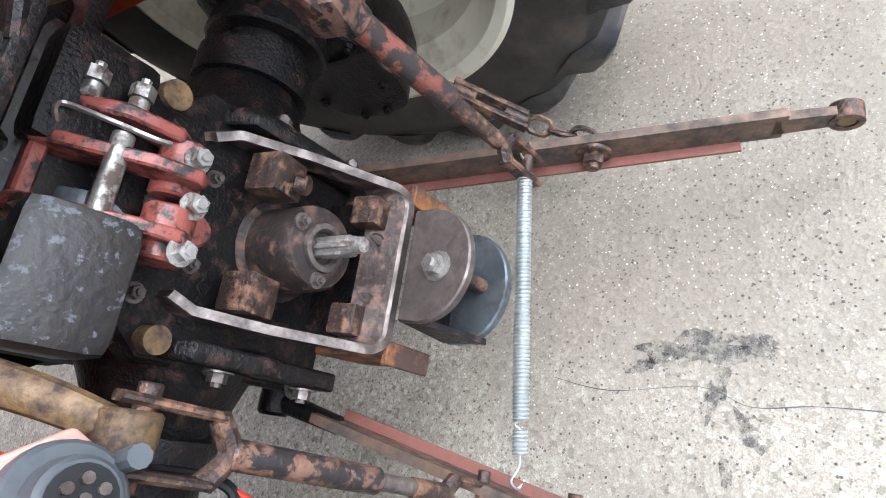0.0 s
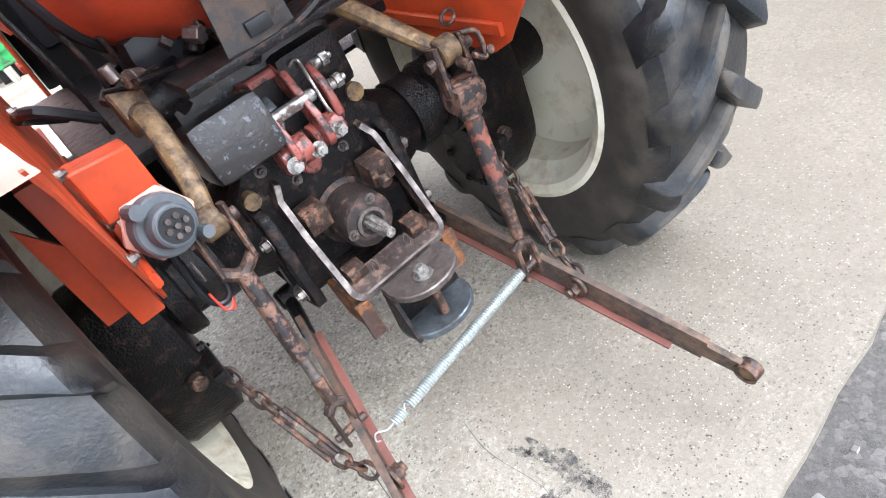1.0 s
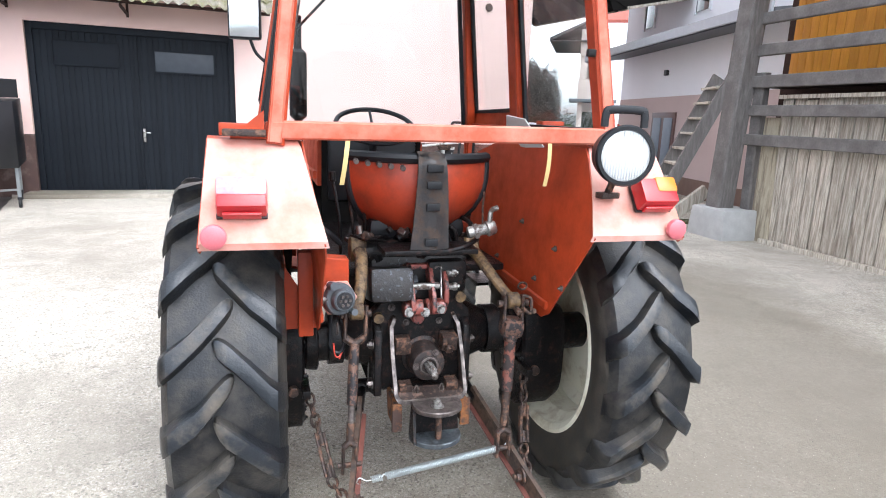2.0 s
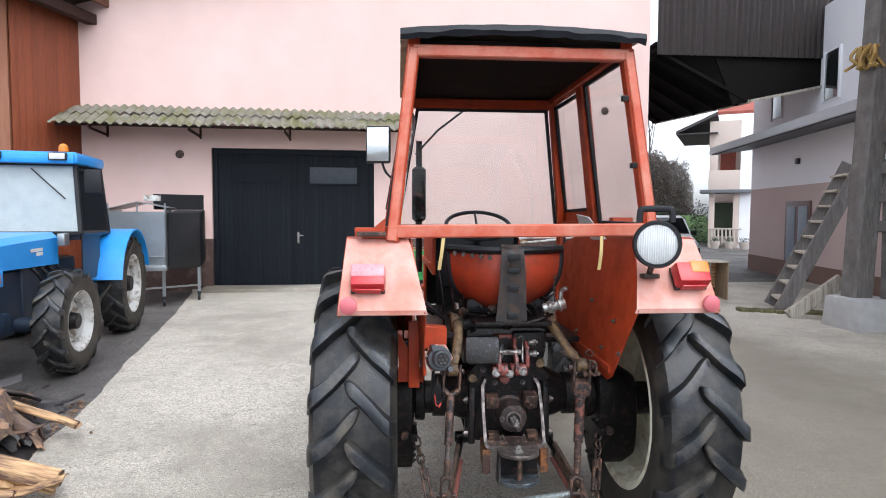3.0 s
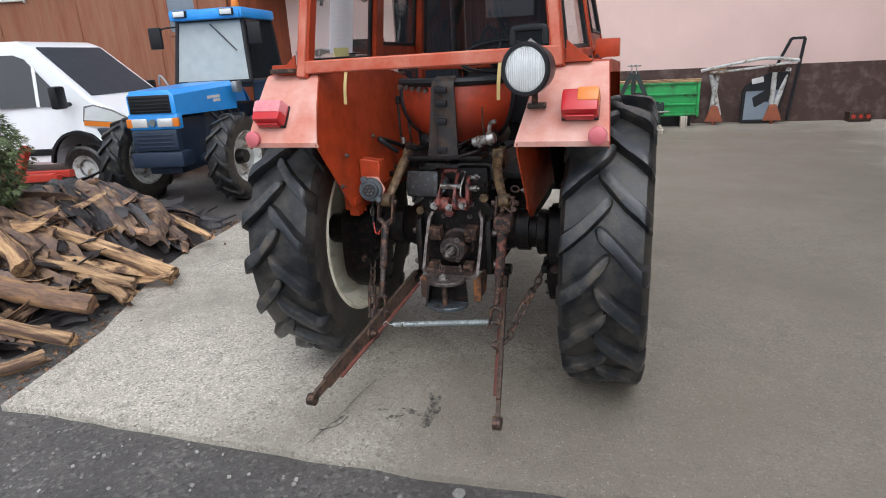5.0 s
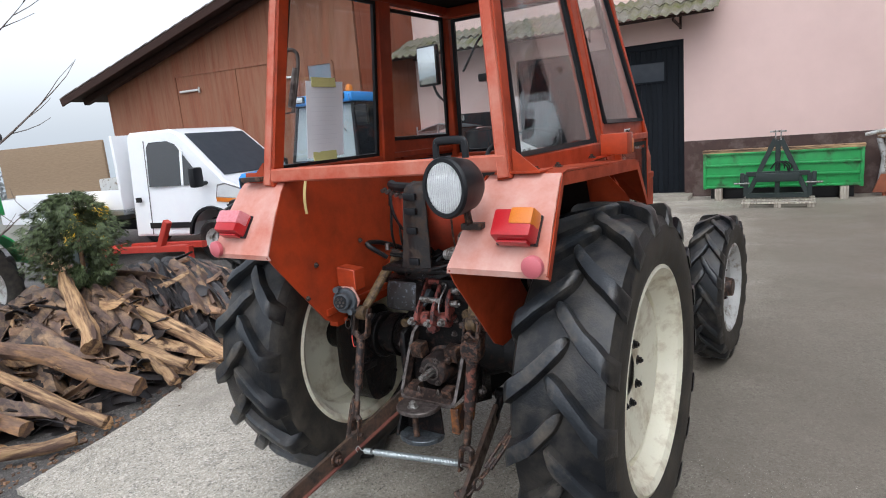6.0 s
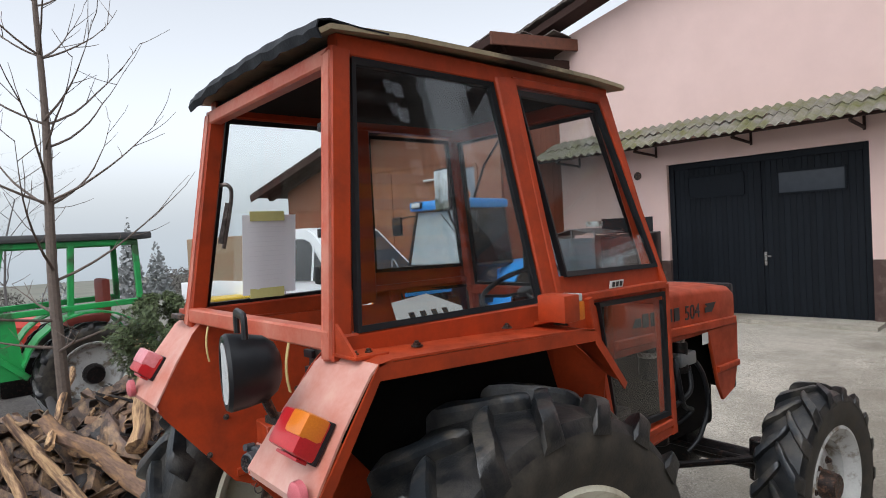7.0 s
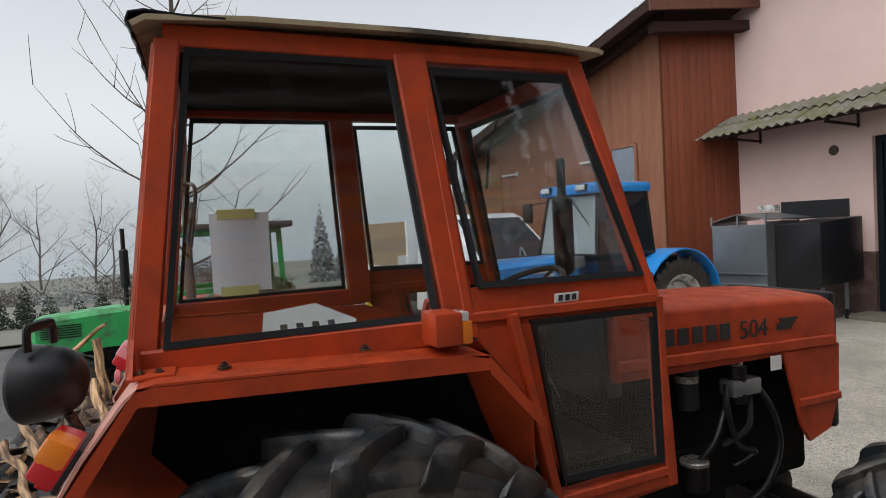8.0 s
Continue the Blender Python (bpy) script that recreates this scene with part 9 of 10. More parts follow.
rt = thing("red_hood_machine", "red rounded machine hood behind the green tractor", "machine", at=pose(-9.6, -1.2, -0.28, 0, 0, 0))
bm = B()
loops = []
for y, hw, z1 in ((-1.0, 0.30, 0.92), (-0.85, 0.42, 1.02), (0.2, 0.46, 1.14), (1.2, 0.46, 1.12)):
    loops.append([(-hw, y, 0.7), (hw, y, 0.7), (hw, y, z1 - 0.1), (hw - 0.12, y, z1), (-hw + 0.12, y, z1), (-hw, y, z1 - 0.1)])
rings(bm, loops)
part("hood", bm, "red", rt)
bm = B()
box(bm, (0, -0.3, 0.38), (0.8, 2.6, 0.7), 0.05)
part("chassis", bm, "black", rt)

# small white van past the corner (local -y is its front)
sv = thing("small_van", "small white van parked past the corner of the pink building", "van", at=pose(7.2, 14.8, 0, 0, 0, -14) @ Matrix.Diagonal((1.05, 1, 1, 1)))
prof = [(-1.72, 0.30), (-1.80, 0.55), (-1.76, 0.84), (-1.62, 0.90), (-1.02, 1.04), (-0.35, 1.50), (0.0, 1.57), (1.75, 1.57), (1.85, 0.9), (1.85, 0.30)]
bm = B()
va = [bm.verts.new((-0.78 + 0.10 * max(0, z - 0.85), y, z)) for y, z in prof]
vb = [bm.verts.new((0.78 - 0.10 * max(0, z - 0.85), y, z)) for y, z in prof]
bm.faces.new(va)
bm.faces.new(list(reversed(vb)))
for i in range(len(va)):
    j = (i + 1) % len(va)
    bm.faces.new((va[j], va[i], vb[i], vb[j]))
bmesh.ops.recalc_face_normals(bm, faces=bm.faces[:])
bmesh.ops.bevel(bm, geom=bm.edges[:], offset=0.05, segments=2, affect="EDGES")
body = part("body", bm, "white", sv)
bm = B()
prism(bm, [(-0.70, -0.99, 1.06), (0.70, -0.99, 1.06), (0.63, -0.38, 1.48), (-0.63, -0.38, 1.48)], (0, -0.02, 0.025))
part("windscreen", bm, "darkpane", body)
for s in (1, -1):
    bm = B()
    prism(bm, [(s * 0.780, -0.80, 1.03), (s * 0.780, 0.3, 1.03), (s * 0.735, 0.3, 1.44), (s * 0.735, -0.33, 1.44)], (s * 0.008, 0, 0))
    part("side_window", bm, "darkpane", body)
    bm = B()
    box(bm, (s * 0.60, -1.745, 0.815), (0.28, 0.10, 0.14), 0.03)
    part("headlight", bm, "lens", body)
    bm = B()
    box(bm, (s * 0.86, -0.76, 1.09), (0.16, 0.08, 0.14), 0.03)
    part("mirror", bm, "black", body)
    for y in (-1.15, 1.2):
        w = part("wheel", B(), "rubber", sv, at=pose(s * 0.70, y, 0.29))
        bm = B()
        lathe(bm, [(-0.08, 0.16), (-0.09, 0.25), (-0.06, 0.29), (0.06, 0.29), (0.09, 0.25), (0.08, 0.16)], 28, closed=True)
        bmesh.ops.recalc_face_normals(bm, faces=bm.faces[:])
        part("tyre", bm, "rubber", w)
        part("rim", rim_mesh(0.17, 0.14, s * 0.03, 0.05, 0.0), "whiterim", w)
bm = B()
box(bm, (0, -1.79, 0.48), (1.62, 0.14, 0.46), 0.04)
part("bumper", bm, "black", body, "black plastic bumper")
bm = B()
box(bm, (0, -1.80, 0.79), (0.92, 0.05, 0.12), 0.02)
part("grille", bm, "black", body)
bm = B()
box(bm, (0, -1.865, 0.60), (0.50, 0.012, 0.11), 0.003)
np_ = part("number_plate", bm, "whitedecal", body)
bm = B()
box(bm, (0, -1.873, 0.60), (0.40, 0.004, 0.05))
part("plate_bar", bm, "ink", np_)
bm = B()
rod(bm, (0, -1.815, 0.81), (0, -1.84, 0.81), 0.055, seg=14)
part("badge", bm, "galv", body)


# ---- heap of bark, slabs and poles beside the concrete ----
def heap_z(x, y):
    """Height of the heap over the yard."""
    h = 0.55 * math.exp(-(((x + 4.0) / 0.80) ** 2 + ((y - 1.28) / 0.70) ** 2))
    h += 0.30 * math.exp(-(((x + 4.6) / 1.1) ** 2 + ((y + 0.1) / 1.0) ** 2))
    h += 0.27 * math.exp(-(((x + 4.0) / 0.75) ** 2 + ((y - 0.30) / 0.6) ** 2))
    h += 0.40 * math.exp(-(((x + 4.15) / 0.75) ** 2 + ((y + 1.30) / 0.5) ** 2))
    h += 0.16 * math.exp(-(((x + 3.3) / 0.5) ** 2 + ((y - 0.3) / 0.8) ** 2))
    edge_x = -2.35 - 0.33 * max(0.0, y + 0.3)
    return h * smooth((edge_x - x) / 0.5) * smooth((y + 2.2) / 0.6) * smooth((2.9 - y) / 0.8) * smooth((x + 6.3) / 0.8)


bm = B()
nx, ny = 70, 86
hv = []
for i in range(nx + 1):
    row = []
    for j in range(ny + 1):
        x, y = -6.4 + 4.4 * i / nx, -2.3 + 5.3 * j / ny
        z = heap_z(x, y)
        z = ground_z(x, y) - 0.03 + z + (0.05 * noise.noise((x * 5, y * 5, 0)) + 0.03 * noise.noise((x * 14, y * 14, 3)) if z > 0.01 else 0.0)
        row.append(bm.verts.new((x, y, z)))
    hv.append(row)
for i in range(nx):
    for j in range(ny):
        bm.faces.new((hv[i][j], hv[i + 1][j], hv[i + 1][j + 1], hv[i][j + 1]))
heap = tagged(part("bark_heap", bm, "darkstrip"), "heap of dark wet bark mulch beside the slab", "bark heap", "", "stuff")


def log_thing(a, b, r0, r1, material, label, seed, split=False):
    """A crooked pole or split log with torn fibres and a rough cut end, built along its own x axis."""
    a, b = Vector(a), Vector(b)
    ln = (b - a).length
    d, u, v = side_axes(b - a)
    n_ = max(8, int(ln / 0.09))
    loops = []
    for i in range(n_ + 1):
        t = i / n_
        cy, cz = 0.05 * noise.noise((t * 3, seed, 0)), 0.035 * noise.noise((t * 3, seed, 5))
        r = 0.74 * (r0 + (r1 - r0) * t)
        ring = []
        for k in range(16):
            an = 2 * math.pi * k / 16
            q = r * (1 + 0.22 * noise.noise((math.cos(an) * 1.5 + seed, math.sin(an) * 1.5, t * 3)) + 0.16 * noise.noise((math.cos(an) * 6, math.sin(an) * 6 + seed, t * 2)) + 0.07 * noise.noise((an * 3, seed, t * 18)))
            h = math.sin(an) * q
            if split and math.sin(an) > 0.2:
                h *= 0.35
            end = 0.03 * noise.noise((math.cos(an) * 4, math.sin(an) * 4, seed)) if i in (0, n_) else 0
            ring.append((ln * t + end, cy + math.cos(an) * q, cz + h))
        loops.append(ring)
    bm = B()
    rings(bm, loops)
    bmesh.ops.recalc_face_normals(bm, faces=bm.faces[:])
    turn = Matrix((d, u, v)).transposed().to_4x4()
    return tagged(part("log", bm, material, at=Matrix.Translation(a) @ turn), label, "log", "logs on the heap")


PEEL, BARKY = "pale peeled log lying on the bark heap", "rough brown bark-covered log on the heap"
def on_heap(x, y, up=0.0):
    return ground_z(x, y) + heap_z(x, y) + up


log_thing((-2.46, 0.58, 0.085), (-4.85, 0.36, 0.88), 0.088, 0.075, "log", PEEL, 1)
log_thing((-2.52, -0.10, 0.12), (-3.80, -0.58, 0.50), 0.092, 0.075, "bark", BARKY, 2)
log_thing((-2.32, -0.44, 0.06), (-4.20, -0.80, 0.50), 0.062, 0.042, "log", PEEL, 3)
log_thing((-2.34, -0.62, 0.045), (-2.80, -1.40, 0.06), 0.055, 0.048, "log", PEEL, 4)
log_thing((-3.05, -0.10, 0.34), (-3.95, 0.22, 0.74), 0.095, 0.075, "log", PEEL, 5)
log_thing((-2.55, 0.30, 0.12), (-3.35, 0.10, 0.34), 0.06, 0.06, "log", PEEL, 6, True)
log_thing((-2.75, -0.72, 0.06), (-4.5, -1.15, 0.22), 0.065, 0.05, "bark", BARKY, 7)
log_thing((-3.3, -0.62, 0.42), (-5.4, -0.15, 0.62), 0.045, 0.035, "log", PEEL, 8)
log_thing((-2.8, 1.45, 0.10), (-4.2, 1.95, 0.36), 0.05, 0.04, "log", PEEL, 10, True)
log_thing((-2.45, 0.12, 0.07), (-2.95, 0.22, 0.20), 0.06, 0.05, "log", PEEL, 11, True)
log_thing((-3.98, -1.12, 0.45), (-4.0, -1.17, 1.0), 0.055, 0.05, "log", PEEL, 12, True)
log_thing((-4.15, -1.60, 0.72), (-3.98, -1.08, 1.12), 0.05, 0.03, "log", PEEL, 13, True)
log_thing((-2.95, -0.98, 0.12), (-4.05, -1.20, 0.62), 0.06, 0.05, "log", PEEL, 14)
log_thing((-2.9, -0.82, 0.14), (-4.3, -0.98, 0.60), 0.045, 0.04, "log", PEEL, 15)
log_thing((-2.85, -1.30, 0.08), (-3.9, -1.75, 0.40), 0.05, 0.045, "log", PEEL, 16, True)
log_thing((-2.8, -1.45, 0.05), (-3.6, -1.80, 0.30), 0.045, 0.04, "log", PEEL, 17, True)
rnd = random.Random(21)
for k in range(14):
    x, y = rnd.uniform(-5.7, -2.9), rnd.uniform(-1.2, 1.9)
    if heap_z(x, y) < 0.05 or (y > 0.6 and x > -4.6):
        continue
    an, ln = rnd.uniform(-0.9, 0.9) + (math.pi if rnd.random() < 0.5 else 0), rnd.uniform(0.35, 1.0)
    x2, y2 = x + ln * math.cos(an), y + ln * math.sin(an)
    if x2 > -2.7 - 0.33 * max(0, y2 + 0.3):
        continue
    r = rnd.uniform(0.022, 0.05)
    log_thing((x, y, on_heap(x, y, 0.05 + rnd.uniform(0, 0.08))), (x2, y2, on_heap(x2, y2, 0.05 + rnd.uniform(0, 0.10))), r, r * 0.8, rnd.choice(["log", "log", "bark"]), rnd.choice([PEEL, BARKY]), 30 + k, rnd.random() < 0.5)

# long sheets of bark that drape over the heap, folded and curled at their edges
rr = random.Random(77)
made = 0
while made < 92:
    x, y = rr.uniform(-6.0, -2.5), rr.uniform(-1.9, 2.4)
    ln, w, an = rr.uniform(0.5, 1.5), rr.uniform(0.07, 0.22), rr.gauss(0.0, 0.75)
    ex, ey = x + ln * math.cos(an), y + ln * math.sin(an)
    if (y > 0.7 and x > -4.7 and made % 3) or heap_z(x, y) < 0.05 or ex > -2.62 - 0.33 * max(0, ey + 0.3) or heap_z(ex, ey) < 0.01:
        continue
    made += 1
    fold, ph, lift = rr.uniform(0.15, 0.5), rr.uniform(0, 6), rr.uniform(0.015, 0.09)
    curl, bend = rr.uniform(-0.5, 0.8), rr.gauss(0, 0.25)
    bm = B()
    g = []
    for t in np.linspace(0, 1, 15):
        a2 = an + bend * (t - 0.5)
        cx, cy = x + (ex - x) * t - math.sin(a2) * bend * ln * 0.3 * t * (1 - t), y + (ey - y) * t + math.cos(a2) * bend * ln * 0.3 * t * (1 - t)
        ww = w * (0.6 + 0.5 * math.sin(math.pi * min(1, t * 1.15 + 0.1)) + 0.3 * noise.noise((t * 4, made, 0)))
        row = []
        for u in np.linspace(-1, 1, 8):
            px, py = cx - math.sin(a2) * ww * u, cy + math.cos(a2) * ww * u
            z = on_heap(px, py) * 0.6 + on_heap(cx, cy) * 0.4 + lift + ww * fold * math.sin(u * 4.2 + ph + 1.5 * t) + ww * curl * u * u * 0.6 + 0.02 * noise.noise((px * 9, py * 9, made))
            row.append((px + 0.02 * noise.noise((u * 3, t * 6, made)), py, z))
        g.append(row)
    sheet(bm, g, 0.006)
    tagged(part("bark_sheet", bm, "sheetbark", smooth=60), "long folded sheet of brown bark draped on the heap", "bark sheet", "bark sheets on the heap")


# broad wet folds of bark that drape down one end of the heap
M["wetfold"] = mat("wet_black_grey_bark", (0.050, 0.045, 0.046), (0.016, 0.0145, 0.016), 0.42, bump=0.8, scale=12, fine=50, stretch=(1, 4, 3), island=0.3)
M["plumfold"] = mat("wet_plum_brown_bark", (0.15, 0.095, 0.080), (0.065, 0.043, 0.041), 0.48, bump=0.8, scale=12, fine=50, stretch=(1, 4, 3), island=0.35, dirt=(0.27, 0.175, 0.115), dirt_amount=0.08, dirt_scale=6, dirt_sharp=0.3)
rr = random.Random(31)
for k in range(30):
    y0 = rr.uniform(0.85, 1.85)
    x0 = rr.uniform(-4.75, -3.9)
    ln, an = rr.uniform(0.75, 1.25), rr.gauss(-0.10 + 0.5 * (y0 - 1.3), 0.22)
    x1, y1 = x0 + ln * math.cos(an), y0 + ln * math.sin(an)
    x1 = min(x1, -2.50 - 0.33 * (y1 + 0.3))
    w, ph, lift = rr.uniform(0.10, 0.20), rr.uniform(0, 6), 0.02 + 0.0022 * k
    bm = B()
    g = []
    for t in np.linspace(0, 1, 20):
        cx, cy = x0 + (x1 - x0) * t, y0 + (y1 - y0) * t
        ww = w * (0.65 + 0.45 * math.sin(math.pi * min(1, 0.15 + t)) + 0.25 * noise.noise((t * 3, k, 0)))
        row = []
        for u in np.linspace(-1, 1, 13):
            px, py = cx - math.sin(an) * ww * u + 0.02 * noise.noise((u * 3, t * 6, k)), cy + math.cos(an) * ww * u
            folds = 0.030 * math.sin(u * 5.5 + ph + 2.2 * t) + 0.018 * math.sin(u * 11 + 2 * ph - 3 * t) + 0.03 * noise.noise((u * 2.2 + k, t * 5, ph))
            row.append((px, py, max(ground_z(px, py) + 0.01, on_heap(px, py, lift) + folds - 0.03 * u * u)))
        g.append(row)
    sheet(bm, g, 0.008)
    dark = k % 5 in (0, 2, 3)
    tagged(part("bark_fold", bm, "wetfold" if dark else "plumfold", smooth=60), "broad wet black-grey fold of bark draped on the heap" if dark else "broad wet plum-brown fold of bark draped on the heap", "bark sheet", "bark sheets on the heap")


def strips(name, count, material, label, seed, zone, size):
    """Curled strips of bark strewn over the heap."""
    rr = random.Random(seed)
    bm = B()
    made = 0
    while made < count:
        x, y = rr.uniform(zone[0], zone[1]), rr.uniform(zone[2], zone[3])
        h = heap_z(x, y)
        if h < 0.015 and rr.random() > 0.10:
            continue
        if x > -2.50 - 0.33 * max(0, y + 0.3) + 0.12 * rr.random():
            continue
        made += 1
        if y > 0.75 and x > -4.5 and rr.random() < 0.75:
            continue
        ln, w = rr.uniform(*size), rr.uniform(0.02, 0.075)
        an = rr.gauss(0.0, 0.9)
        d = Vector((math.cos(an), math.sin(an), 0))
        s_ = Vector((-d.y, d.x, 0))
        tilt, curl = rr.gauss(0, 0.45), rr.uniform(-1.3, 1.3)
        roll = rr.uniform(-0.9, 0.9)
        base = Vector((x, y, ground_z(x, y) + h + rr.uniform(0.0, 0.07)))
        g = []
        for t in np.linspace(-0.5, 0.5, 5):
            c = base + d * t * ln + Vector((0, 0, t * ln * tilt * 0.5 + curl * ln * 0.5 * (t * t)))
            ww = w * (0.55 + 0.9 * (0.5 - abs(t)) + 0.15 * rr.random())
            sv_ = s_ * math.cos(roll) + Vector((0, 0, math.sin(roll)))
            up_ = Vector((0, 0, math.cos(roll))) - s_ * math.sin(roll)
            g.append([c - sv_ * ww, c + up_ * ww * 0.45, c + sv_ * ww])
        sheet(bm, g, 0.006)
    return tagged(part(name, bm, material, smooth=60), label, "bark strips", "", "stuff")


strips("bark_strips", 230, "strip", "torn brown and tan bark strips over the heap", 2, (-6.1, -2.3, -1.9, 2.6), (0.12, 0.5))
strips("dark_bark_strips", 520, "darkstrip", "dark wet bark strips in the heap", 3, (-6.1, -2.3, -1.9, 2.7), (0.15, 0.55))
strips("long_pale_strips", 70, "log", "long pale splinters of peeled wood", 4, (-5.9, -2.5, -1.9, 1.6), (0.3, 0.85))
# crumbs along the slab edge and stones on the asphalt
rr = random.Random(6)
bm = B()
for k in range(420):
    t = rr.random()
    y = -1.1 + 3.6 * t
    x = -2.2 - 0.33 * max(0, y + 0.3) + rr.gauss(-0.16, 0.09)
    s_ = rr.uniform(0.004, 0.016)
    box(bm, (x, y, (0.0 if x > -2.15 - 0.34 * max(0, y + 0.3) else ground_z(x, y)) + s_ * 0.4), (s_ * 2, s_ * 1.3, s_), 0, (rr.uniform(-20, 20), rr.uniform(-20, 20), rr.uniform(0, 180)))
tagged(part("bark_crumbs", bm, "strip"), "bark crumbs along the slab edge", "crumbs", "", "stuff")
bm = B()
for k in range(700):
    x, y = rr.uniform(-3.0, 4.0), rr.uniform(-2.4, -1.02)
    s_ = rr.uniform(0.003, 0.009) if rr.random() < 0.97 else rr.uniform(0.012, 0.022)
    box(bm, (x, y, ground_z(x, y) + s_ * 0.5), (s_ * 2, s_ * 1.6, s_ * 1.2), s_ * 0.3 if s_ > 0.01 else 0, (rr.uniform(-20, 20), rr.uniform(-20, 20), rr.uniform(0, 180)))
tagged(part("gravel", bm, mat("pale_gravel", (0.34, 0.32, 0.30), (0.2, 0.19, 0.18), 0.85, bump=0.2, island=0.4)), "loose pale gravel on the asphalt", "gravel", "", "stuff")


# ---- trees ----
def bare_tree(name, base, height, r0, seed, label, lean=(0, 0), spread=0.9, depth=4, lowest=0.38, material="twig"):
    t = thing(name, label, "tree", at=pose(*base))
    rr = random.Random(seed)
    bm_t, bm_b = B(), B()

    def grow(p, d, ln, r, lev):
        n_ = 6 if lev < 2 else 4
        pts, rad = [p], [r]
        for i in range(n_):
            d = (d + Vector((rr.gauss(0, 0.10), rr.gauss(0, 0.10), rr.gauss(0.03, 0.06)))).normalized()
            p = p + d * ln / n_
            pts.append(p)
            rad.append(max(0.0022, r * (1 - 0.62 * (i + 1) / n_)))
            if lev < depth:
                if (lev > 0 or (i + 1) / n_ > lowest) and rr.random() < (0.95 if lev == 0 else 0.8):
                    for q in range(2 if lev == 0 and rr.random() < 0.6 else 1):
                        a = rr.uniform(0, 2 * math.pi)
                        side = Vector((math.cos(a), math.sin(a), 0.0))
                        nd = (d * 0.75 + side * spread * rr.uniform(0.6, 1.1) + Vector((0, 0, 0.12))).normalized()
                        grow(p, nd, ln * rr.uniform(0.34, 0.55), max(0.003, rad[-1] * 0.55), lev + 1)
        tube(bm_t if lev == 0 else bm_b, pts, r, 8 if lev == 0 else 4 if lev > 1 else 6, radii=rad)
    grow(Vector((0, 0, -0.08)), Vector((lean[0], lean[1], 1)).normalized(), height, r0, 0)
    part("trunk", bm_t, material, t)
    part("crown", bm_b, material, t, "bare leafless branches")
    return t


def fruit_tree(name, base, height, label):
    """A straight young trunk with long limbs that leave it sideways and curve upward."""
    t = thing(name, label, "tree", at=pose(*base))
    rr = random.Random(12)
    bm = B()
    trunk = [Vector((0.02 * math.sin(z * 1.7), 0.015 * math.sin(z * 2.3 + 1), z)) for z in np.linspace(-0.1, height, 16)]
    tube(bm, trunk, 0.05, 10, radii=[0.056 * (1 - 0.86 * i / 15) + 0.004 for i in range(16)])
    part("trunk", bm, "twig", t)
    bm = B()
    for z, n_, ln in ((0.95, 3, 1.0), (1.25, 2, 1.2), (1.62, 3, 1.5), (2.28, 5, 1.75), (2.8, 2, 1.3), (3.0, 3, 1.4), (3.58, 5, 1.3), (4.1, 3, 0.9), (4.5, 3, 0.6)):
        for q in range(n_):
            a = 2 * math.pi * (q + rr.uniform(-0.25, 0.25)) / n_ + z * 2.1
            p = Vector((0, 0, z + rr.uniform(-0.06, 0.06)))
            d = Vector((math.cos(a), math.sin(a), 0.35 if z > 1.4 else 0.12))
            L_ = ln * rr.uniform(0.7, 1.15)
            pts, rad = [p], [0.016 * (1.2 - z / 7)]
            for i in range(9):
                d = (d + Vector((rr.gauss(0, 0.06), rr.gauss(0, 0.06), 0.10 if z > 1.4 else 0.03))).normalized()
                p = p + d * L_ / 9
                pts.append(p)
                rad.append(max(0.0024, rad[0] * (1 - 0.1 * (i + 1))))
                if i > 1 and rr.random() < 0.55:
                    s_ = Vector((rr.gauss(0, 1), rr.gauss(0, 1), rr.gauss(0.2, 0.5))).normalized()
                    tw = [p]
                    e = (d * 0.6 + s_ * 0.8).normalized()
                    for j in range(4):
                        e = (e + Vector((rr.gauss(0, 0.1), rr.gauss(0, 0.1), 0.09))).normalized()
                        tw.append(tw[-1] + e * L_ * rr.uniform(0.03, 0.10))
                    tube(bm, tw, 0.004, 4, radii=[0.0042, 0.0036, 0.003, 0.0026, 0.002])
            tube(bm, pts, 0.01, 6, radii=rad)
    part("crown", bm, "twig", t, "bare leafless branches")
    return t


fruit_tree("bare_fruit_tree", (-4.55, -0.36, 0.0), 5.2, "slender bare fruit tree growing in the bark heap")


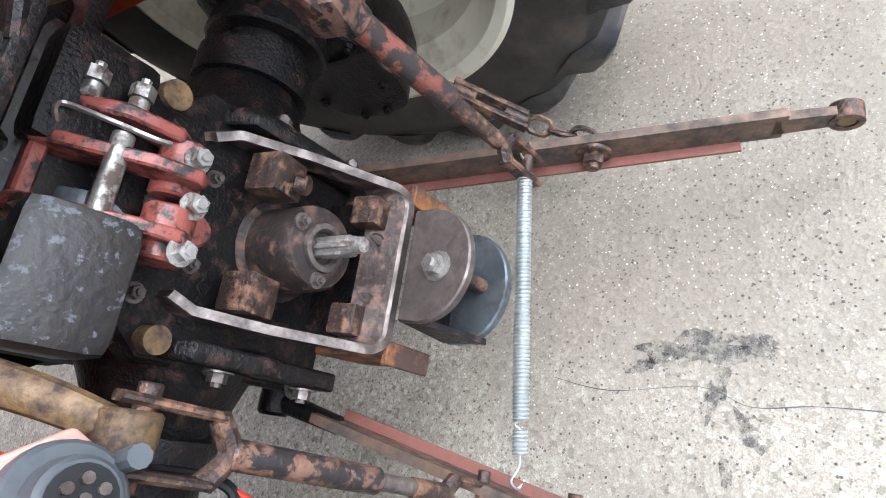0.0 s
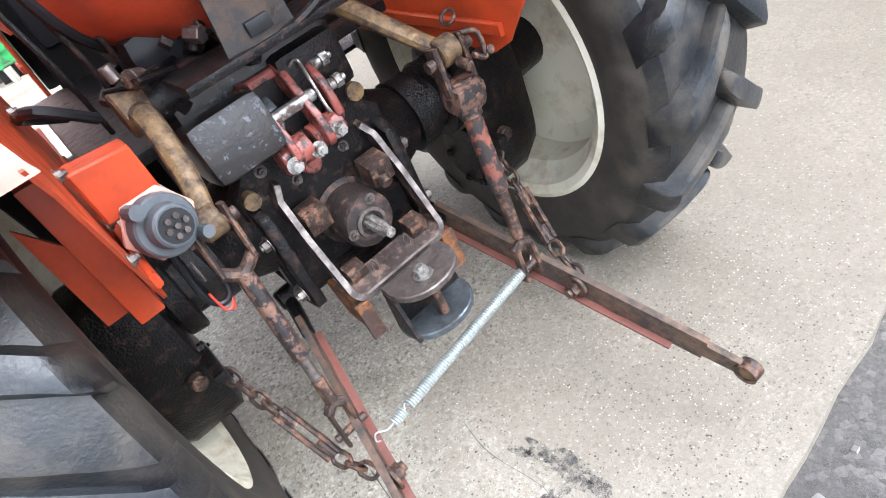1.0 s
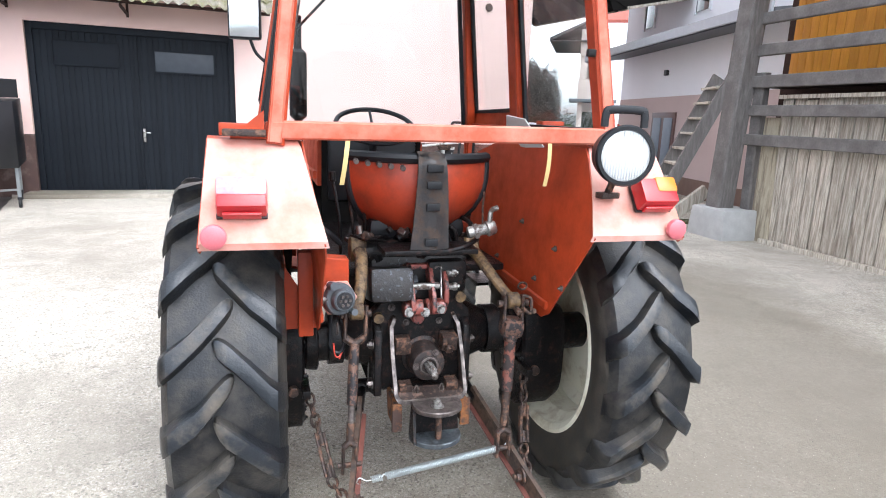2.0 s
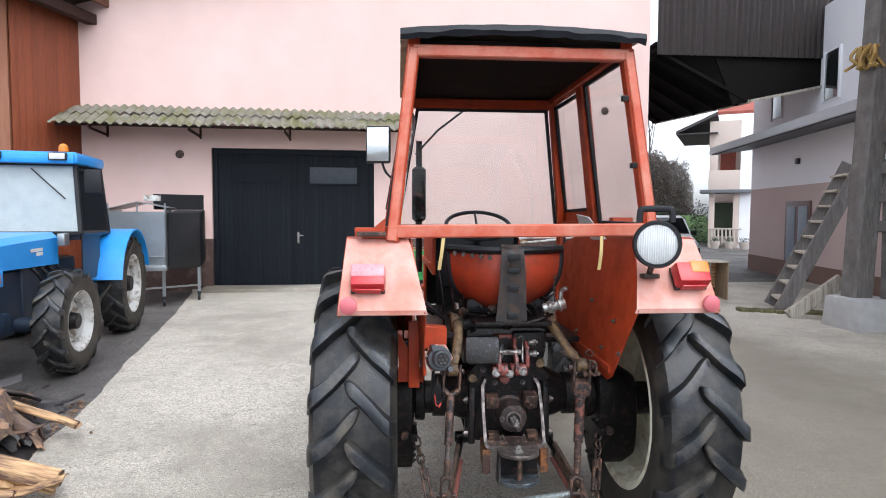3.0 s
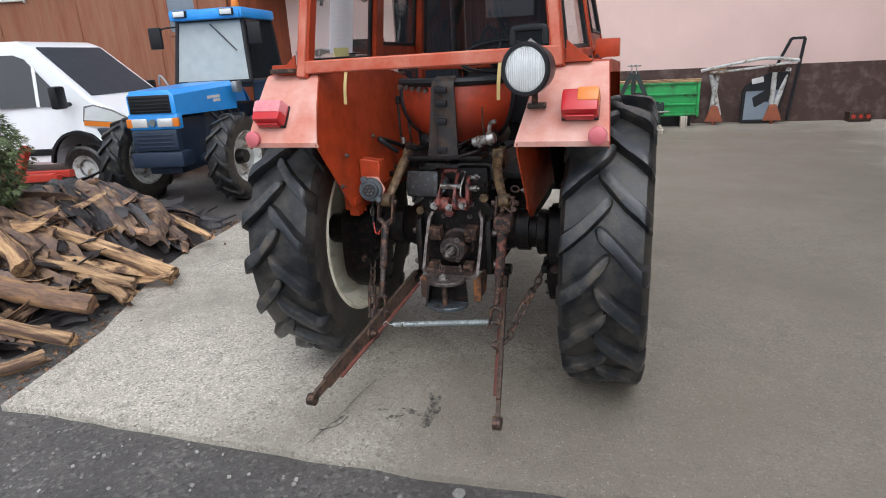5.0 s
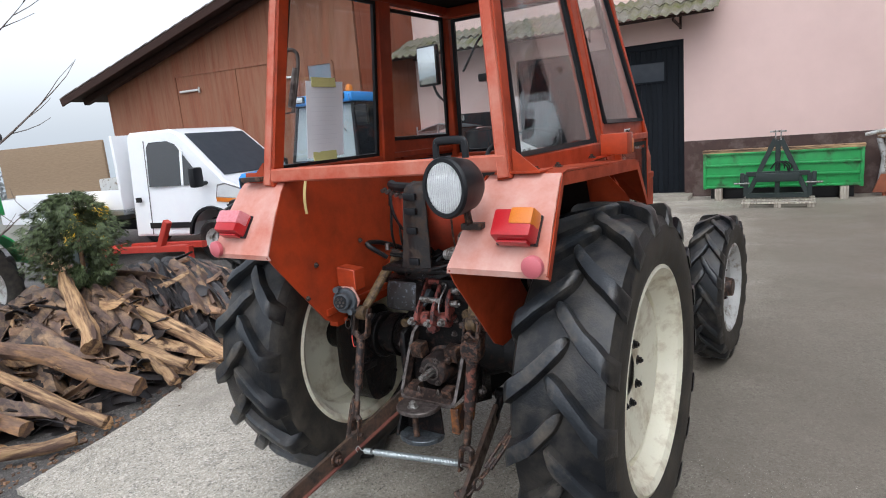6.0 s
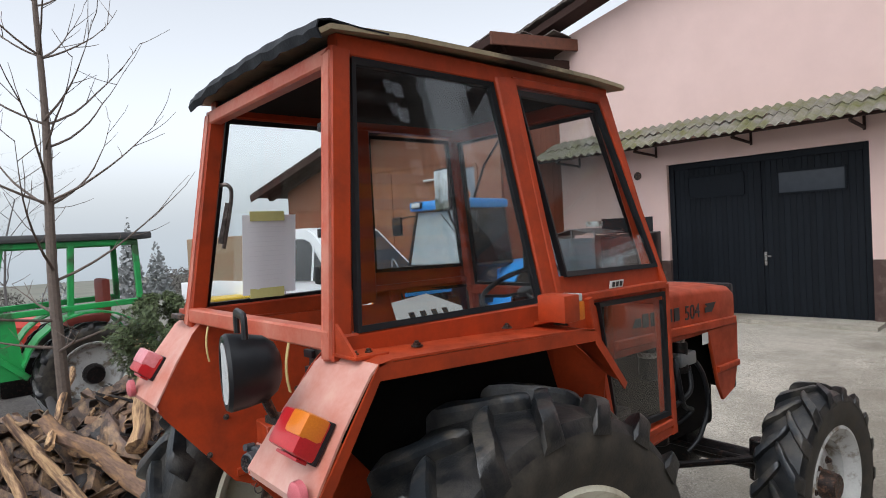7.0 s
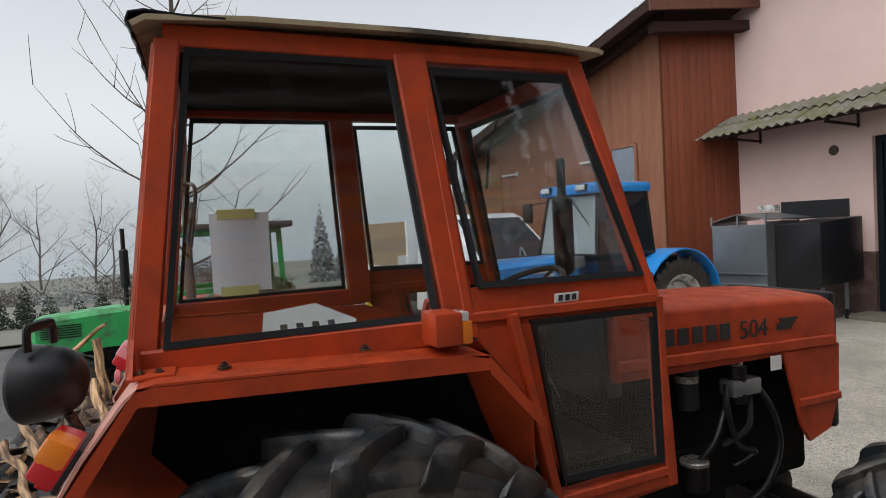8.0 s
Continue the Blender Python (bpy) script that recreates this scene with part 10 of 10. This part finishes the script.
def thuja(name, base, height, rad, n_, seed, label, material="leaf"):
    t = thing(name, label, "shrub", at=pose(*base))
    bm = B()
    rod(bm, (0, 0, -0.05), (0.02, 0.01, height * 0.75), 0.035, 0.012, 8)
    part("trunk", bm, "bark", t)
    rr = random.Random(seed)
    bm = B()
    for k in range(n_):
        a = rr.uniform(0, 2 * math.pi)
        hz = rr.uniform(0.34, 1.0)
        if noise.noise((math.cos(a) * 1.9, math.sin(a) * 1.9, hz * 6.5 + 7)) < -0.12:
            continue
        prof = math.sqrt(max(0.02, 1 - ((hz - 0.66) / 0.345) ** 2)) * (0.75 + 0.75 * noise.noise((math.cos(a) * 2, math.sin(a) * 2, hz * 5 + seed)))
        rr_ = rad * prof * math.sqrt(rr.uniform(0.10, 1.0)) * (1.0 + 0.35 * noise.noise((a * 2.0, hz * 9, seed)))
        c = Vector((rr_ * math.cos(a), rr_ * math.sin(a), hz * height))
        out = Vector((math.cos(a), math.sin(a), rr.uniform(-1.5, 0.25))).normalized()
        s_ = out.cross(Vector((0, 0, 1))).normalized()
        ln, w = rr.uniform(0.03, 0.075), rr.uniform(0.006, 0.013)
        tw = rr.uniform(-1, 1)
        s2 = s_ * math.cos(tw) + out.cross(s_) * math.sin(tw)
        for f in (-0.5, 0, 0.5):
            d2 = (out + s2 * f).normalized()
            p0, p1 = c, c + d2 * ln
            bm.faces.new([bm.verts.new(q) for q in (p0, p0 + d2 * ln * 0.5 + s2 * w * 0.5, p1, p0 + d2 * ln * 0.5 - s2 * w * 0.5)])
    part("crown", bm, material, t, "dense scale-leaved foliage", smooth=180)
    return t


thuja("thuja_shrub", (-3.95, 0.36, 0.20), 1.22, 0.42, 9500, 3, "small dark green thuja growing behind the bark heap")

# ---- distance: trees, hedges and mist backdrop, haze painted into many colours ----
# haze is put into the grey of these twigs
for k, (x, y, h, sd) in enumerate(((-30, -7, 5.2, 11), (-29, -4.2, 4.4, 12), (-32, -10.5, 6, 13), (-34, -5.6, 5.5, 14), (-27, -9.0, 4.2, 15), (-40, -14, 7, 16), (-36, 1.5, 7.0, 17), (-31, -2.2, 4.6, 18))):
    bare_tree("orchard_tree", (x, y, -1.9), h, 0.075, sd, "bare orchard tree in the distance, greyed by painted haze", (0, 0), 1.1, 4, 0.2, M.setdefault("haze_twig", mat("misty_twigs", (0.13, 0.115, 0.112), (0.10, 0.09, 0.09), 0.9, bump=0.0)))


def foliage_mass(name, centre, size, n_, seed, material, label, conical=False, fine=0.013):
    rr = random.Random(seed)
    bm = B()
    for k in range(n_):
        u, v, w = rr.uniform(-1, 1), rr.uniform(-1, 1), rr.uniform(0, 1)
        if conical:
            if math.hypot(u, v) > 1 - w:
                continue
        elif u * u + v * v + (max(0.0, w - 0.45) / 0.52) ** 2 > 1.0 + 0.55 * noise.noise((u * 2.6, v * 2.6, w * 5 + seed)):
            continue
        c = Vector((u * size[0], v * size[1], w * size[2]))
        q = fine * max(size) * rr.uniform(0.6, 1.6)
        a = Vector((rr.gauss(0, 1), rr.gauss(0, 1), rr.gauss(0, 1))).normalized() * q
        b = a.cross(Vector((rr.gauss(0, 1), rr.gauss(0, 1), rr.gauss(0, 1)))).normalized() * q
        bm.faces.new([bm.verts.new(c + p) for p in (a, b, -a, -b * 0.6)])
    return tagged(part(name, bm, material, at=pose(*centre), smooth=180), label, "foliage", "", "stuff")


# conifer colour paled to carry the haze in front of it
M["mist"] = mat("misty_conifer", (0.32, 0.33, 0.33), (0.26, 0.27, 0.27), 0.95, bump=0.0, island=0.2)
M["duskgreen"] = mat("grey_green_trees", (0.135, 0.115, 0.10), (0.095, 0.082, 0.072), 0.95, bump=0.0, island=0.25, spec=0.1)
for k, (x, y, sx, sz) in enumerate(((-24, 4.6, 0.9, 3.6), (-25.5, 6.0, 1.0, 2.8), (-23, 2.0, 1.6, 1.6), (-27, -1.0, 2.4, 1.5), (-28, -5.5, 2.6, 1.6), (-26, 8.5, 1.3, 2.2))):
    foliage_mass("far_conifer", (x, y, -1.5), (sx, sx, sz + 1.2), 14000, 40 + k, "mist", "grey-green conifer in the distance, paled by painted haze", True, 0.016)
foliage_mass("hedge", (13.6, 30.0, -0.1), (1.9, 1.0, 2.5), 14000, 61, "hedge", "dark clipped hedge by the road")
foliage_mass("hedge", (16.6, 30.5, -0.1), (0.55, 0.8, 2.6), 2200, 65, "hedge", "dark clipped hedge by the road")
foliage_mass("evergreen_tree", (16.4, 36.5, 0), (1.35, 1.4, 5.9), 90000, 62, "duskgreen", "dull brown-green evergreen tree beyond the road", fine=0.005)
foliage_mass("evergreen_tree", (18.2, 37.5, 0), (1.3, 1.4, 5.6), 85000, 63, "duskgreen", "dull brown-green evergreen tree beyond the road", fine=0.005)
foliage_mass("evergreen_tree", (15.2, 38.5, 0), (1.6, 1.6, 3.6), 60000, 64, "duskgreen", "low dull brown-green evergreen tree beyond the road", fine=0.007)
# plaster and roof tones are lightened to paint the haze
far_house = thing("far_house", "house with a broad brown roof behind the evergreens, paled by painted haze", "house", at=pose(16.6, 47.0, 0.2))
bm = B()
box(bm, (0, 0, 2.0), (8.4, 6.2, 4.0), 0.02)
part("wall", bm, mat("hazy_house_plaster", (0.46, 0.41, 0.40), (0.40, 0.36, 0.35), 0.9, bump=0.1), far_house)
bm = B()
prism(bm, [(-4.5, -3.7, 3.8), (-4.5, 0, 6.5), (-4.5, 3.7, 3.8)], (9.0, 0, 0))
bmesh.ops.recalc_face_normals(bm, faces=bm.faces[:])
part("roof", bm, mat("hazy_brown_roof", (0.36, 0.27, 0.26), (0.29, 0.22, 0.22), 0.9, bump=0.3, scale=8), far_house, "brown tiled roof paled by painted haze")
for k, (x, y) in enumerate(((19.5, 42), (17.6, 53.5))):
    bare_tree("roadside_tree", (x, y, 0), 9.8 - k, 0.12, 71 + k, "bare grey tree beyond the road", (0, 0), 0.8, 3, 0.3, M["haze_twig"])
bm = B()
prism(bm, [(13.0, 31.5, -0.02), (18.5, 31.5, -0.02), (19.5, 35.5, 1.5), (13.0, 35.5, 1.5)], (0, 0, 0.04))
setting(part("lawn", bm, "grass"), "strip of green lawn by the road", "lawn")

# hedge row with distance haze mixed into its brown
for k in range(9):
    foliage_mass("far_hedge", (-36 + 3 * math.sin(k * 2.1), -18 + 3.6 * k, -2.8), (2.6, 2.4, 2.9 + 0.7 * math.sin(k * 1.7)), 20000, 90 + k, M.setdefault("brownhedge", mat("misty_brown_hedge", (0.17, 0.155, 0.14), (0.115, 0.105, 0.098), 0.95, bump=0.0, island=0.3, spec=0.1)), "brown-grey hedge in the distance, greyed by painted haze", fine=0.013)
# a row of small dark conifers at the end of the yard
for k in range(9):
    cx, cy = -17.0 - 0.25 * math.sin(k * 2.3), -7.2 + 0.62 * k
    foliage_mass("conifer_hedge", (cx, cy, ground_z(cx, cy) - 0.1), (0.42, 0.42, 1.45 + 0.22 * math.sin(k * 1.9) - 0.05 * k), 5000, 130 + k, "hedge", "small dark conifer in a row at the end of the yard", True, 0.022)
# meadow that falls away beyond the yard, haze put into its grass colour
bm = B()
rows = [[(x, y, ground_z(x, y) + 0.05 + 0.03 * noise.noise((x * 0.4, y * 0.4, 0))) for x in np.linspace(-120, -13.5, 40)] for y in np.linspace(-90, 40, 30)]
sheet(bm, rows, 0.02)
setting(part("meadow", bm, mat("dull_winter_grass", (0.19, 0.195, 0.155), (0.14, 0.145, 0.12), 0.95, bump=0.4, scale=0.6, fine=12, dirt=(0.22, 0.205, 0.17), dirt_amount=0.3, dirt_scale=0.3, dirt_sharp=0.3)), "dull winter meadow, paled by painted haze, falling away beyond the yard", "meadow")
# glowing far backdrop, mist painted into its colours and faded into the sky
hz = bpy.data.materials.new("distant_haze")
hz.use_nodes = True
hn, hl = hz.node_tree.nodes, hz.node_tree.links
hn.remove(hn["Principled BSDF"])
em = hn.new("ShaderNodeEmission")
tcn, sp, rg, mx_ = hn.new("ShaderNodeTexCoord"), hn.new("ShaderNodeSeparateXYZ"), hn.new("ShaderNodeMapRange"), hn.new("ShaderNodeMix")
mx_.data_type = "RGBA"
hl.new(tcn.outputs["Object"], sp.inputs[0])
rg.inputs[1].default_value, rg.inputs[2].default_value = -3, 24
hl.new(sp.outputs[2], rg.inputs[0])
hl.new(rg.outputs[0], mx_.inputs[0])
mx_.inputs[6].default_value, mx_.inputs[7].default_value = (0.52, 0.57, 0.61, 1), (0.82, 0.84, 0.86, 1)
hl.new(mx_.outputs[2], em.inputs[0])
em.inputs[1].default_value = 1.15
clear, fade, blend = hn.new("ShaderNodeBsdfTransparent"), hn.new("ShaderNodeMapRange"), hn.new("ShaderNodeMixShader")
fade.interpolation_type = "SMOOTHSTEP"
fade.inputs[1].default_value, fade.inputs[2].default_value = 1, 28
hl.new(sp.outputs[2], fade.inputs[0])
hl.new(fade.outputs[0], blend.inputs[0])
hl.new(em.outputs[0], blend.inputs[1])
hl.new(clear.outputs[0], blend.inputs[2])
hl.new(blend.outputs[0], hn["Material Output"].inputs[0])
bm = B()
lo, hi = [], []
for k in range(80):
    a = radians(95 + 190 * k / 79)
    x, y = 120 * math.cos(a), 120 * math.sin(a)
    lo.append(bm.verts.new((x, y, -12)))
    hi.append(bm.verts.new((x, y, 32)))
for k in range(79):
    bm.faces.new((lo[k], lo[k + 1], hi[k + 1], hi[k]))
setting(part("backdrop", bm, hz), "glowing backdrop painted as pale mist", "hills")

# oil stains and cracks on the slab
def blot(name, cx, cy, rx, ry, seed, ang=0):
    bm = B()
    ring = []
    for k in range(40):
        a = 2 * math.pi * k / 40
        q = 1 + 0.75 * noise.noise((math.cos(a) * 1.6 + seed, math.sin(a) * 1.6, 0)) + 0.35 * noise.noise((math.cos(a) * 5 + seed, math.sin(a) * 5, 2))
        x, y = rx * q * math.cos(a), ry * q * math.sin(a)
        ca, sa = math.cos(radians(ang)), math.sin(radians(ang))
        ring.append(bm.verts.new((cx + x * ca - y * sa, cy + x * sa + y * ca, 0.004)))
    bm.faces.new(ring)
    return setting(part(name, bm, "soak"), "dark oil stain on the concrete", "stain")


blot("oil_stain", 0.005, -0.565, 0.105, 0.030, 1, 98)
blot("oil_stain", -0.03, -0.468, 0.035, 0.015, 2, 120)
blot("oil_stain", 0.015, -0.675, 0.045, 0.026, 3, 70)
blot("oil_stain", -0.075, -0.60, 0.05, 0.018, 4, 160)
blot("oil_stain", -0.14, -0.655, 0.032, 0.02, 5, 20)
blot("oil_stain", -0.22, -0.615, 0.038, 0.011, 6, 5)
blot("oil_stain", -0.39, -0.74, 0.03, 0.010, 7, 75)
crack("crack", [(-0.07, -0.26), (-0.09, -0.39), (-0.07, -0.57), (-0.10, -0.66), (-0.09, -0.76), (-0.09, -0.86), (-0.10, -0.98)], 0.0009, "stain", "thin crack in the concrete")
crack("crack", [(-0.44, -0.95), (-0.42, -0.84), (-0.40, -0.70), (-0.385, -0.5), (-0.36, -0.34), (-0.34, -0.15)], 0.002, "stain", "thin crack in the concrete")
crack("crack", [(-0.44, -0.84), (-0.37, -0.78), (-0.36, -0.70)], 0.0035, "stain", "thin crack in the concrete")


# loose grit and worn-out aggregate on the slab behind the tractor
def grit(name, count, seed, material, label, small, large):
    rr = random.Random(seed)
    verts, faces = [], []
    for k in range(count):
        x, y = rr.gauss(0.35, 0.75), rr.uniform(-0.95, 0.75)
        if not -1.9 < x < 2.4:
            continue
        r = rr.uniform(small, large)
        a, q, hgt = rr.uniform(0, 3), rr.uniform(0.6, 1.0), r * rr.uniform(0.35, 0.7)
        c, d = math.cos(a), math.sin(a)
        i = len(verts)
        verts += [(x + r * c, y + r * d, 0.0005), (x - r * q * d, y + r * q * c, 0.0005), (x - r * c, y - r * d, 0.0005), (x + r * q * d, y - r * q * c, 0.0005), (x + 0.2 * r, y, hgt)]
        faces += [(i, i + 1, i + 4), (i + 1, i + 2, i + 4), (i + 2, i + 3, i + 4), (i + 3, i, i + 4)]
    me = bpy.data.meshes.new(name)
    me.from_pydata(verts, [], faces)
    me.materials.append(material)
    return tagged(new(name, me), label, "grit", "", "stuff")


grit("pale_grit", 6000, 1, mat("pale_quartz_grit", (0.52, 0.485, 0.42), (0.42, 0.385, 0.33), 0.6, bump=0.1, island=0.3), "pale grains of grit on the concrete", 0.0010, 0.0030)
grit("dark_grit", 9000, 2, mat("dark_grit", (0.06, 0.055, 0.05), (0.16, 0.135, 0.105), 0.7, bump=0.1, island=0.4), "dark grains of grit on the concrete", 0.0010, 0.0040)
